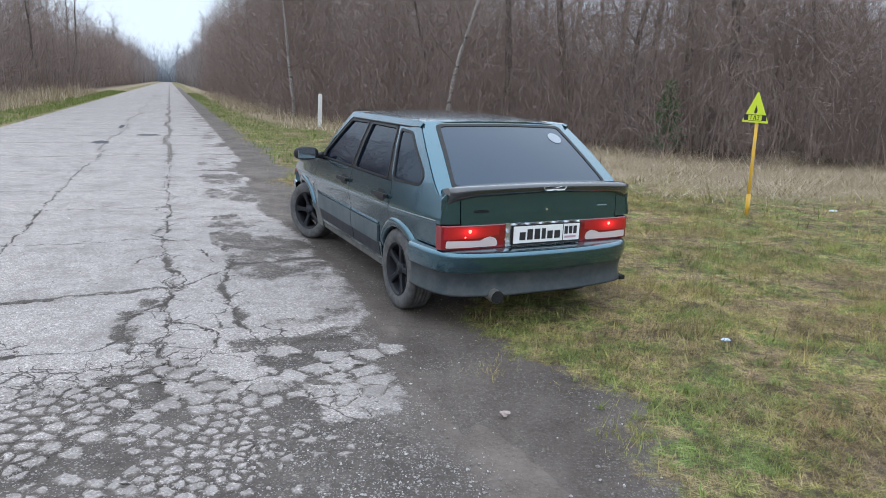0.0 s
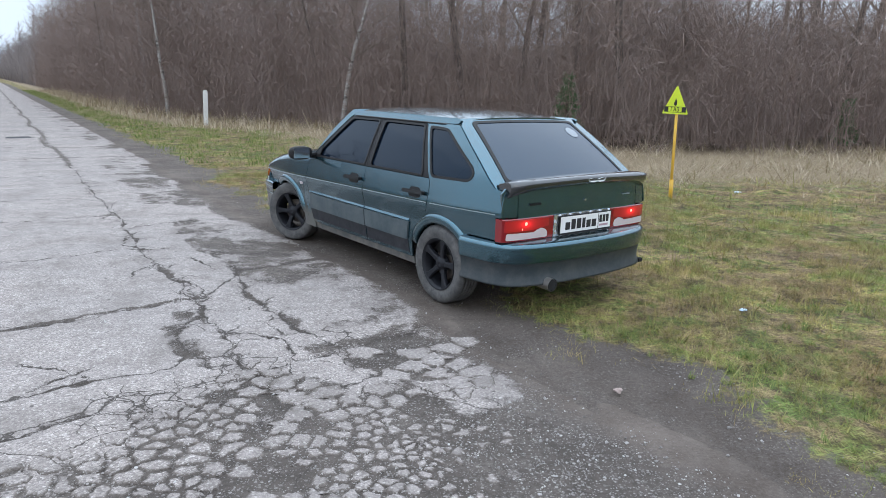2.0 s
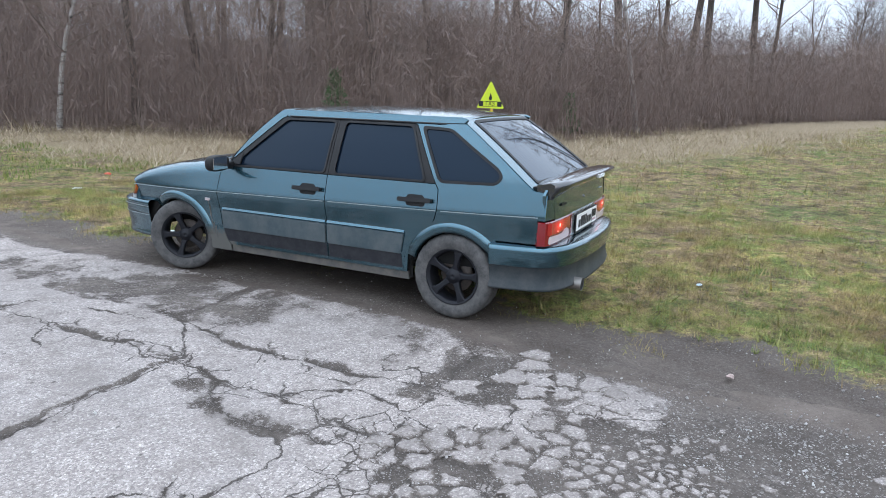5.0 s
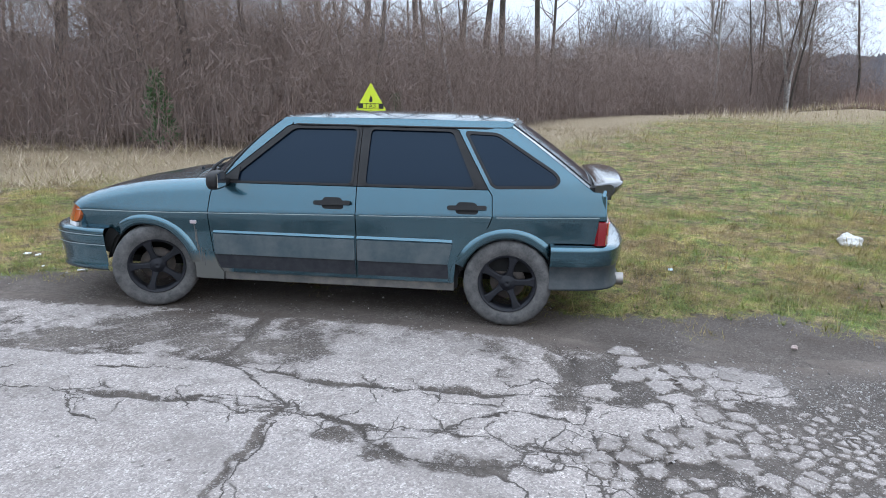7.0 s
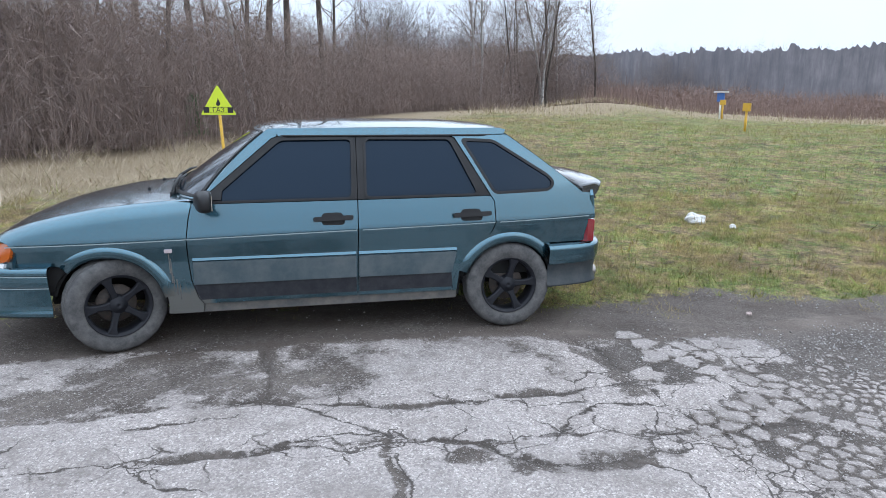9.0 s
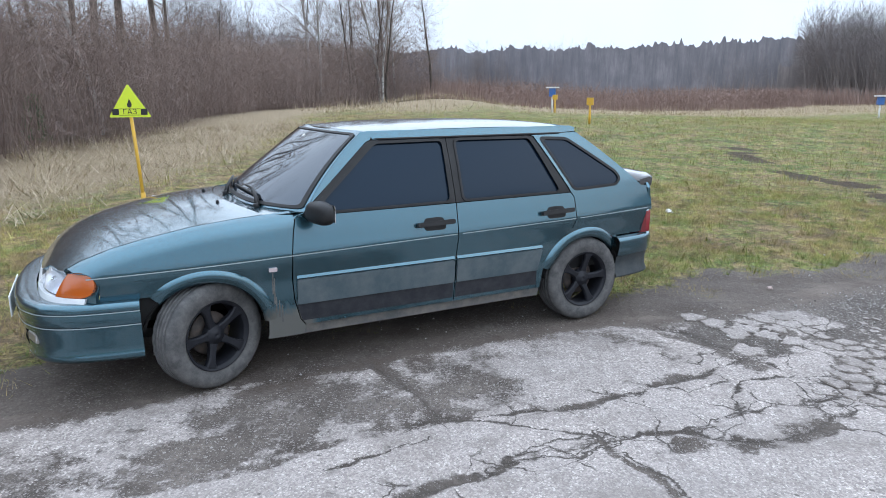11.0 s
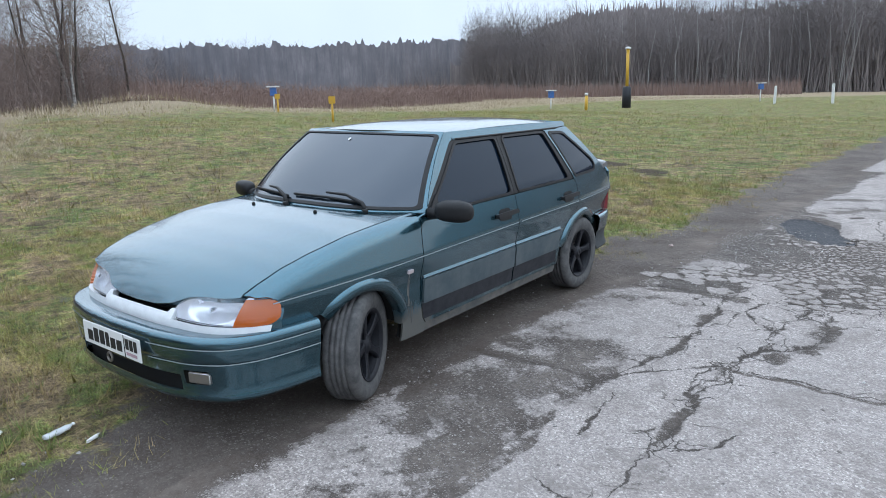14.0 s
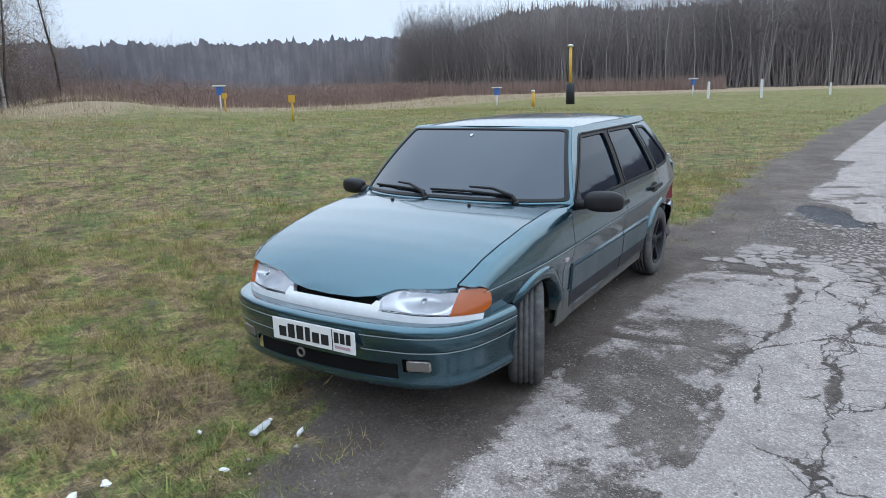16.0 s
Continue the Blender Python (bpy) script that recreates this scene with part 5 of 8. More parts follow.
# ---------------------------------------------------------------- car
def make_paint(name, grime=1.0):
    """Teal flake paint under clear coat, with road film towards the sills."""
    s = Shader(name, rough=0.30, metal=0.7, spec=0.5)
    p = s.local()
    flake = s.noise(p, 900, 2)
    col = s.ramp(flake, (0.35, (0.031, 0.094, 0.126)), (0.65, (0.052, 0.141, 0.187)))
    fade = s.noise(p, 3.2, 5, 0.65)
    col = s.mix(s.ramp(fade, (0.45, 0.0), (0.75, 0.25)), col, (0.052, 0.088, 0.094))
    # road film, splashed up from the wheels
    z = s.split(p)[2]
    film = s.math("ADD", s.math("MULTIPLY", z, -3.4), s.math("MULTIPLY", s.noise(p, 7, 7, 0.7), 1.5))
    film = s.ramp(film, (0.0, 0.03), (0.4, 0.8))
    fine = s.ramp(s.noise(p, 60, 5, 0.8), (0.3, 0.35), (0.7, 1.0))
    film = s.math("MULTIPLY", s.math("MULTIPLY", film, fine), grime)
    # mud thrown up behind the front wheels
    y = s.split(p)[1]
    near = s.math("SUBTRACT", 1.0, s.math("ABSOLUTE", s.math("MULTIPLY", s.math("SUBTRACT", y, 0.80), 6.0)))
    mud = s.math("ADD", s.math("MULTIPLY", s.math("SUBTRACT", 0.40, z), 5.0), s.math("SUBTRACT", s.noise(s.scaled(p, 1, 1, 0.35), 22, 6, 0.75), 0.45))
    mud = s.math("MULTIPLY", s.ramp(mud, (0.0, 0.0), (0.35, 0.8)), s.ramp(near, (0.0, 0.0), (0.25, 1.0)))
    film = s.math("MAXIMUM", film, mud)
    col = s.mix(film, col, (0.135, 0.118, 0.098))
    s.set("Base Color", col)
    s.set("Metallic", s.math("MULTIPLY", s.math("SUBTRACT", 1.0, film), 0.9))
    s.set("Roughness", s.math("ADD", 0.25, s.math("MULTIPLY", film, 0.5)))
    s.set("Coat Weight", s.math("SUBTRACT", 1.0, s.math("MULTIPLY", film, 0.9)))
    s.set("Coat IOR", 1.62)
    s.set("Coat Roughness", s.math("ADD", 0.03, s.math("MULTIPLY", s.noise(p, 5, 5, 0.7), 0.06)))
    return s.m


def dusty(name, color, dust, rough, amount=0.5, scale=9, spec=0.4):
    s = Shader(name, color, rough, 0, spec)
    p = s.local()
    n = s.ramp(s.noise(p, scale, 7, 0.72), (0.38, 0.0), (0.72, amount))
    s.set("Base Color", s.mix(n, color, dust))
    return s.bump(s.noise(p, 240, 3), 0.12, 0.002).m


def plain(name, color, rough, metal=0.0, **more):
    s = Shader(name, color, rough, metal)
    for k, v in more.items():
        s.set(k.replace("_", " "), v)
    p = s.local()
    s.set("Roughness", s.math("ADD", rough, s.math("MULTIPLY", s.noise(p, 25, 4), 0.08)))
    return s.m


PAINT = make_paint("teal_metallic_paint")
TRIM = dusty("black_trim", (0.011, 0.011, 0.012), (0.04, 0.04, 0.04), 0.5, 0.3, 9, 0.3)
RUBBER = dusty("tyre_rubber", (0.055, 0.055, 0.056), (0.155, 0.15, 0.145), 0.85, 0.8, 14)
RIM = dusty("matt_black_wheel_paint", (0.008, 0.009, 0.013), (0.024, 0.025, 0.03), 0.55, 0.4, 20, 0.3)
SILL = dusty("road_dirt_on_paint", (0.075, 0.078, 0.078), (0.19, 0.17, 0.148), 0.8, 0.9, 8)
CLAD = dusty("dusty_grey_moulding", (0.050, 0.074, 0.086), (0.125, 0.14, 0.145), 0.42, 0.7, 6)
STONE = dusty("black_stone_guard", (0.012, 0.014, 0.02), (0.06, 0.062, 0.066), 0.55, 0.5, 12)
SKIRT = dusty("dusty_bumper_plastic", (0.026, 0.036, 0.042), (0.075, 0.078, 0.078), 0.5, 0.8, 9)
# near-black that stands for the shade in gaps, slots and hollow parts
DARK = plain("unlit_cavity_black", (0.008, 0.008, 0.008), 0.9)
SILVER = dusty("silver_paint", (0.78, 0.80, 0.82), (0.5, 0.51, 0.52), 0.25, 0.35, 18, 0.8)
CHROME = plain("chromed_metal", (0.75, 0.76, 0.78), 0.12, 1.0)
STEEL = plain("worn_steel", (0.35, 0.33, 0.31), 0.4, 0.9)
GLASS = plain("smoked_glass", (0.004, 0.009, 0.018), 0.0, 0.0, Specular_IOR_Level=0.30, Specular_Tint=(0.62, 0.80, 1.0))
REAR_GLASS = plain("rear_glass", (0.010, 0.020, 0.036), 0.0, 0.0, Specular_IOR_Level=0.72, Specular_Tint=(0.72, 0.86, 1.0))
SCREEN_GLASS = plain("screen_glass", (0.012, 0.017, 0.024), 0.0, 0.0, Specular_IOR_Level=0.86, IOR=1.58, Specular_Tint=(0.80, 0.89, 1.0))
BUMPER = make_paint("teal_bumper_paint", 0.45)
LENS = plain("clear_lens", (0.95, 0.97, 1.0), 0.03, 0.0, Transmission_Weight=0.92, IOR=1.35)
REFLECT = plain("lamp_reflector", (0.90, 0.92, 0.97), 0.22, 0.55)
AMBER = plain("amber_lens", (0.40, 0.080, 0.003), 0.14, 0.0, Specular_IOR_Level=0.6, Coat_Weight=1.0)
RED = plain("red_lens", (0.20, 0.004, 0.008), 0.08, 0.0, Coat_Weight=1.0)
GREYLENS = plain("clear_rear_lens", (0.58, 0.49, 0.50), 0.2, 0.1, Coat_Weight=0.6)
FOGLENS = plain("white_fog_lens", (0.80, 0.82, 0.82), 0.15, 0.0, Coat_Weight=0.8)
BULB = plain("lit_tail_bulb", (1.0, 0.15, 0.12), 0.3, 0.0, Emission_Color=(1.0, 0.10, 0.07), Emission_Strength=5.0)


def make_glow():
    """Red lens lit from a bulb behind it: brightest in front of the bulb."""
    s = Shader("lit_tail_lens", (0.26, 0.005, 0.010), 0.1)
    s.set("Coat Weight", 1.0)
    x, _, z = s.split(s.local())
    dx = s.math("MULTIPLY", s.math("SUBTRACT", s.math("ABSOLUTE", x), 0.545), 11.0)
    dz = s.math("MULTIPLY", s.math("SUBTRACT", z, 0.665), 22.0)
    far = s.math("SQRT", s.math("ADD", s.math("MULTIPLY", dx, dx), s.math("MULTIPLY", dz, dz)))
    s.set("Emission Color", (1.0, 0.02, 0.025))
    s.set("Emission Strength", s.math("DIVIDE", 0.62, s.math("ADD", 0.5, s.math("MULTIPLY", far, s.math("MULTIPLY", far, 2.0)))))
    return s.m


GLOW = make_glow()
WHITE = plain("white_plate", (0.78, 0.78, 0.77), 0.4)
INK = plain("black_ink", (0.015, 0.015, 0.017), 0.5)
STRIPE = plain("pale_pinstripe", (0.27, 0.31, 0.32), 0.45)

car = tagged(new("hatchback_car"), "dark teal metallic five-door hatchback, dusty sills, parked on the verge", "car")
car.matrix_basis = pose(-0.174, 6.079, 0, 0, 0, 26.3)


def part(name, bm, material, parent, label=""):
    """Links a bmesh, or a ready mesh, as one part under a thing or under a part."""
    if isinstance(bm, bpy.types.Mesh):
        me = bm
    else:
        me = bpy.data.meshes.new(name)
        bm.normal_update()
        bm.to_mesh(me)
        bm.free()
    if material:
        me.materials.clear()
        me.materials.append(material)
    ob = new(name, me)
    ob.parent = parent
    return tagged(ob, label)


def dense(poly, step):
    out = []
    n = len(poly)
    for k in range(n):
        a, b = np.array(poly[k], float), np.array(poly[(k + 1) % n], float)
        m = max(1, int(math.ceil(np.linalg.norm(b - a) / step)))
        out.extend(a + (b - a) * q / m for q in range(m))
    return np.array(out)


def area(poly):
    p = np.asarray(poly)
    q = np.roll(p, -1, 0)
    return 0.5 * np.sum(p[:, 0] * q[:, 1] - q[:, 0] * p[:, 1])


def inset(poly, d):
    """A closed outline moved inwards by d."""
    p = np.asarray(poly, float)
    if area(p) < 0:
        p = p[::-1]
    e = np.roll(p, -1, 0) - p
    e /= np.linalg.norm(e, axis=1)[:, None] + 1e-12
    nrm = np.stack([-e[:, 1], e[:, 0]], 1)
    m = nrm + np.roll(nrm, 1, 0)
    m /= np.maximum((m * nrm).sum(1), 0.35)[:, None]
    return p + m * d


def rounded(poly, r, n=5):
    """The corners of an outline rounded; r is one radius or one for each corner."""
    p = [np.array(q, float) for q in poly]
    out = []
    for k in range(len(p)):
        rk = r[k] if isinstance(r, (list, tuple)) else r
        a, b, c = p[k - 1], p[k], p[(k + 1) % len(p)]
        la, lc = np.linalg.norm(a - b), np.linalg.norm(c - b)
        t = min(rk, la * 0.49, lc * 0.49)
        if t < 1e-4:
            out.append(b)
            continue
        s, e = b + (a - b) / la * t, b + (c - b) / lc * t
        for q in range(n + 1):
            w = q / n
            out.append((1 - w) ** 2 * s + 2 * w * (1 - w) * b + w * w * e)
    return np.array(out)


def inside(px, py, poly):
    p = np.asarray(poly)
    x0, y0 = p[:, 0], p[:, 1]
    x1, y1 = np.roll(x0, -1), np.roll(y0, -1)
    hit = np.zeros(len(px), bool)
    for a, b, c, d in zip(x0, y0, x1, y1):
        if b == d:
            continue
        cond = ((b > py) != (d > py)) & (px < (c - a) * (py - b) / (d - b) + a)
        hit ^= cond
    return hit


def patch(outline, f, holes=(), step=0.045, gap=0.003, depth=0.012, lift=0.0, flip=False, flange=True):
    """A panel: an outline in a surface's two coordinates, cut with holes, laid on the surface f(a, b) and turned in at its rims."""
    rings = [dense(inset(outline, gap), step)] + [dense(np.asarray(h, float), step) for h in holes]
    pts, edges = [], []
    for r in rings:
        b = len(pts)
        pts.extend(r)
        edges.extend((b + k, b + (k + 1) % len(r)) for k in range(len(r)))
    lo, hi = rings[0].min(0), rings[0].max(0)
    ax, ay = np.meshgrid(np.arange(lo[0] + step / 2, hi[0], step), np.arange(lo[1] + step / 2, hi[1], step))
    ax, ay = ax.ravel(), ay.ravel()
    ok = inside(ax, ay, rings[0])
    for h in rings[1:]:
        ok &= ~inside(ax, ay, h)
    allr = np.concatenate(rings)
    for k in np.where(ok)[0]:
        if np.min(np.hypot(allr[:, 0] - ax[k], allr[:, 1] - ay[k])) > step * 0.45:
            pts.append((ax[k], ay[k]))
    res = delaunay_2d_cdt([Vector((float(p[0]), float(p[1]))) for p in pts], edges, [], 0, 1e-6)
    co, faces = np.array([(v.x, v.y) for v in res[0]]), res[2]
    cen = np.array([co[list(t)].mean(0) for t in faces])
    keep = inside(cen[:, 0], cen[:, 1], rings[0])
    for h in rings[1:]:
        keep &= ~inside(cen[:, 0], cen[:, 1], h)
    for i, t in enumerate(faces):  # no slivers along the rims
        a, b, c = (co[q] for q in t)
        twice = abs((b[0] - a[0]) * (c[1] - a[1]) - (b[1] - a[1]) * (c[0] - a[0]))
        keep[i] &= twice > 6e-4 * max(np.linalg.norm(a - b), np.linalg.norm(b - c), np.linalg.norm(c - a))
    faces = [t for t, k in zip(faces, keep) if k]
    h = 1e-3

    def normal(a, b):
        p = np.array(f(a, b))
        n = np.cross(np.array(f(a + h, b)) - p, np.array(f(a, b + h)) - p)
        n /= np.linalg.norm(n) + 1e-12
        return p, (-n if flip else n)

    bm = bmesh.new()
    verts, normals = [], []
    for a, b in co:
        p, n = normal(a, b)
        verts.append(bm.verts.new(p + n * lift))
        normals.append(n)
    for t in faces:
        t = list(t)
        fa = bm.faces.new([verts[i] for i in (t[::-1] if flip else t)])
        fa.smooth = True
    if flange:
        cnt = {}
        for t in faces:
            t = list(t)
            for i in range(3):
                a, b = t[i], t[(i + 1) % 3]
                cnt.setdefault((min(a, b), max(a, b)), []).append((a, b))
        low = {}
        for e, uses in cnt.items():
            if len(uses) == 1:
                a, b = uses[0]
                for q in (a, b):
                    if q not in low:
                        low[q] = bm.verts.new(verts[q].co - Vector(normals[q]) * depth)
                quad = [verts[b], verts[a], low[a], low[b]]
                fa = bm.faces.new(quad[::-1] if flip else quad)
                ed = bm.edges.get((verts[a], verts[b]))
                ed.smooth = False
    return bm


# the flank: half-width at a height, and its taper to nose and tail
_z = np.linspace(0.10, 1.42, 265)
_w = np.interp(_z, [0.10, 0.21, 0.27, 0.40, 0.55, 0.665, 0.685, 0.705, 0.80, 0.88, 0.905, 0.95, 1.10, 1.30, 1.42], [0.716, 0.740, 0.750, 0.767, 0.779, 0.8070, 0.810, 0.8055, 0.786, 0.768, 0.762, 0.745, 0.686, 0.594, 0.535])
_k = np.exp(-0.5 * (np.arange(-8, 9) / 1.1) ** 2)
_w = np.convolve(np.pad(_w, 8, mode="edge"), _k / _k.sum(), mode="valid")


def half_width(y, z):
    w = float(np.interp(z + 0.022 * (max(-1.8, min(y, 1.8)) + 0.25) - 0.013, _z, _w))
    if y > 0.95:
        w -= 0.075 * ((y - 0.95) / 0.9) ** 2
    if y < -0.9:
        w -= 0.070 * ((-0.9 - y) / 0.95) ** 2
    return w


def flank(sign):
    return lambda y, z: (sign * half_width(y, z), y, z)


def crest(y):
    """Height of the line between wing and bonnet."""
    return float(np.interp(y, [0.6, 0.86, 1.05, 1.26, 1.5, 1.65, 1.78, 1.86, 1.90, 1.94, 1.97, 2.0], [0.915, 0.897, 0.884, 0.862, 0.817, 0.780, 0.733, 0.690, 0.662, 0.628, 0.597, 0.555]))


BEND = 0.085


def wing(sign):
    """Wing side that rolls over into the bonnet; the second coordinate runs on over the shoulder."""
    def f(y, s):
        t = crest(y)
        start = t - BEND
        if s <= start:
            return (sign * half_width(y, s), y, s)
        r = BEND / math.sin(radians(78))
        a = min((s - start) / r, radians(84))
        return (sign * (half_width(y, start) - r * (1 - math.cos(a)) - (s - start) * 0.10), y, start + r * math.sin(a))
    return f


WING_TOP = BEND / math.sin(radians(78)) * radians(78) - BEND


def shoulder_x(y):
    return -wing(-1)(y, crest(y) + WING_TOP)[0]


def bonnet(x, y):
    xe = shoulder_x(y)
    return (x, y, crest(y) + 0.034 * (1 - min(abs(x) / xe, 1.2) ** 2.4))


def arc(cy, cz, r, a0, a1, n=14):
    return [(cy + r * math.cos(radians(a0 + (a1 - a0) * k / n)), cz + r * math.sin(radians(a0 + (a1 - a0) * k / n))) for k in range(n + 1)]


AXLE_F, AXLE_R, WR = 1.23, -1.23, 0.287
ARCH = 0.318


# --- doors, wings and quarters of either side
DOOR_F = [(0.705, 0.262), (0.735, 0.30), (0.768, 0.42), (0.778, 0.55), (0.777, 0.68), (0.762, 0.79), (0.742, 0.880), (-0.238, 0.884), (-0.228, 0.262)]
FRAME_F = [(0.700, 0.882), (0.680, 0.912), (0.272, 1.252), (0.240, 1.264), (-0.245, 1.268), (-0.238, 0.884)]
PANE_F = [(0.640, 0.893), (0.234, 1.231), (0.205, 1.244), (-0.215, 1.247), (-0.202, 0.898)]
DOOR_R = [(-0.228, 0.262), (-0.238, 0.884), (-1.092, 0.890), (-1.116, 0.855), (-1.122, 0.72), (-1.10, 0.66)] + arc(AXLE_R, 0.275, 0.375, 66, 12, 8) + [(-0.845, 0.262)]
FRAME_R = [(-0.238, 0.884), (-0.245, 1.268), (-0.850, 1.264), (-0.880, 1.250), (-1.092, 0.890)]
PANE_R = [(-0.292, 0.898), (-0.303, 1.247), (-0.830, 1.244), (-0.852, 1.228), (-1.008, 0.903)]
PANE_Q = [(-0.930, 1.238), (-1.135, 1.230), (-1.505, 1.000), (-1.535, 0.955), (-1.500, 0.916), (-1.122, 0.906)]


def quarter_outline():
    a = [(-1.092, 0.890), (-0.880, 1.250), (-0.850, 1.264), (-1.215, 1.272), (-1.244, 1.268)] + [hatch(hatch_edge(q), q)[1:] for q in (0.1, 0.2, 0.35, 0.5, 0.65, 0.8, 0.92, 1.0)] + [(-1.800, 0.888), (-1.836, 0.868), (-1.838, 0.712), (-1.790, 0.712), (-1.790, 0.556)]
    a += [(-1.520, 0.556)] + arc(AXLE_R, 0.275, ARCH + 0.04, 141, 20, 16)
    a += [(-0.880, 0.262), (-0.845, 0.262)] + arc(AXLE_R, 0.275, 0.385, 12, 66, 8) + [(-1.10, 0.66), (-1.122, 0.72), (-1.116, 0.855)]
    return a


def wing_outline():
    top = [(y, crest(y) + WING_TOP) for y in (1.848, 1.78, 1.65, 1.5, 1.26, 1.05, 0.89, 0.80, 0.757)]
    a = [(0.742, 0.880), (0.762, 0.79), (0.777, 0.68), (0.778, 0.55), (0.768, 0.42), (0.735, 0.30), (0.705, 0.262), (0.712, 0.205), (0.885, 0.205)]
    a += arc(AXLE_F, 0.275, ARCH, 192, 60, 18)
    a += [(1.45, 0.530), (1.722, 0.530), (1.716, 0.57), (1.718, 0.605), (1.728, 0.640), (1.748, 0.668), (1.78, 0.686), (1.82, 0.692)] + top
    return a


def build_side(sign, side_name):
    fl = sign < 0
    f, wf = flank(sign), wing(sign)
    wing_ob = part("front_wing", patch(wing_outline(), wf, step=0.024, flip=fl), PAINT, car)
    part("side_repeater", patch(rounded([(0.862, 0.602), (0.906, 0.602), (0.906, 0.622), (0.862, 0.622)], 0.004), f, step=0.02, gap=0, depth=0.012, lift=0.009, flip=fl), GREYLENS, wing_ob, "small dusty white side lamp")
    for yy, z0, z1 in ((0.884, 0.47, 0.600), (0.876, 0.41, 0.56), (0.868, 0.36, 0.45), (0.852, 0.33, 0.43), (0.836, 0.30, 0.40)):
        part("dirt_streak", patch([(yy - 0.003, z0), (yy - 0.002, z1), (yy + 0.003, z1), (yy + 0.004, z0)], f, step=0.02, gap=0, depth=0.0008, lift=0.0012, flip=fl), SILL, wing_ob, "pale run of dried dirt")
    for name, low, frame_o, pane, hy, mould in (("front_door", DOOR_F, FRAME_F, PANE_F, (0.037, -0.205), (0.755, -0.222)), ("rear_door", DOOR_R, FRAME_R, PANE_R, (-0.838, -1.085), (-0.236, -0.870))):
        door = part(name, patch(low, f, step=0.022, flip=fl), PAINT, car)
        glass_o = rounded(pane, 0.03)
        part("window_frame", patch(frame_o, f, [rounded(inset(pane, -0.004), 0.03)], gap=0.002, depth=0.02, lift=-0.004, flip=fl), TRIM, door, "black painted window frame with rubber seal")
        part("window_pane", patch(glass_o, f, gap=0, depth=0.004, lift=-0.014, flip=fl), GLASS, door, "dark tinted side glass")
        rim = rounded(inset(pane, 0.003), 0.03)
        part("window_seal", patch(inset(glass_o, -0.012), f, [rim], step=0.03, gap=0, depth=0.008, lift=0.001, flip=fl), TRIM, door)
        m0, m1 = mould
        rear_low = m1 + (0.0 if name == "front_door" else 0.03)
        part("moulding", patch(rounded([(m0, 0.392), (m0, 0.536), (m1, 0.536), (rear_low, 0.392)], 0.012), f, step=0.04, gap=0.002, depth=0.016, lift=0.013, flip=fl), CLAD, door, "wide dusty grey door moulding")
        part("moulding_edge", patch([(m0, 0.536), (m0, 0.556), (m1, 0.556), (m1, 0.536)], lambda a, b, f=f: (f(a, b)[0] - sign * 0.9 * (b - 0.536) * 0.7, a, b), step=0.04, gap=0.001, depth=0.012, lift=0.013, flip=fl), PAINT, door)
        g0 = m0 - 0.03 if name == "front_door" else m0
        g1 = m1 if name == "front_door" else -0.846
        part("stone_guard", patch([(g0, 0.290), (m0 + (0.004 if name == "front_door" else 0), 0.390), (rear_low, 0.390), (g1, 0.290)], f, step=0.05, gap=0.001, depth=0.002, lift=0.0025, flip=fl), STONE, door, "matt black painted lower door")
        # handle: a recessed dish, a pull and a grip bar
        ya, yb = hy
        mid = (ya + yb) / 2
        part("handle_dish", patch(rounded([(mid + 0.075, 0.735), (mid + 0.07, 0.81), (mid - 0.06, 0.81), (mid - 0.075, 0.735)], 0.03), f, step=0.02, gap=0, depth=0.004, lift=0.002, flip=fl), TRIM, door)
        part("door_handle", patch(rounded([(ya, 0.757), (ya, 0.785), (yb, 0.791), (yb, 0.763)], 0.013), f, step=0.02, gap=0, depth=0.03, lift=0.034, flip=fl), TRIM, door, "black plastic door handle")
    quarter = part("quarter_panel", patch(quarter_outline(), f, [rounded(inset(PANE_Q, -0.008), 0.04)], step=0.024, flip=fl), PAINT, car)
    part("window_pane", patch(rounded(PANE_Q, 0.03), f, gap=0, depth=0.004, lift=-0.006, flip=fl), GLASS, quarter, "dark tinted fixed rear side glass")
    part("window_seal", patch(rounded(inset(PANE_Q, -0.010), 0.04), f, [rounded(inset(PANE_Q, 0.008), 0.03)], step=0.03, gap=0, depth=0.012, lift=0.003, flip=fl), TRIM, quarter)
    # windscreen pillar between door frame and screen
    edge = [screen(screen_edge(s), s)[1:] for s in np.linspace(1.02, -0.02, 9)]
    part("screen_pillar", patch([(0.742, 0.882), (0.700, 0.882), (0.680, 0.912), (0.272, 1.252), (0.240, 1.264), (0.225, 1.312)] + edge, f, step=0.03, gap=0.001, flip=fl), PAINT, car)
    part("roof_rail", patch([(0.225, 1.264), (-0.245, 1.270), (-0.850, 1.266), (-1.215, 1.274), (-1.235, 1.300), (-1.19, 1.314), (0.26, 1.314)], f, step=0.04, gap=0.001, depth=0.02, flip=fl), PAINT, car)
    # lips round the wheel openings
    for cy, a0, a1, host in ((AXLE_F, 44, 172, wing_ob), (AXLE_R, 20, 146, quarter)):
        bm = bmesh.new()
        rows = []
        for k in range(33):
            a = radians(a0 + (a1 - a0) * k / 32)
            fade = min(1, min(k, 32 - k) / 3)
            row = []
            for r, o in ((ARCH - 0.012, -0.05), (ARCH - 0.014, 0.010), (ARCH - 0.006, 0.021), (ARCH + 0.022, 0.022), (ARCH + 0.044, 0.014), (ARCH + 0.058, -0.006)):
                y, z = cy + r * math.cos(a), 0.275 + r * math.sin(a)
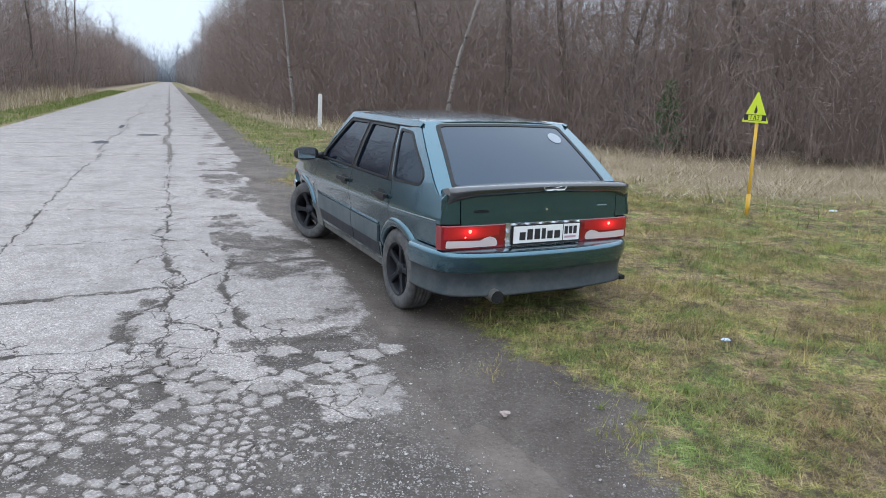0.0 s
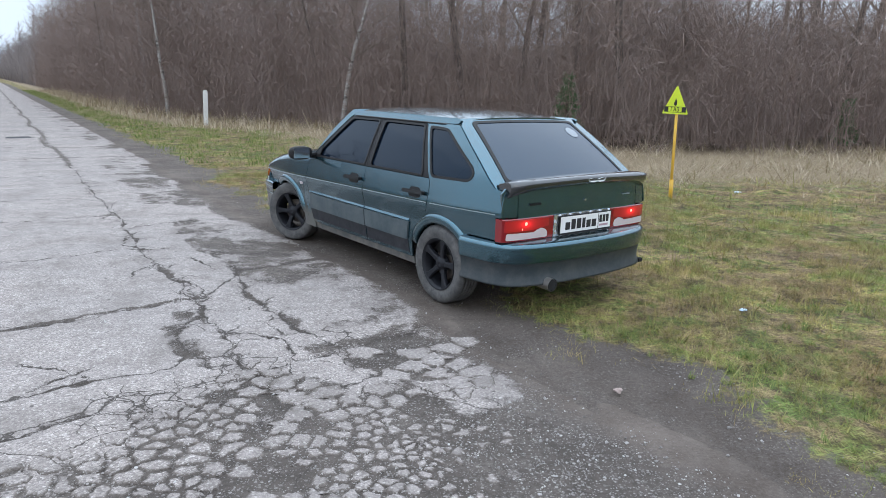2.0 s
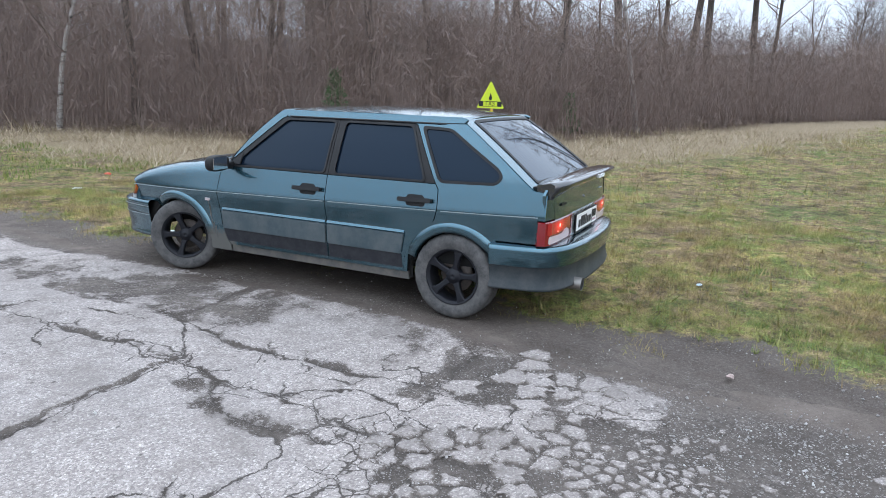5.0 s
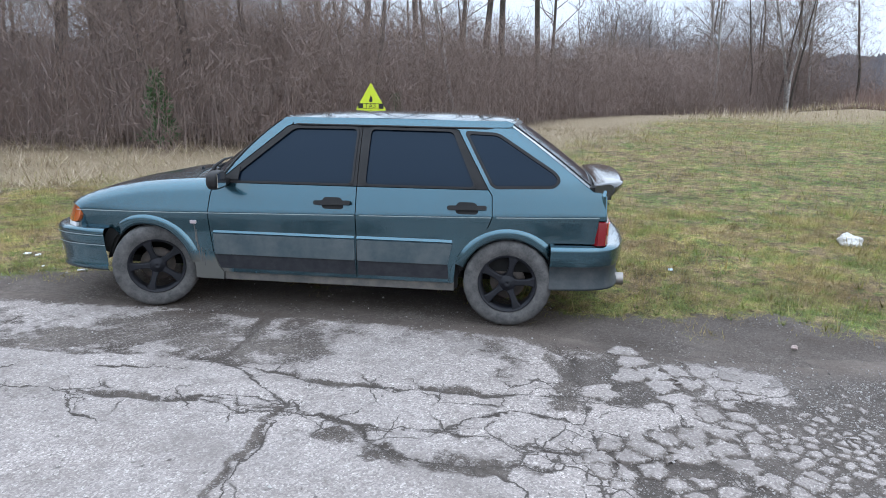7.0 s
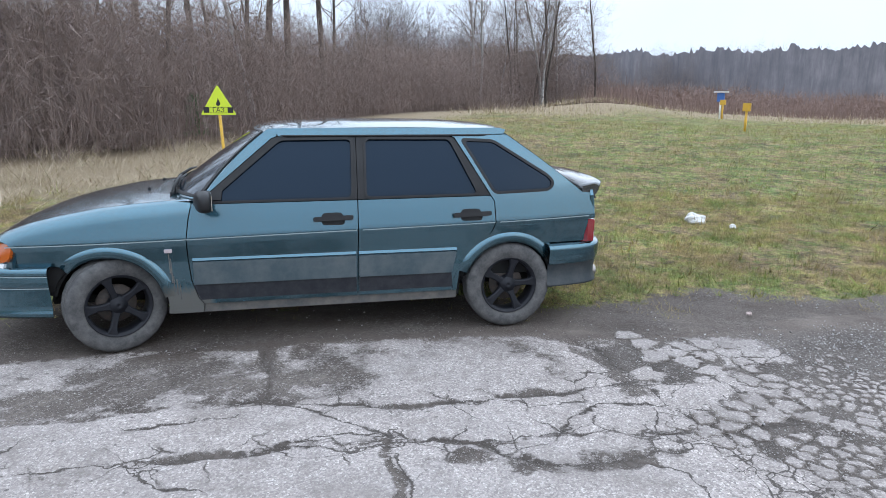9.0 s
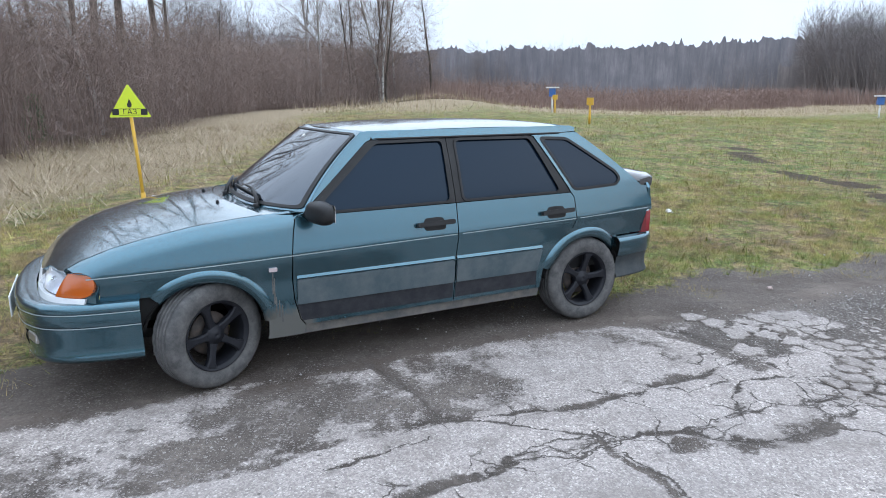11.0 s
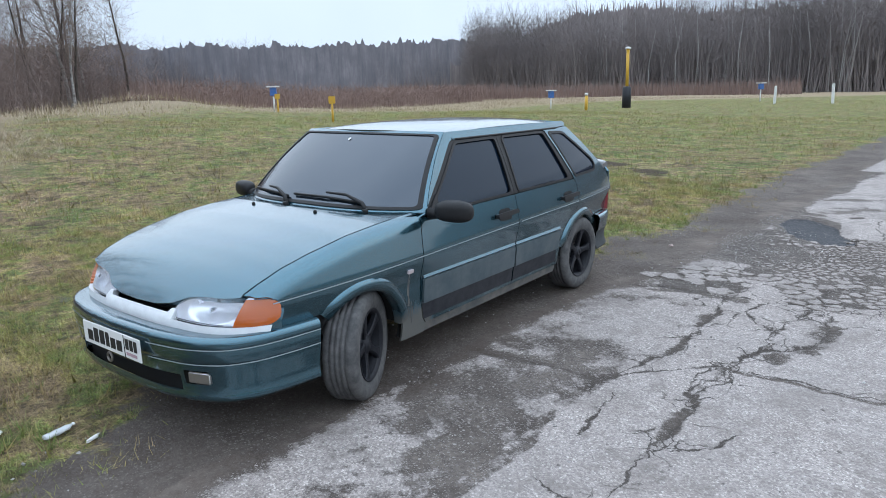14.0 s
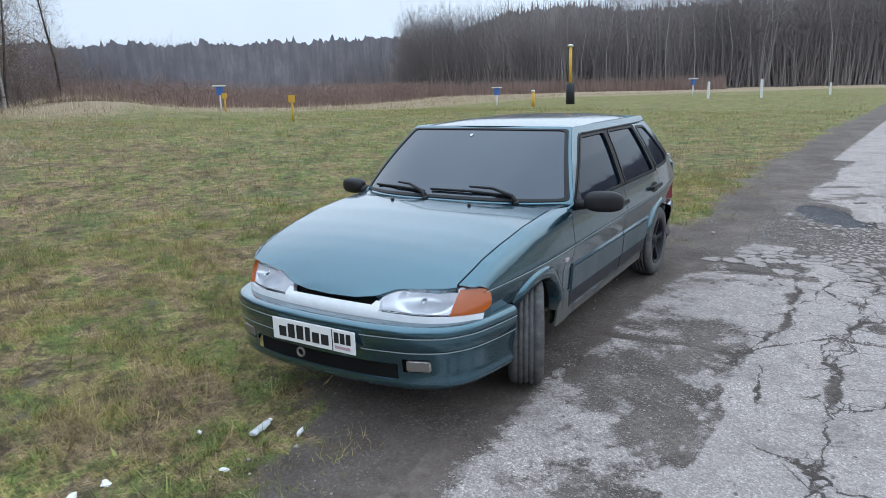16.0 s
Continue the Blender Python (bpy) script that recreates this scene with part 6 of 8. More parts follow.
                row.append(bm.verts.new((sign * (half_width(y, z) + o * (fade if o > 0 else 1)), y, z)))
            rows.append(row)
        for p, q in zip(rows[:-1], rows[1:]):
            for j in range(5):
                fa = bm.faces.new((p[j], q[j], q[j + 1], p[j + 1]) if not fl else (p[j], p[j + 1], q[j + 1], q[j]))
                fa.smooth = True
        part("arch_lip", bm, PAINT, host)
    # sill under the doors
    part("sill", patch([(0.712, 0.205), (0.705, 0.262), (-0.88, 0.262), (-0.88, 0.205)], lambda a, b: (sign * (half_width(a, b) - 0.012), a, b), step=0.06, gap=0.001, depth=0.05, flip=fl), SILL, car, "sill caked with grey road dirt")
    # pinstripe along the flank
    bm = bmesh.new()
    last = None
    for k in range(101):
        y = -1.79 + (1.765 + 1.79) * k / 100
        zc = 0.700 - 0.022 * (y + 0.25)
        a = bm.verts.new((sign * (half_width(y, zc) + 0.0025), y, zc - 0.0028))
        b = bm.verts.new((sign * (half_width(y, zc) + 0.0025), y, zc + 0.0028))
        if last and not (0.772 < y < 0.784 or -0.246 < y < -0.220 or -1.13 < y < -1.11):
            bm.faces.new((last[0], a, b, last[1]) if not fl else (last[0], last[1], b, a))
        last = (a, b)
    part("pinstripe", bm, STRIPE, car, "thin pale line painted along the flank")
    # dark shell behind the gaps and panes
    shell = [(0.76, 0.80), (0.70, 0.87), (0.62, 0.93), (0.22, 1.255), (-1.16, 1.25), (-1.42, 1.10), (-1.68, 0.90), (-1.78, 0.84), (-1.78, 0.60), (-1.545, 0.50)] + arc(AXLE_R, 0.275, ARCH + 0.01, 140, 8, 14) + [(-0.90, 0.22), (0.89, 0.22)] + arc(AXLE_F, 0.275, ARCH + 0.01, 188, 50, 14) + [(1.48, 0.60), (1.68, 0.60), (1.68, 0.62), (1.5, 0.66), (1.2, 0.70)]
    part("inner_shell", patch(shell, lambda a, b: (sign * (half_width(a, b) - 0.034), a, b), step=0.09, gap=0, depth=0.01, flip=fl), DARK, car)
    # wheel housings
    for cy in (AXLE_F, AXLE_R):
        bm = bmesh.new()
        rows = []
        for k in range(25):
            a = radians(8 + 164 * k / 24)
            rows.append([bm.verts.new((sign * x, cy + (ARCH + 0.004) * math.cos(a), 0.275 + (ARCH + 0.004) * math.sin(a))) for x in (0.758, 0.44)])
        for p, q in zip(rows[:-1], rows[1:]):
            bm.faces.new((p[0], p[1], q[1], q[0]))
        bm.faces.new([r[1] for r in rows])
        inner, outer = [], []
        for k in range(19):   # flat rim that closes the gap behind wing and bumper in shade-black
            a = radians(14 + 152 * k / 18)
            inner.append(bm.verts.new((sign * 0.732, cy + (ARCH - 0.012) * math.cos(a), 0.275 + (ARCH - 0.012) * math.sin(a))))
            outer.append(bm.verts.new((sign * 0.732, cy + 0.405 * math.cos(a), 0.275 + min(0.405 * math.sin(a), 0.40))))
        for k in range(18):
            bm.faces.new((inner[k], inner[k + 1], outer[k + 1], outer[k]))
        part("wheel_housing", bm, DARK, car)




# --- roof, screens and bonnet
def roof_f(x, y):
    c = 1.352 - 0.030 * abs((y + 0.43) / 0.78) ** 3.2
    return (x, y, c - 0.024 * (abs(x) / 0.58) ** 4.0 - 0.012 * (abs(x) / 0.58) ** 2)


def roof_half(y):
    return 0.583 - 0.015 * max(0, (y - 0.0)) - 0.030 * max(0, -(y + 0.8))


roof_o = [(x, 0.365 - 0.085 * (x / 0.57) ** 2) for x in np.linspace(0.555, -0.555, 13)]
roof_o += [(-roof_half(y), y) for y in np.linspace(0.24, -1.20, 16)]
roof_o += [(x, -1.235 + 0.03 * (x / 0.57) ** 2) for x in np.linspace(-0.545, 0.545, 11)]
roof_o += [(roof_half(y), y) for y in np.linspace(-1.20, 0.24, 16)]
roof = part("roof", patch(roof_o, roof_f, step=0.05, depth=0.03), PAINT, car)
for sg in (-1, 1):
    bm = bmesh.new()
    rows = []
    for k in range(31):
        y = 0.25 - 1.40 * k / 30
        z = 1.272
        x = half_width(y, z)
        ends = min(1.0, min(k, 30 - k) / 2) - 0.3
        rows.append([bm.verts.new((sg * (x + dx), y, z + dz)) for dx, dz in ((-0.006, 0.001), (0.008 * ends, 0.000), (0.012 * ends, -0.004), (0.012 * ends, -0.010), (-0.006, -0.012))])
    for p, q in zip(rows[:-1], rows[1:]):
        for j in range(4):
            fa = bm.faces.new((p[j], q[j], q[j + 1], p[j + 1]) if sg < 0 else (p[j], p[j + 1], q[j + 1], q[j]))
            fa.smooth = True
    part("rain_gutter", bm, TRIM, roof)


def screen(x, s):
    """Windscreen sheet: s runs from the scuttle, 0, to the roof, 1."""
    y = 0.925 - 0.560 * s - (0.20 - 0.085 * s) * abs(x / 0.70) ** 3
    z = 0.918 + 0.392 * s + 0.055 * s * (1 - s) - 0.006 * (x / 0.6) ** 2
    return (x, y, z)


def screen_edge(s):
    y, z = screen(0.66 - 0.10 * s, s)[1:]
    return half_width(y, z) - 0.002


def hatch(x, s):
    """Tailgate window sheet: s from the roof, 0, down to the spoiler, 1."""
    y = -1.222 - 0.572 * s + 0.035 * (x / 0.6) ** 2
    z = 1.316 - 0.402 * s + 0.045 * s * (1 - s) - 0.014 * (x / 0.6) ** 2
    return (x, y, z)


def hatch_edge(s):
    y, z = hatch(0.6, s)[1:]
    return half_width(y, z) - 0.006


build_side(-1, "left")
build_side(1, "right")


def trapezoid(fe, a, b, n=8, shrink=0.0):
    left = [(-(fe(s) - shrink), s) for s in np.linspace(a, b, n)]
    right = [(fe(s) - shrink, s) for s in np.linspace(b, a, n)]
    return left + right


def screen_outline(margin, s0, s1, corner):
    e0, e1 = screen_edge(s0) - margin, screen_edge(s1) - margin
    return rounded([(-e0, s0), (-e1, s1), (e1, s1), (e0, s0)], corner)


pillar = part("screen_surround", patch(trapezoid(screen_edge, -0.02, 1.03), screen, [screen_outline(0.026, 0.02, 0.965, 0.03)], step=0.04, gap=0, depth=0.02, flip=True), PAINT, car)
g_o = screen_outline(0.017, 0.005, 0.980, 0.04)
g_i = screen_outline(0.040, 0.035, 0.955, 0.04)
wind = part("windscreen", patch(g_i, screen, step=0.06, gap=0, depth=0.004, lift=0.001, flip=True), SCREEN_GLASS, car, "dark tinted windscreen")
part("screen_seal", patch(g_o, screen, [g_i], step=0.04, gap=0, depth=0.006, lift=0.006, flip=True), TRIM, wind)
st = bmesh.new()
bmesh.ops.create_icosphere(st, subdivisions=1, radius=0.012)
for v in st.verts:
    v.co.z *= 0.2
    v.co = Vector(screen(0.05, 0.86)) + Vector((v.co.x, v.co.y * 0.9, v.co.z + 0.006 - v.co.y * 0.6))
part("sticker", st, WHITE, wind, "small white sticker")


tail = part("tailgate", patch(trapezoid(hatch_edge, -0.015, 1.03), hatch, [rounded([(-0.488, 0.075), (-0.592, 0.93), (0.592, 0.93), (0.488, 0.075)], 0.04)], step=0.04, gap=0, depth=0.02, flip=True), PAINT, car, "body-coloured tailgate with a plain lower panel")
g_o = rounded([(-0.508, 0.045), (-0.612, 0.965), (0.612, 0.965), (0.508, 0.045)], 0.05)
g_i = rounded([(-0.482, 0.085), (-0.584, 0.925), (0.584, 0.925), (0.482, 0.085)], 0.04)
rearglass = part("rear_window", patch(g_i, hatch, step=0.06, gap=0, depth=0.004, lift=0.001, flip=True), REAR_GLASS, tail, "dark tinted rear window")
part("window_seal", patch(g_o, hatch, [g_i], step=0.04, gap=0, depth=0.006, lift=0.005, flip=True), TRIM, tail)
disc = [(0.395 + 0.055 * math.cos(a), 0.27 + 0.085 * math.sin(a)) for a in np.linspace(0, 2 * math.pi, 24, endpoint=False)]
part("round_sticker", patch(disc, hatch, step=0.02, gap=0, depth=0.001, lift=0.004, flip=True), plain("faded_sticker", (0.28, 0.31, 0.34), 0.5), tail, "round faded white window sticker")


def stern(x, z):
    """Upright tail face."""
    return (x, -(1.868 - 0.040 * (abs(x) / 0.74) ** 5 - 0.05 * max(0, z - 0.72)), z)


part("tail_panel", patch([(-0.605, 0.560), (-0.608, 0.905), (0.608, 0.905), (0.605, 0.560)], stern, step=0.05, depth=0.02), PAINT, tail)
for sg in (-1, 1):
    part("rear_corner", patch([(sg * 0.608, 0.712), (sg * 0.608, 0.905), (sg * 0.700, 0.905), (sg * 0.733, 0.870), (sg * 0.737, 0.712)], stern, step=0.04, depth=0.02), PAINT, car)
bm = bmesh.new()
bmesh.ops.create_cube(bm, size=1, matrix=Matrix.Translation((0, -1.78, 0.905)) @ Matrix.Diagonal((1.38, 0.10, 0.02, 1)))
part("parcel_edge", bm, DARK, tail)
# spoiler: a wing section swept across, its ends drooping forward
bm = bmesh.new()
rows = []
for k in range(41):
    q = -1 + 2 * k / 40
    x = 0.695 * q
    end = max(0, (abs(q) - 0.80) / 0.2)
    back = -1.975 + 0.05 * q * q + 0.055 * end ** 2
    top = 0.966 - 0.018 * q * q - 0.012 * end ** 2
    thick = 0.056 + 0.012 * abs(q) + 0.020 * end
    sec = [(-1.755, top - 0.010), (-1.83, top + 0.004), (back + 0.03, top + 0.006), (back, top - 0.004), (back + 0.004, top - thick * 0.55), (back + 0.035, top - thick), (-1.86, top - thick - 0.004), (-1.765, top - thick - 0.012)]
    rows.append([bm.verts.new((x, y, z)) for y, z in sec])
for p, q in zip(rows[:-1], rows[1:]):
    for j in range(8):
        fa = bm.faces.new((p[j], p[(j + 1) % 8], q[(j + 1) % 8], q[j]))
        fa.smooth = True
bm.faces.new(rows[0][::-1])
bm.faces.new(rows[-1])
bmesh.ops.recalc_face_normals(bm, faces=bm.faces[:])
BLACKGLOSS = plain("glossy_dark_spoiler", (0.016, 0.020, 0.024), 0.10, 0.0, Specular_IOR_Level=0.8, Coat_Weight=1.0, Coat_Roughness=0.03)
spoiler = part("spoiler", bm, BLACKGLOSS, tail, "glossy dark rear spoiler")
bow = [(-0.088, 0.951), (-0.050, 0.954), (0.0, 0.944), (0.050, 0.954), (0.088, 0.951), (0.070, 0.930), (0.030, 0.927), (0.0, 0.932), (-0.030, 0.927), (-0.070, 0.930)]
part("brake_lamp_cover", patch([(x + 0.0, z) for x, z in bow[::-1]], lambda a, b: (a, -1.975 + 0.10 * a * a, b), step=0.02, gap=0, depth=0.012, lift=0.004, flip=True), FOGLENS, spoiler, "pale bow-shaped brake lamp cover")


def box(name, centre, size, material, parent, bevel=0.004, label="", turn=(0, 0, 0)):
    bm = bmesh.new()
    bmesh.ops.create_cube(bm, size=1, matrix=pose(*centre, *turn) @ Matrix.Diagonal((*size, 1)))
    if bevel:
        bmesh.ops.bevel(bm, geom=bm.edges[:], offset=min(bevel, min(size) * 0.45), segments=2, affect="EDGES")
    return part(name, bm, material, parent, label)


box("badge", (-0.465, -1.865, 0.792), (0.105, 0.008, 0.016), TRIM, tail, label="small dark model badge")
box("badge", (0.475, -1.865, 0.800), (0.085, 0.006, 0.009), STRIPE, tail)
lock = bmesh.new()
bmesh.ops.create_cone(lock, cap_ends=True, segments=14, radius1=0.011, radius2=0.009, depth=0.012, matrix=pose(0.02, -1.867, 0.788, 90))
part("lock", lock, CHROME, tail)


# bonnet, scuttle and nose
def nose_y(x):
    return float(np.interp(abs(x), [0.0, 0.15, 0.26, 0.31, 0.36, 0.44, 0.56, 0.64, 0.70], [1.990, 1.986, 1.973, 1.955, 1.932, 1.914, 1.892, 1.866, 1.84]))


bon = [(shoulder_x(y) - 0.001, y) for y in np.linspace(1.842, 0.895, 17)]
bon += [(x, 1.020 - 0.115 * (x / 0.66) ** 2) for x in np.linspace(0.64, -0.64, 13)]
bon += [(-(shoulder_x(y) - 0.001), y) for y in np.linspace(0.895, 1.842, 17)]
bon += [(x, nose_y(x)) for x in np.linspace(-0.655, 0.655, 45)]
hood = part("bonnet", patch(bon[::-1], bonnet, step=0.04, depth=0.035), PAINT, car, "glossy teal bonnet reflecting the sky")
bm = bmesh.new()
last = None
scuttle = [(x, 1.016 - 0.115 * (x / 0.66) ** 2) for x in np.linspace(-0.70, 0.70, 29)]
for x, y in scuttle:
    _, yy, zz = screen(x, -0.01)
    za = bonnet(x, y)[2] - 0.004
    cur = [bm.verts.new((x, y + 0.004, za)), bm.verts.new((x, (y + yy) / 2, (za + zz) / 2 - 0.006)), bm.verts.new((x, yy - 0.005, zz - 0.002))]
    if last:
        for j in range(2):
            fa = bm.faces.new((last[j], cur[j], cur[j + 1], last[j + 1]))
            fa.smooth = True
    last = cur
bmesh.ops.recalc_face_normals(bm, faces=bm.faces[:])
part("scuttle", bm, PAINT, car)
# painted corner where wing, pillar and scuttle meet
for sg in (-1, 1):
    bm = bmesh.new()
    foot = Vector(screen(sg * (screen_edge(-0.02) - 0.004), -0.02))
    rim = [Vector(wing(sg)(y, crest(y) + WING_TOP)) - Vector((sg * 0.004, 0, 0.004)) for y in (0.757, 0.80, 0.85, 0.895, 0.93)]
    side = [Vector(flank(sg)(y, z)) - Vector((sg * 0.004, 0, 0)) for y, z in ((0.705, 0.876), (0.742, 0.868))]
    ring = side + rim + [Vector((sg * 0.60, 0.92, bonnet(0.60, 0.92)[2] - 0.006)), Vector(screen(sg * 0.60, -0.01)) - Vector((0, 0, 0.004))]
    vs = [bm.verts.new(v) for v in ring]
    top = bm.verts.new(foot)
    for p, q in zip(vs[:-1], vs[1:]):
        bm.faces.new((top, p, q))
    bmesh.ops.recalc_face_normals(bm, faces=bm.faces[:])
    part("pillar_foot", bm, PAINT, car)
for sg in (-1, 1):
    noz = bmesh.new()
    bmesh.ops.create_uvsphere(noz, u_segments=8, v_segments=5, radius=0.011, matrix=Matrix.Translation((sg * 0.27, 1.06, bonnet(0.27, 1.06)[2] + 0.004)))
    part("washer_jet", noz, TRIM, hood)


def tubed(path, r, sides=8, closed_ends=True):
    """A bmesh tube of one or of varying radius along a path."""
    V, F = [], []
    rad = r if isinstance(r, (list, tuple)) else [r] * len(path)
    tube([np.array(p, float) for p in path], rad, sides, V, F)
    bm = bmesh.new()
    vs = [bm.verts.new(v) for v in V]
    for t in F:
        bm.faces.new([vs[i] for i in t]).smooth = True
    if closed_ends:
        bm.faces.new(vs[:sides])
        bm.faces.new(vs[-sides:])
    bmesh.ops.recalc_face_normals(bm, faces=bm.faces[:])
    return bm


def on_screen(x, s, up=0.02):
    p = Vector(screen(x, s))
    return p + Vector((0, 0.5, 0.85)) * up


for px0, x0, x1, s0, s1 in ((-0.485, -0.44, 0.10, 0.050, 0.085), (0.105, 0.14, 0.60, 0.055, 0.075)):
    wiper = part("wiper", tubed([on_screen(px0, -0.03, 0.012), on_screen(px0 + 0.03, 0.02, 0.035), on_screen(px0 + 0.16, 0.10, 0.035), on_screen((x0 + x1) / 2, 0.115, 0.03)], [0.016, 0.012, 0.009, 0.006]), TRIM, car, "black windscreen wiper")
    part("blade", tubed([on_screen(x0, s0, 0.014), on_screen((x0 + x1) / 2, (s0 + s1) / 2 + 0.015, 0.016), on_screen(x1, s1, 0.014)], 0.008, 6), TRIM, wiper)
    part("pivot", tubed([on_screen(px0, -0.04, 0.0), on_screen(px0, -0.03, 0.03)], 0.016), TRIM, wiper)


# --- nose: lamps, trim, grille
def prow(x, z):
    return (x, 1.985 - 0.185 * (abs(x) / 0.75) ** 6.5 - 0.45 * max(0, z - 0.565) - 0.02 * (x / 0.5) ** 2, z)


def both(outline, sg):
    return [(sg * a, b) for a, b in outline]


LAMP_O = [(0.268, 0.562), (0.280, 0.606), (0.330, 0.648), (0.420, 0.671), (0.664, 0.678), (0.640, 0.562)]
AMBER_O = [(0.634, 0.562), (0.656, 0.678), (0.756, 0.675), (0.768, 0.562)]
for sg in (-1, 1):
    lamp = part("headlight", patch(rounded(both(LAMP_O, sg), [0.01, 0.01, 0.04, 0.04, 0.0, 0.0]), lambda a, b: (a, prow(a, b)[1] - 0.020 - 0.060 * max(0.0, 1 - ((abs(a) - 0.50) / 0.13) ** 2 - ((b - 0.615) / 0.052) ** 2), b), step=0.012, gap=0, depth=0.02, flip=True), REFLECT, car, "headlight with a clear lens and amber indicator")
    bulb = bmesh.new()
    bmesh.ops.create_uvsphere(bulb, u_segments=12, v_segments=8, radius=0.014, matrix=Matrix.Translation((sg * 0.50, 1.895, 0.615)) @ Matrix.Diagonal((1, 1.8, 1, 1)))
    part("bulb_cap", bulb, CHROME, lamp)
    lens = part("lens", patch(rounded(both(LAMP_O, sg), [0.01, 0.01, 0.04, 0.04, 0.0, 0.0]), prow, step=0.03, gap=0.001, depth=0.005, flip=True), LENS, lamp, "clear lens, hazy at its rim")
    lens.visible_shadow = False
    part("indicator", patch(rounded(both(AMBER_O, sg), [0.0, 0.0, 0.055, 0.05]), lambda a, b: (a * 1.004, prow(a, b)[1] + 0.013 + 0.010 * max(0.0, 1 - ((b - 0.62) / 0.07) ** 2) + 0.0012 * math.sin(b * 420), b), step=0.008, gap=0.001, depth=0.03, flip=True), AMBER, lamp, "amber indicator lens")
    part("lamp_trim", patch(both([(0.285, 0.523), (0.290, 0.566), (0.748, 0.562), (0.744, 0.523)], sg), lambda a, b: (a, prow(a, b)[1] + 0.022 - 0.35 * max(0, b - 0.55), b), step=0.03, gap=0, depth=0.03, flip=True), SILVER, lamp, "silver strip under the headlight")
for sg in (-1, 1):
    part("lamp_surround", patch(both([(0.662, 0.528), (0.668, 0.676), (0.69, 0.684), (0.742, 0.668), (0.756, 0.61), (0.756, 0.528)], sg), lambda a, b: (a, prow(a, b)[1] - 0.012, b), step=0.025, gap=0, depth=0.03, flip=True), PAINT, car)
part("grille_trim", patch([(-0.283, 0.523), (-0.300, 0.574), (-0.292, 0.604), (-0.266, 0.604), (-0.250, 0.586), (0.250, 0.586), (0.266, 0.604), (0.292, 0.604), (0.300, 0.574), (0.283, 0.523)], lambda a, b: (a, prow(a, b)[1] + 0.022 - 0.5 * max(0, b - 0.56), b), step=0.03, gap=0, depth=0.03, flip=True), SILVER, car, "silver panel below the grille slot")
# black boxes put the slot's and the nose's inner shade into colour
box("grille_slot", (0, 1.90, 0.595), (0.60, 0.03, 0.06), DARK, car, 0)
box("nose_filler", (0, 1.74, 0.60), (1.20, 0.14, 0.10), DARK, car, 0)


# --- bumpers
def swept(plan, profile, skip=None, n=72):
    """A bumper skin: a profile of (outward, height) swept round a plan line given for the right half."""
    pts = [np.array((-x, y)) for x, y in plan[::-1]] + [np.array(p, float) for p in plan[1:]]
    seg = [0]
    for a, b in zip(pts[:-1], pts[1:]):
        seg.append(seg[-1] + np.linalg.norm(b - a))
    s = np.linspace(0, seg[-1], n * 4)
    cx, cy = np.interp(s, seg, [p[0] for p in pts]), np.interp(s, seg, [p[1] for p in pts])
    k = np.exp(-0.5 * (np.arange(-20, 21) / 7.0) ** 2)
    k /= k.sum()
    cx = np.convolve(np.pad(cx, 20, mode="reflect", reflect_type="odd"), k, "valid")
    cy = np.convolve(np.pad(cy, 20, mode="reflect", reflect_type="odd"), k, "valid")
    pick = np.linspace(0, n * 4 - 1, n).round().astype(int)
    tx, ty = np.gradient(cx)[pick], np.gradient(cy)[pick]
    cx, cy = cx[pick], cy[pick]
    ln = np.hypot(tx, ty)
    nx, ny = ty / ln, -tx / ln
    if ny[n // 2] * np.sign(plan[0][1]) < 0:
        nx, ny = -nx, -ny
    bm = bmesh.new()
    rows = [[bm.verts.new((cx[i] + nx[i] * o, cy[i] + ny[i] * o, z)) for o, z in profile] for i in range(n)]
    for i in range(n - 1):
        for j in range(len(profile) - 1):
            if skip and skip(0.5 * (cx[i] + cx[i + 1]), 0.5 * (profile[j][1] + profile[j + 1][1])):
                continue
            bm.faces.new((rows[i][j], rows[i][j + 1], rows[i + 1][j + 1], rows[i + 1][j])).smooth = True
    bmesh.ops.recalc_face_normals(bm, faces=bm.faces[:])
    return bm


FRONT_PLAN = [(0.0, 2.122), (0.30, 2.108), (0.52, 2.064), (0.665, 1.985), (0.742, 1.86), (0.780, 1.69), (0.799, 1.545)]


def front_skip(x, z):
    if abs(x) < 0.45 and 0.278 < z < 0.36:
        return True
    return 0.483 < abs(x) < 0.600 and 0.315 < z < 0.382


fp = [(-0.1, 0.53), (-0.03, 0.536), (-0.012, 0.5335), (-0.003, 0.527), (0.003, 0.516), (0.005, 0.503), (0.005, 0.490), (0.0035, 0.4875), (0.0025, 0.486), (0.0035, 0.4845), (0.0045, 0.482), (0.0015, 0.452), (-0.0015, 0.4225), (-0.003, 0.4205), (-0.004, 0.419), (-0.0035, 0.4175), (-0.0035, 0.415), (-0.0085, 0.3833), (-0.0135, 0.3539), (-0.0190, 0.3162), (-0.0215, 0.2785), (-0.016, 0.264), (-0.015, 0.248), (-0.026, 0.232), (-0.074, 0.226)]
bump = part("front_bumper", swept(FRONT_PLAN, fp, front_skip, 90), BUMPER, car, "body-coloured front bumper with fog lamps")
_oz = sorted((z, o) for o, z in fp[3:-3])
for zl in (0.4865, 0.4165):
    off = float(np.interp(zl, [z for z, o in _oz], [o for z, o in _oz])) + 0.004
    part("pinstripe", swept(FRONT_PLAN, [(off, zl - 0.0025), (off, zl + 0.0025)], lambda x, z: abs(x) < 0.275, 90), STRIPE, bump, "thin pale line along the bumper")
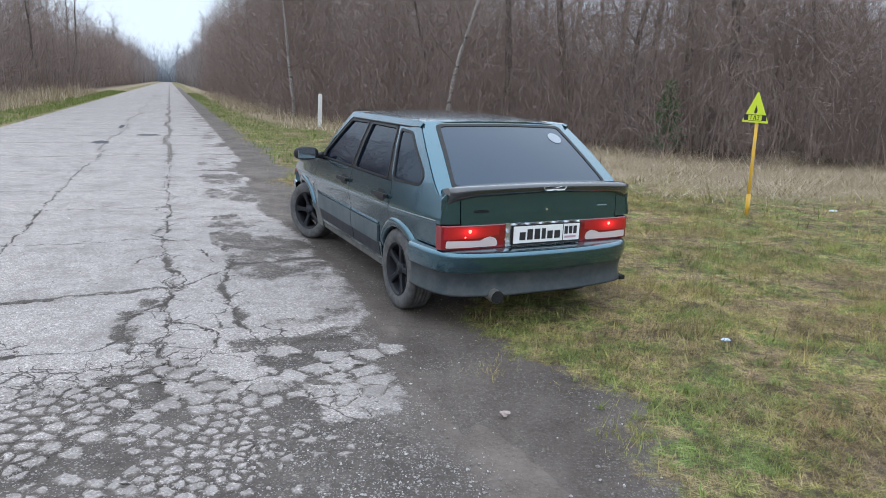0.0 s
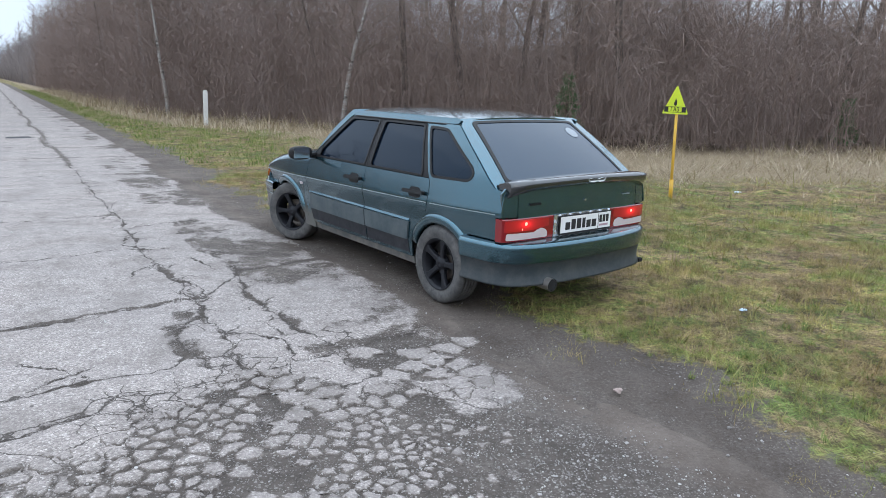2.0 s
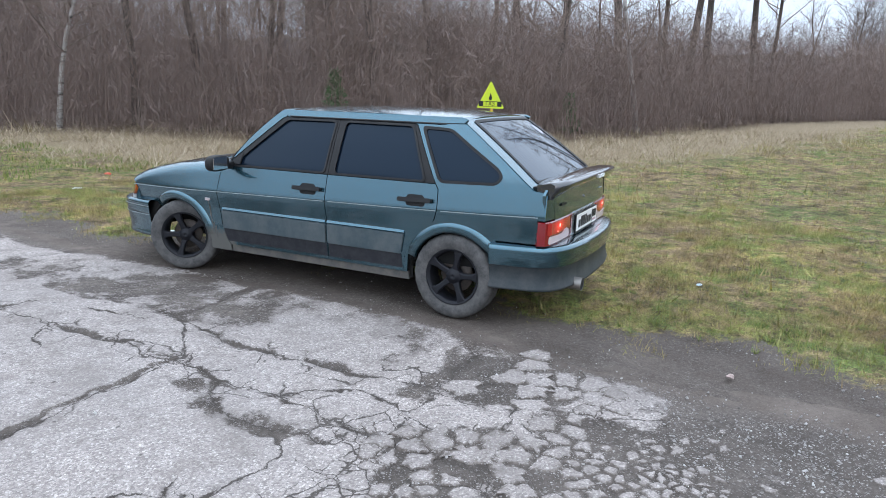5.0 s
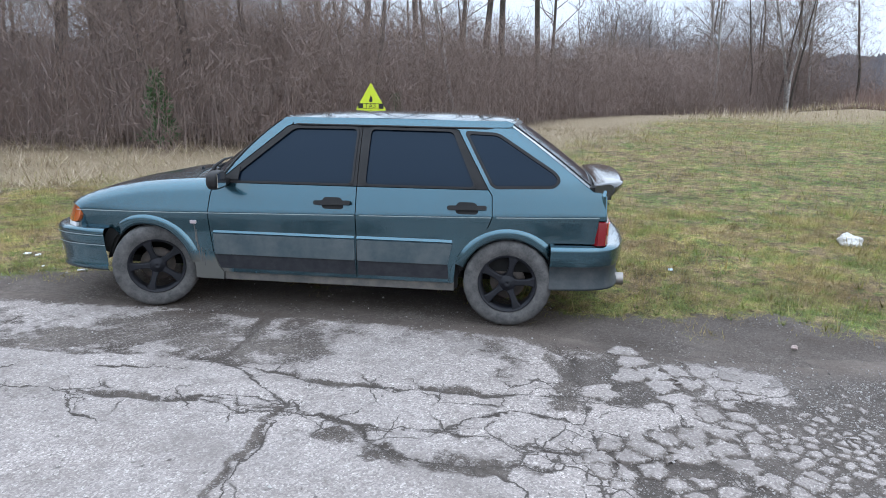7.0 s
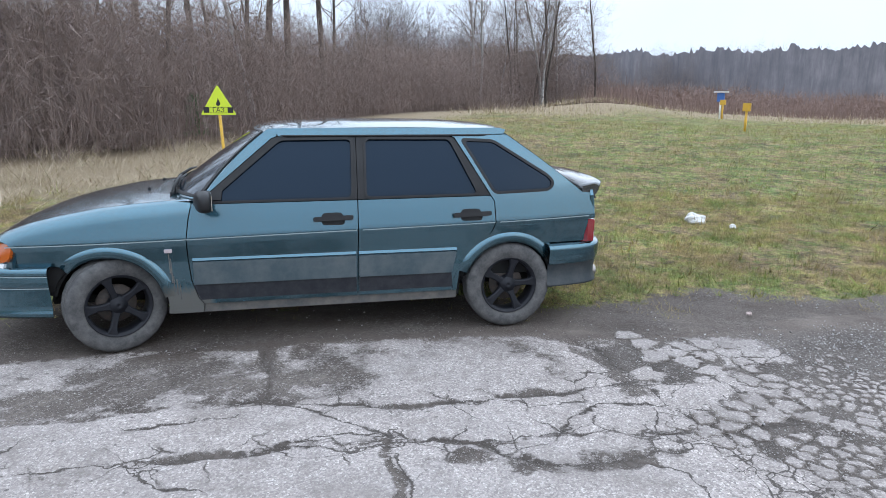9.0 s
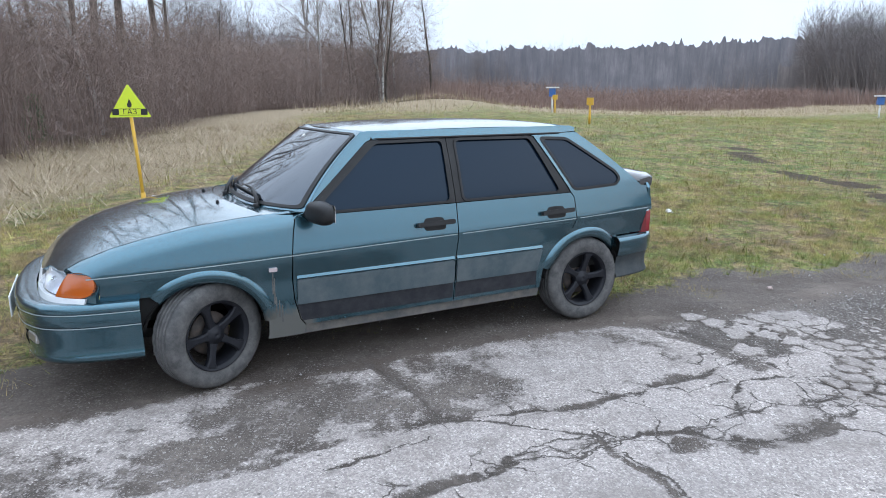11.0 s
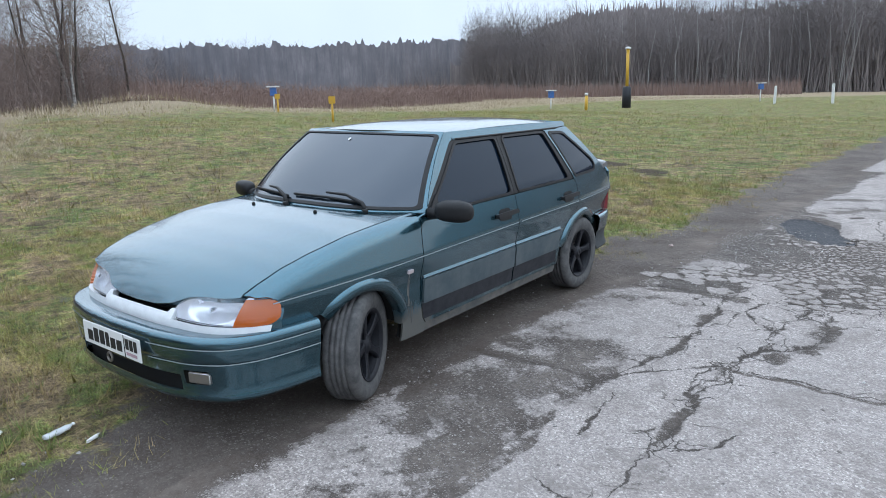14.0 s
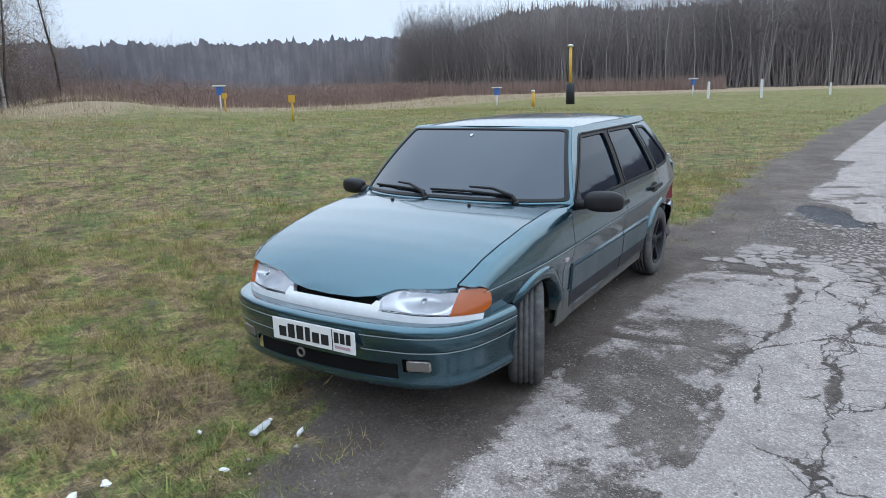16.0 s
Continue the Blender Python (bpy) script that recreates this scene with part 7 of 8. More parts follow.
# black plate that stands for the shade in the intake recess
box("lower_grille", (0, 2.012, 0.302), (0.92, 0.02, 0.17), DARK, bump, 0)
box("grille_bar", (0, 2.035, 0.338), (0.80, 0.012, 0.012), TRIM, bump, 0.003)
part("tow_eye", tubed([(0.12 + 0.022 * math.cos(a), 2.094, 0.318 + 0.022 * math.sin(a)) for a in np.linspace(0, 2 * math.pi, 15)], 0.006, 6), STEEL, bump, "small steel towing eye")
for sg in (-1, 1):
    fog = box("fog_lamp", (sg * 0.54, 2.022, 0.348), (0.116, 0.03, 0.052), STEEL, bump, 0.006, "rectangular clear fog lamp", (0, 0, -sg * 19))
    box("lens", (sg * 0.543, 2.030, 0.348), (0.108, 0.012, 0.044), FOGLENS, fog, 0.004, "", (0, 0, -sg * 19))
box("bumper_core", (0, 1.84, 0.42), (1.10, 0.18, 0.20), DARK, bump, 0)


def number_plate(parent, cx, cy, cz, front, frame_m):
    pl = box("number_plate", (cx, cy, cz), (0.52, 0.006, 0.112), WHITE, parent, 0.002, "white number plate with plain black bars")
    d = 0.0045 if front else -0.0045
    f = -1 if front else 1
    widths = (0.045, 0.042, 0.042, 0.030, 0.042, 0.045)
    x = -0.215
    for k, w in enumerate(widths):
        h = 0.052 if k in (0, 4, 5) else 0.070
        box("bar", (cx + f * (x + w / 2), cy + d, cz - (0.070 - h) / 2), (w, 0.002, h), INK, pl, 0)
        x += w + 0.014
    box("divider", (cx + f * 0.125, cy + d, cz), (0.004, 0.002, 0.108), INK, pl, 0)
    for k in range(3):
        box("bar", (cx + f * (0.150 + 0.036 * k), cy + d, cz + 0.014), (0.026, 0.002, 0.052), INK, pl, 0)
    box("bar", (cx + f * 0.185, cy + d, cz - 0.032), (0.09, 0.002, 0.014), plain("plate_small_print", (0.45, 0.30, 0.34), 0.5), pl, 0)
    if frame_m:
        box("plate_frame", (cx, cy + (-0.004 if front else 0.004), cz - 0.004), (0.542, 0.008, 0.134), frame_m, pl, 0.003, "black plastic plate holder")
    return pl


number_plate(bump, -0.010, 2.138, 0.444, True, None)

REAR_PLAN = [(0.0, -2.005), (0.30, -1.995), (0.55, -1.958), (0.695, -1.900), (0.757, -1.79), (0.785, -1.65), (0.803, -1.498)]
rp = [(-0.13, 0.553), (-0.04, 0.551), (-0.015, 0.546), (-0.002, 0.536), (0.006, 0.516), (0.003, 0.505), (0.005, 0.494), (-0.004, 0.440), (-0.010, 0.416)]
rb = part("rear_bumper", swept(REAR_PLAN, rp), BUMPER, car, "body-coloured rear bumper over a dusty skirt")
rs = [(-0.012, 0.417), (-0.018, 0.410), (-0.028, 0.360), (-0.028, 0.310), (-0.014, 0.275), (-0.012, 0.262), (-0.03, 0.256), (-0.09, 0.262)]
part("skirt", swept(REAR_PLAN, rs), SKIRT, rb, "dusty unpainted lower bumper skirt")
box("bumper_core", (0, -1.76, 0.42), (1.20, 0.16, 0.24), DARK, rb, 0)

# --- tail lamps and the panel between them
for sg in (-1, 1):
    bm = bmesh.new()
    plan = [(0.292, -1.872), (0.56, -1.868), (0.690, -1.855), (0.730, -1.838), (0.742, -1.79), (0.70, -1.76), (0.292, -1.80)]
    lev = [(0.552, -0.004), (0.557, 0.0), (0.700, 0.0), (0.706, -0.004)]
    rings = []
    for z, o in lev:
        rings.append([bm.verts.new((sg * (x + (o if x > 0.5 else -o)), y - o, z)) for x, y in plan])
    for p, q in zip(rings[:-1], rings[1:]):
        for j in range(len(plan)):
            bm.faces.new((p[j], p[(j + 1) % 7], q[(j + 1) % 7], q[j]))
    bm.faces.new(rings[0])
    bm.faces.new(rings[-1])
    bmesh.ops.recalc_face_normals(bm, faces=bm.faces[:])
    tl = part("tail_light", bm, RED, car, "red tail light with a clear reversing lens, lit")

    def face(a, b):
        x = abs(a)
        return (a, float(np.interp(x, [0.29, 0.56, 0.69, 0.73], [-1.8735, -1.8695, -1.8565, -1.8395])), b)

    part("lit_lens", patch(both(rounded([(0.335, 0.640), (0.335, 0.696), (0.715, 0.696), (0.718, 0.622), (0.50, 0.622)], 0.008), sg), face, step=0.03, gap=0, depth=0.003, lift=0.002), GLOW, tl, "glowing red upper lens")
    part("reversing_lens", patch(both(rounded([(0.352, 0.566), (0.346, 0.590), (0.362, 0.616), (0.398, 0.630), (0.434, 0.622), (0.470, 0.606), (0.700, 0.612), (0.704, 0.566)], 0.010), sg), face, step=0.03, gap=0, depth=0.004, lift=0.003), GREYLENS, tl, "clear reversing lens")
    for bx, bz, br in ((0.545, 0.668, 0.013), (0.575, 0.632, 0.006)) if sg < 0 else ((0.545, 0.668, 0.012),):
        bulb = bmesh.new()
        bmesh.ops.create_uvsphere(bulb, u_segments=10, v_segments=6, radius=br, matrix=Matrix.Translation((sg * bx, face(bx, 0)[1] - 0.001, bz)) @ Matrix.Diagonal((1, 0.4, 1, 1)))
        part("bulb", bulb, BULB, tl, "lit red bulb")

bm = patch([(-0.288, 0.556), (-0.288, 0.706), (0.288, 0.706), (0.288, 0.556)], lambda a, b: (a, -1.877 - 0.004 * math.sin(a * 61 + 9 * b) * math.sin(b * 90) - 0.002 * math.sin(a * 140), b), step=0.015, gap=0, depth=0.01)
part("plate_panel", bm, plain("crinkled_film", (0.62, 0.64, 0.67), 0.22, 0.85), tail, "crinkled silver film round the rear plate")
number_plate(tail, 0.02, -1.893, 0.632, False, TRIM)

# --- mirrors
for sg in (-1, 1):
    bm = bmesh.new()
    bmesh.ops.create_uvsphere(bm, u_segments=20, v_segments=12, radius=1)
    for v in bm.verts:
        x, y, z = v.co
        e = 0.72
        x, y, z = (math.copysign(abs(c) ** e, c) for c in (x, y, z))
        v.co = (x * 0.115, y * 0.055 * (1 - 0.25 * x * sg), z * 0.060)
        if v.co.y < -0.035:
            v.co.y = -0.035
    bmesh.ops.transform(bm, matrix=pose(0.905 if sg > 0 else -0.925, 0.645, 0.915, 0, 0, -sg * 8) @ Matrix.Scale(0.88 if sg > 0 else 1.0, 4), verts=bm.verts[:])
    for fa in bm.faces:
        fa.smooth = True
    mir = part("wing_mirror", bm, TRIM, car, "black plastic wing mirror")
    part("arm", tubed([(sg * 0.765, 0.66, 0.890), (sg * 0.82, 0.66, 0.893), (sg * 0.87, 0.655, 0.90)], [0.035, 0.026, 0.024]), TRIM, mir)
    box("mirror_glass", (0.906 if sg > 0 else -0.927, 0.612 if sg > 0 else 0.6075, 0.917), (0.14 if sg > 0 else 0.165, 0.004, 0.078 if sg > 0 else 0.09), CHROME, mir, 0.0015, "mirror glass", (0, 0, -sg * 8))
    bm = patch([(0.662, 0.900), (0.560, 0.985), (0.570, 0.900)], flank(sg), step=0.03, gap=0, depth=0.01, lift=0.006, flip=sg < 0)
    part("mirror_base", bm, TRIM, mir)


# --- wheels
def lathe(profile, n, smooth=True):
    """A ring turned about the x axis, from (x, radius) pairs."""
    bm = bmesh.new()
    rings = [[bm.verts.new((x, r * math.cos(2 * math.pi * k / n), r * math.sin(2 * math.pi * k / n))) for x, r in profile] for k in range(n)]
    for k in range(n):
        p, q = rings[k], rings[(k + 1) % n]
        for j in range(len(profile) - 1):
            bm.faces.new((p[j], p[j + 1], q[j + 1], q[j])).smooth = smooth
    bmesh.ops.recalc_face_normals(bm, faces=bm.faces[:])
    return bm


def tyre_mesh():
    prof = [(-0.078, 0.185), (-0.090, 0.205), (-0.093, 0.240), (-0.088, 0.268), (-0.076, 0.281)]
    for k in range(5):
        a = -0.066 + 0.0275 * k
        prof += [(a, 0.286), (a + 0.020, 0.2872), (a + 0.0205, 0.280), (a + 0.0270, 0.280)]
    prof = prof[:-2] + [(0.076, 0.281), (0.088, 0.268), (0.093, 0.240), (0.090, 0.205), (0.078, 0.185)]
    bm = lathe(prof, 56)
    # shallow shoulder blocks
    for v in bm.verts:
        r = math.hypot(v.co.y, v.co.z)
        if r > 0.275:
            a = math.atan2(v.co.z, v.co.y)
            if round(a / (2 * math.pi) * 56) % 2 and abs(v.co.x) > 0.05:
                v.co.y *= (r - 0.004) / r
                v.co.z *= (r - 0.004) / r
    me = bpy.data.meshes.new("tyre")
    bm.normal_update()
    bm.to_mesh(me)
    bm.free()
    me.materials.append(RUBBER)
    return me


def rim_mesh():
    bm = lathe([(-0.08, 0.184), (0.0, 0.165), (0.060, 0.172), (0.078, 0.186), (0.086, 0.190), (0.088, 0.186), (0.076, 0.178), (0.070, 0.170)], 48)
    hub = lathe([(0.030, 0.0001), (0.072, 0.0001), (0.073, 0.026), (0.066, 0.030), (0.062, 0.050), (0.052, 0.056), (0.02, 0.060)], 24)
    me = bpy.data.meshes.new("tmp")
    hub.to_mesh(me)
    hub.free()
    bm.from_mesh(me)
    bpy.data.meshes.remove(me)
    for k in range(5):
        a = 2 * math.pi * k / 5 + 0.3
        sec = []
        for r, w, x, th in ((0.035, 0.028, 0.060, 0.035), (0.075, 0.019, 0.066, 0.032), (0.120, 0.019, 0.072, 0.030), (0.150, 0.024, 0.076, 0.028), (0.176, 0.036, 0.077, 0.026)):
            ring = []
            for t, q in ((-w, -th), (-w, -0.006), (-w + 0.007, 0.0), (w - 0.007, 0.0), (w, -0.006), (w, -th)):
                ring.append(bm.verts.new((x + q, r * math.cos(a) - t * math.sin(a), r * math.sin(a) + t * math.cos(a))))
            sec.append(ring)
        for p, q in zip(sec[:-1], sec[1:]):
            for j in range(6):
                bm.faces.new((p[j], p[(j + 1) % 6], q[(j + 1) % 6], q[j]))
    bmesh.ops.recalc_face_normals(bm, faces=bm.faces[:])
    me = bpy.data.meshes.new("rim")
    bm.normal_update()
    bm.to_mesh(me)
    bm.free()
    me.materials.append(RIM)
    return me


def disc_mesh():
    bm = lathe([(-0.02, 0.0001), (0.005, 0.0001), (0.006, 0.115), (-0.006, 0.116)], 28)
    me = bpy.data.meshes.new("brake_disc")
    bm.normal_update()
    bm.to_mesh(me)
    bm.free()
    me.materials.append(dusty("rusty_disc", (0.05, 0.045, 0.042), (0.14, 0.10, 0.08), 0.6, 0.6, 30))
    return me


TYRE_ME, RIM_ME, DISC_ME = tyre_mesh(), rim_mesh(), disc_mesh()
for sx, cy, track, steer, spin in ((-1, AXLE_F, 0.700, 25, 20), (1, AXLE_F, 0.700, 24, 50), (-1, AXLE_R, 0.690, 0, -12), (1, AXLE_R, 0.690, 0, 33)):
    wheel = new("wheel")
    wheel.parent = car
    wheel.matrix_basis = pose(sx * track, cy - (0.012 if steer else 0), WR - 0.003, 0, 0, steer + (180 if sx < 0 else 0)) @ pose(0, 0, 0, spin, 0, 0)
    tagged(wheel, "black five-spoke wheel with a worn dusty tyre")
    part("tyre", TYRE_ME, None, wheel)
    part("rim", RIM_ME, None, wheel, "matt black five-spoke rim")
    part("brake_disc", DISC_ME, None, wheel)

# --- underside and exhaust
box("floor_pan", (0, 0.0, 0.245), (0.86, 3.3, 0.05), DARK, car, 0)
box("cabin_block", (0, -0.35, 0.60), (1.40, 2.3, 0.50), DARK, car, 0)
box("axle_beam", (0, AXLE_R, 0.25), (1.2, 0.08, 0.08), DARK, car, 0.01)
box("tow_bracket", (0.70, -1.84, 0.268), (0.05, 0.10, 0.03), DARK, car, 0.004)
ex = tubed([(-0.40, -1.60, 0.275), (-0.40, -1.80, 0.268), (-0.40, -2.005, 0.262)], [0.034, 0.041, 0.044], 16, False)
pipe = part("exhaust_pipe", ex, STEEL, car, "round bare steel exhaust tip")
part("bore", tubed([(-0.40, -1.70, 0.272), (-0.40, -2.003, 0.262)], [0.034, 0.038], 16, True), DARK, pipe)


# ---------------------------------------------------------------- markers on the meadow
def cyl(path, r, material, name, parent, label="", sides=12):
    return part(name, tubed(path, r, sides), material, parent, label)


def painted(name, color, rough=0.5, chip=(0.25, 0.2, 0.15), amount=0.35):
    return dusty(name, color, chip, rough, amount, 11)


SIGN_Y = painted("fluorescent_yellow_sheet", (0.62, 0.74, 0.03), 0.45, (0.45, 0.50, 0.10), 0.3)
POST_Y = painted("yellow_post_paint", (0.62, 0.36, 0.025))
BLUE_P = painted("blue_box_paint", (0.03, 0.13, 0.42))
WHITE_P = painted("white_post_paint", (0.68, 0.68, 0.66), 0.6, (0.35, 0.33, 0.3))
BLACK_P = painted("black_sleeve", (0.015, 0.016, 0.022), 0.6, (0.05, 0.05, 0.05))


def text_mesh(words, size):
    cu = bpy.data.curves.new("words", "FONT")
    cu.body = words
    cu.size = size
    cu.align_x, cu.align_y = "CENTER", "CENTER"
    cu.extrude = 0.0012
    tmp = new("words", cu)
    dg = bpy.context.evaluated_depsgraph_get()
    me = bpy.data.meshes.new_from_object(tmp.evaluated_get(dg))
    bpy.data.objects.remove(tmp)
    return me


def plate_poly(outline, thick):
    """A flat plate in the x-z plane, facing -y."""
    bm = bmesh.new()
    a = [bm.verts.new((x, 0, z)) for x, z in outline]
    b = [bm.verts.new((x, thick, z)) for x, z in outline]
    bm.faces.new(a)
    bm.faces.new(b[::-1])
    for k in range(len(a)):
        bm.faces.new((a[k], b[k], b[(k + 1) % len(a)], a[(k + 1) % len(a)]))
    bmesh.ops.recalc_face_normals(bm, faces=bm.faces[:])
    return bm


gas = tagged(new("warning_sign"), "yellow triangular gas warning sign on a leaning yellow post", "sign")
gas.matrix_basis = pose(4.29, 9.53, float(ground_z(4.29, 9.53)), 0, 0, -72)
cyl([(0, 0, -0.1), (-0.03, 0.0, 0.7), (-0.065, 0.01, 1.36)], 0.022, POST_Y, "post", gas)
cyl([(0, 0, -0.05), (-0.012, 0, 0.30)], 0.030, POST_Y, "socket", gas)
board = part("board", plate_poly(rounded([(-0.255, 1.290), (0.255, 1.290), (0.0, 1.715)], 0.03), 0.006), SIGN_Y, gas, "fluorescent yellow triangular board")
board.matrix_basis = pose(-0.065, -0.03, 0)
for x0 in (-0.170, 0.170):
    bm = plate_poly([(x0 - 0.040, 1.318), (x0 + 0.040, 1.318), (x0 + 0.040, 1.398), (x0 - 0.040, 1.398)], 0.002)
    part("black_block", bm, INK, board).matrix_basis = pose(0, -0.0025, 0)
part("band_edge", plate_poly([(-0.13, 1.394), (0.13, 1.394), (0.13, 1.400), (-0.13, 1.400)], 0.002), INK, board).matrix_basis = pose(0, -0.0025, 0)
part("band_edge", plate_poly([(-0.13, 1.314), (0.13, 1.314), (0.13, 1.320), (-0.13, 1.320)], 0.002), INK, board).matrix_basis = pose(0, -0.0025, 0)
word = part("lettering", text_mesh("ГАЗ", 0.092), INK, board, "black word on yellow")
word.matrix_basis = pose(0, -0.003, 1.357, 90, 0, 0)
flame = [(0.0, 1.525), (0.018, 1.49), (0.030, 1.455), (0.024, 1.425), (0.0, 1.412), (-0.024, 1.425), (-0.028, 1.452), (-0.012, 1.485)]
part("flame", plate_poly(flame, 0.002), INK, board).matrix_basis = pose(0, -0.0025, 0)


def marker_post(x, y, h, head, r, label):
    """A yellow pipe marker with a box head."""
    m = tagged(new("marker_post"), label, "marker post", "yellow gas markers")
    m.matrix_basis = pose(x, y, float(ground_z(x, y)), 0, 0, 70)
    cyl([(0, 0, -0.1), (0, 0, h - 0.2)], r, POST_Y, "post", m)
    box("head", (0, 0, h - 0.14), (head, head * 0.6, 0.30), POST_Y, m, 0.015)
    box("number_bar", (0, -head * 0.3 - 0.003, h - 0.14), (head * 0.45, 0.004, 0.08), INK, m, 0)
    return m


marker_post(22.9, -0.66, 1.05, 0.27, 0.045, "yellow gas marker post with a box head")
marker_post(37.6, -1.85, 1.10, 0.30, 0.055, "yellow gas marker post beside a blue box")
yb = tagged(new("marker_post"), "short yellow marker post with a pale cap", "marker post", "yellow gas markers")
yb.matrix_basis = pose(33.1, -21.6, float(ground_z(33.1, -21.6)))
cyl([(0, 0, -0.1), (0, 0, 1.0)], 0.105, POST_Y, "post", yb)
cyl([(0, 0, 1.0), (0, 0, 1.12), (0, 0, 1.16)], [0.125, 0.125, 0.06], WHITE_P, "cap", yb)


def blue_box(x, y, top, roof_w, label):
    m = tagged(new("instrument_box"), label, "box", "blue boxes on the meadow")
    m.matrix_basis = pose(x, y, float(ground_z(x, y)), 0, 0, 75)
    cyl([(0, 0, -0.1), (0, 0, top - 0.6)], 0.05, WHITE_P, "pole", m)
    box("cabinet", (0, 0, top - 0.34), (0.40, 0.28, 0.5), BLUE_P, m, 0.02)
    box("roof", (0, 0, top - 0.04), (roof_w, 0.5, 0.08), WHITE_P, m, 0.02)


blue_box(38.6, -1.85, 1.52, 0.8, "blue instrument box under a white roof")
blue_box(39.3, -23.1, 1.45, 0.7, "blue instrument box under a white roof")
blue_box(39.4, -46.3, 1.7, 0.8, "blue instrument box under a white roof")

vent = tagged(new("vent_pipe"), "tall yellow vent pipe in a black sleeve", "pipe")
vent.matrix_basis = pose(35.5, -27.2, float(ground_z(35.5, -27.2)), 0, 0.8, 0)
cyl([(0, 0, -0.1), (0, 0, 1.45), (0, 0, 1.55)], [0.33, 0.31, 0.20], BLACK_P, "sleeve", vent, "black insulating sleeve", 18)
cyl([(0, 0, 1.4), (0, 0, 4.25)], 0.115, POST_Y, "pipe", vent)
cyl([(0.0, 0, 4.20), (0, 0, 4.30), (0, 0, 4.36)], [0.22, 0.22, 0.1], WHITE_P, "cap", vent)


def white_post(x, y, h, w, tilt, label):
    m = tagged(new("white_post"), label, "post", "white posts")
    m.matrix_basis = pose(x, y, float(ground_z(x, y)), 0, tilt, 20)
    box("shaft", (0, 0, h / 2 - 0.1), (w, w, h + 0.2), WHITE_P, m, 0.01)
    box("cap", (0, 0, h + 0.015), (w * 0.8, w * 0.8, 0.04), WHITE_P, m, 0.01)


white_post(-4.52, 24.3, 1.12, 0.13, 1, "white concrete post standing in dry grass")
white_post(32.3, -39.2, 1.35, 0.16, 0, "white post on the far meadow")
white_post(29.1, -41.5, 1.45, 0.18, 2, "white post on the far meadow")
white_post(27.5, -48.4, 1.0, 0.15, 0, "short white post on the far meadow")


# ---------------------------------------------------------------- young spruce
def spruce(x, y, h, seed):
    rng = np.random.RandomState(seed)
    t = tagged(new("young_spruce"), "small green spruce among bare brush", "tree")
    t.matrix_basis = pose(x, y, float(ground_z(x, y)))
    cyl([(0, 0, -0.1), (0, 0, h)], [0.03, 0.006], TRUNK_M, "trunk", t, "", 6)
    V, F = [], []
    for _ in range(150):
        f = rng.uniform(0.12, 1)
        a = rng.uniform(0, 6.28)
        reach = (1.02 - f) * h * 0.30 * rng.uniform(0.7, 1.1) + 0.06
        s = np.array((0, 0, f * h))
        e = s + np.array((math.cos(a) * reach, math.sin(a) * reach, -0.12 * reach))
        for _ in range(14):
            q = rng.uniform(0.1, 1)
            p = s + (e - s) * q
            d = np.array((math.cos(a), math.sin(a), 0.1)) * 0.5 + rng.normal(size=3) * 0.5
            twig(p, p + d / np.linalg.norm(d) * rng.uniform(0.08, 0.2), 0.03, V, F, rng)
    gm = make_blade_material("spruce_needles", [(0.045, 0.115, 0.04), (0.10, 0.20, 0.07)])
    part("crown", fast_mesh("crown", np.array(V), np.array(F), gm), None, t)


spruce(5.3, 16.7, 1.7, 5)
spruce(12.6, 15.6, 1.2, 6)


# ---------------------------------------------------------------- litter
FILM = plain("clear_plastic", (0.75, 0.78, 0.80), 0.2, 0.0, Transmission_Weight=0.35)
PAPER = dusty("dirty_white_paper", (0.72, 0.72, 0.71), (0.4, 0.38, 0.35), 0.8, 0.5, 30)


def crumple(name, x, y, size, material, seed, label, category="litter", flat=0.5, turn=0):
    rng = np.random.RandomState(seed)
    bm = bmesh.new()
    bmesh.ops.create_icosphere(bm, subdivisions=3, radius=1)
    ph = rng.uniform(0, 6.28, 9)
    for v in bm.verts:
        c = v.co.copy()
        k = 1 + 0.26 * math.sin(3 * c.x + ph[0]) * math.sin(2.5 * c.y + ph[1]) + 0.12 * math.sin(5 * c.z + 4 * c.x + ph[2]) + 0.05 * math.sin(11 * c.y + ph[3])
        v.co = Vector((c.x * size[0] * k, c.y * size[1] * k, max(c.z, -0.55) * size[2] * k))
    me = bpy.data.meshes.new(name)
    bm.normal_update()
    bm.to_mesh(me)
    bm.free()
    me.materials.append(material)
    ob = tagged(new(name, me), label, category)
    ob.matrix_basis = pose(x, y, float(ground_z(x, y)) + size[2] * 0.5 + 0.01, 0, 0, turn)
    return ob


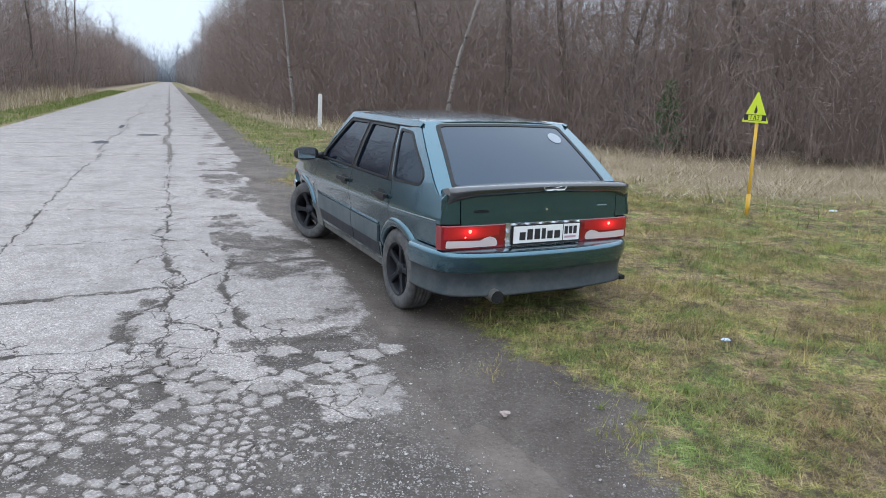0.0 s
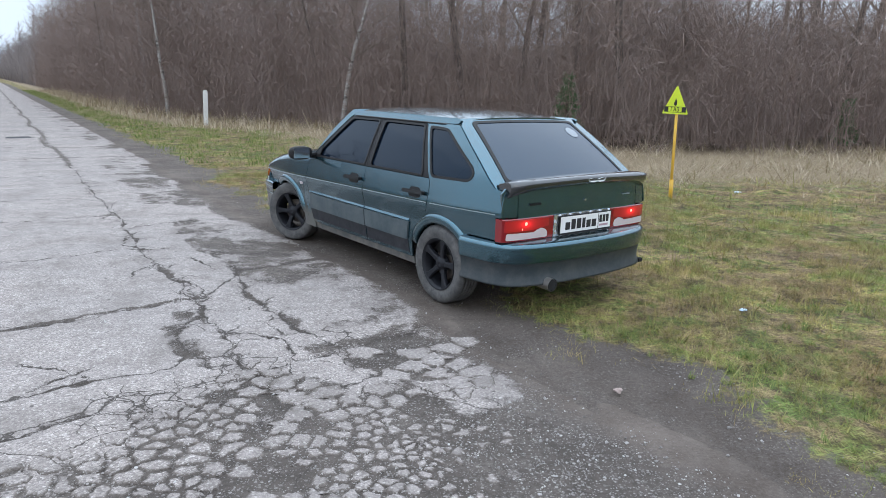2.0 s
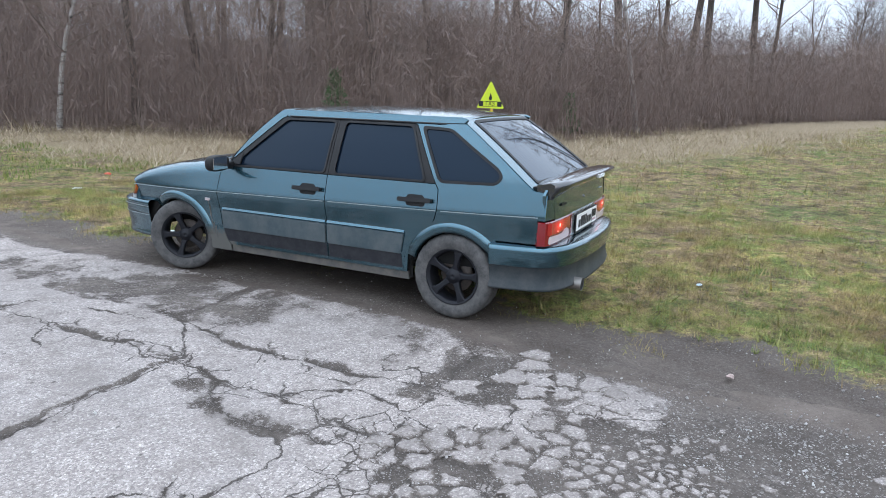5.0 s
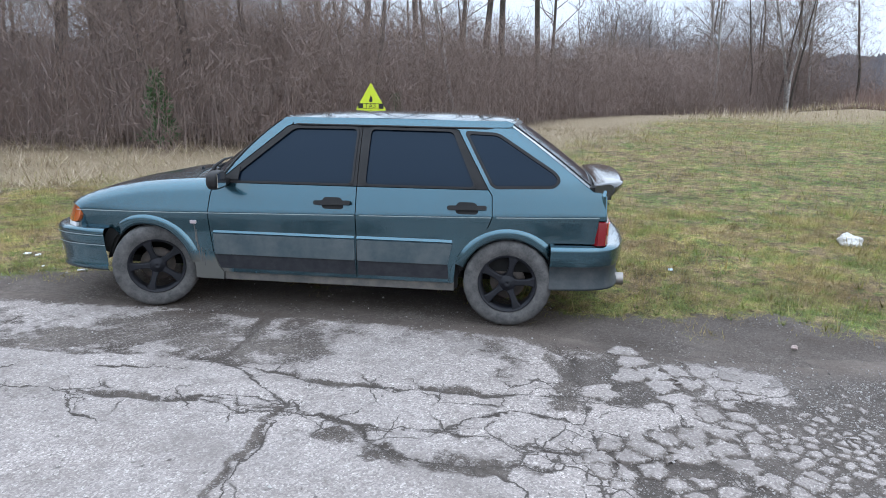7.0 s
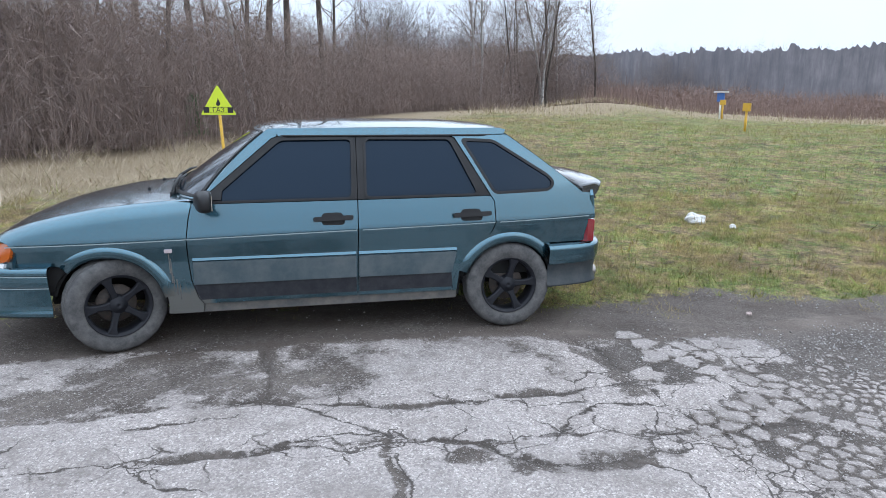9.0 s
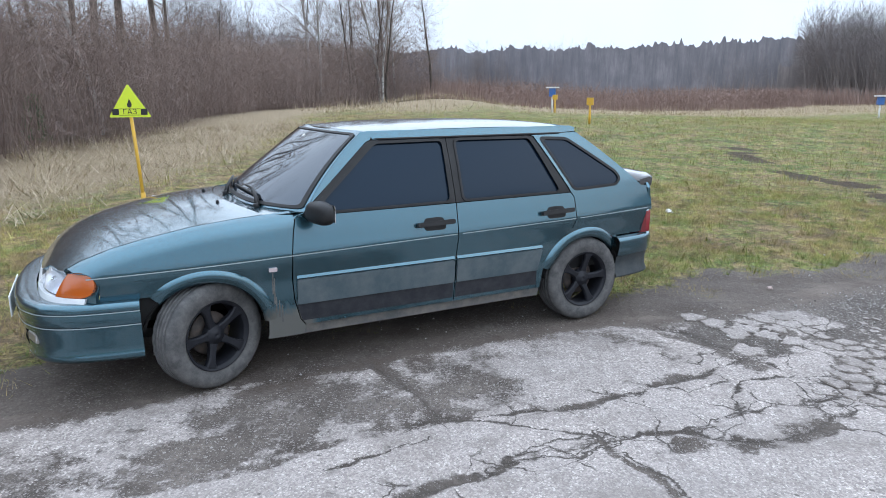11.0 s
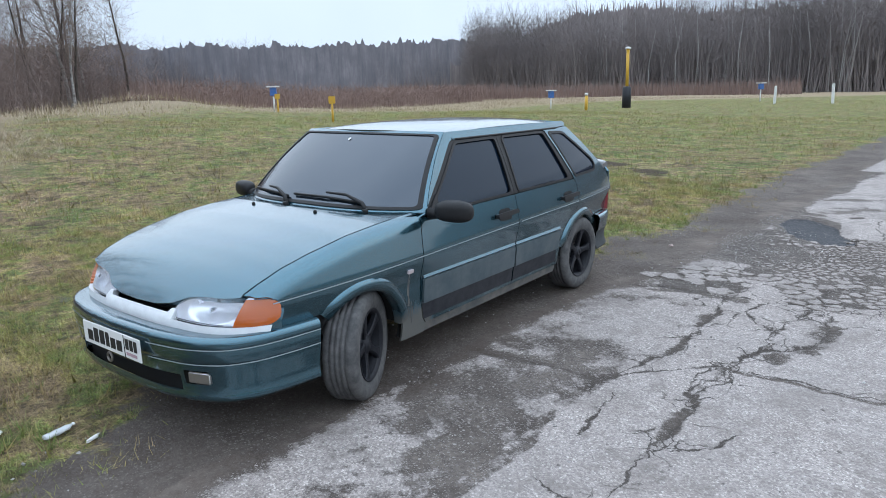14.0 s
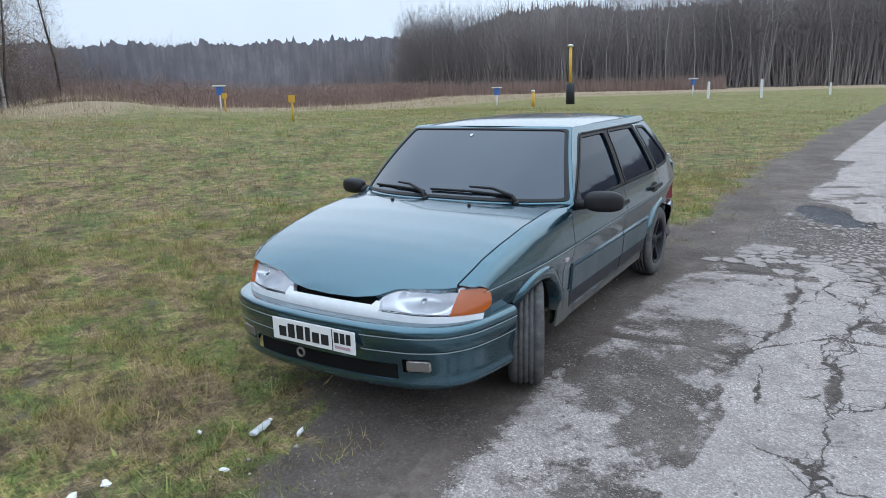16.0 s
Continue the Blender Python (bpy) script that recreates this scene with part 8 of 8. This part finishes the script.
crumple("plastic_bag", 4.25, 2.97, (0.15, 0.11, 0.075), plain("dull_white_film", (0.50, 0.49, 0.47), 0.5), 1, "crumpled white plastic bag lying in the grass", "bag", turn=20)
crumple("paper_scrap", -1.20, 9.08, (0.032, 0.022, 0.009), PAPER, 2, "small white paper scrap on the turf")
crumple("paper_scrap", -1.17, 8.95, (0.029, 0.020, 0.009), PAPER, 3, "small white paper scrap on the turf")
crumple("paper_scrap", -1.34, 8.51, (0.022, 0.012, 0.007), PAPER, 4, "small white paper scrap on the turf", turn=60)
crumple("paper_scrap", -0.94, 8.52, (0.016, 0.011, 0.007), PAPER, 5, "small white paper scrap on the turf")
crumple("wrapper", 1.86, 4.18, (0.026, 0.017, 0.010), plain("pale_blue_wrapper", (0.45, 0.58, 0.75), 0.3), 6, "pale blue sweet wrapper in the grass")
crumple("wrapper", 5.79, 10.02, (0.06, 0.03, 0.02), plain("grey_blue_wrapper", (0.5, 0.56, 0.62), 0.3), 7, "grey-blue wrapper near dry grass")
crumple("paper_scrap", -1.34, 11.94, (0.072, 0.036, 0.014), PAPER, 8, "torn white paper on the verge")
crumple("wrapper", -0.65, 13.45, (0.05, 0.03, 0.02), plain("red_wrapper", (0.6, 0.10, 0.06), 0.4), 9, "red wrapper on the verge")
crumple("stone", 0.33, 3.01, (0.022, 0.018, 0.014), dusty("pinkish_stone", (0.40, 0.31, 0.28), (0.3, 0.26, 0.24), 0.9), 10, "small pinkish stone on bare soil", "stone")

bottle = tagged(new("plastic_bottle"), "flattened clear plastic bottle lying on the turf", "bottle")
bottle.matrix_basis = pose(-1.09, 8.27, float(ground_z(-1.09, 8.27)) + 0.024, 0, 0, -52) @ Matrix.Diagonal((0.66, 0.8, 0.42, 1))
part("body", tubed([(-0.10, 0, 0), (-0.09, 0, 0), (-0.04, 0.004, -0.002), (0.0, -0.004, 0.0), (0.04, 0, 0), (0.075, 0, 0.002), (0.10, 0, 0.008), (0.115, 0, 0.01)], [0.022, 0.030, 0.026, 0.031, 0.025, 0.028, 0.014, 0.012], 14), FILM, bottle)
part("label_band", tubed([(-0.02, -0.002, 0), (0.03, -0.002, 0)], [0.0315, 0.0285], 14, False), FILM, bottle)
part("cap", tubed([(0.113, 0, 0.01), (0.130, 0, 0.011)], 0.014, 12), WHITE, bottle)
crumple("paper_scrap", -1.215, 8.12, (0.036, 0.011, 0.009), PAPER, 12, "crushed white plastic strip on the turf", turn=-40)

crumple("paper_scrap", 3.96, 2.57, (0.07, 0.04, 0.03), plain("grey_white_paper", (0.48, 0.47, 0.46), 0.6), 14, "crumpled grey-white paper lying in the grass")
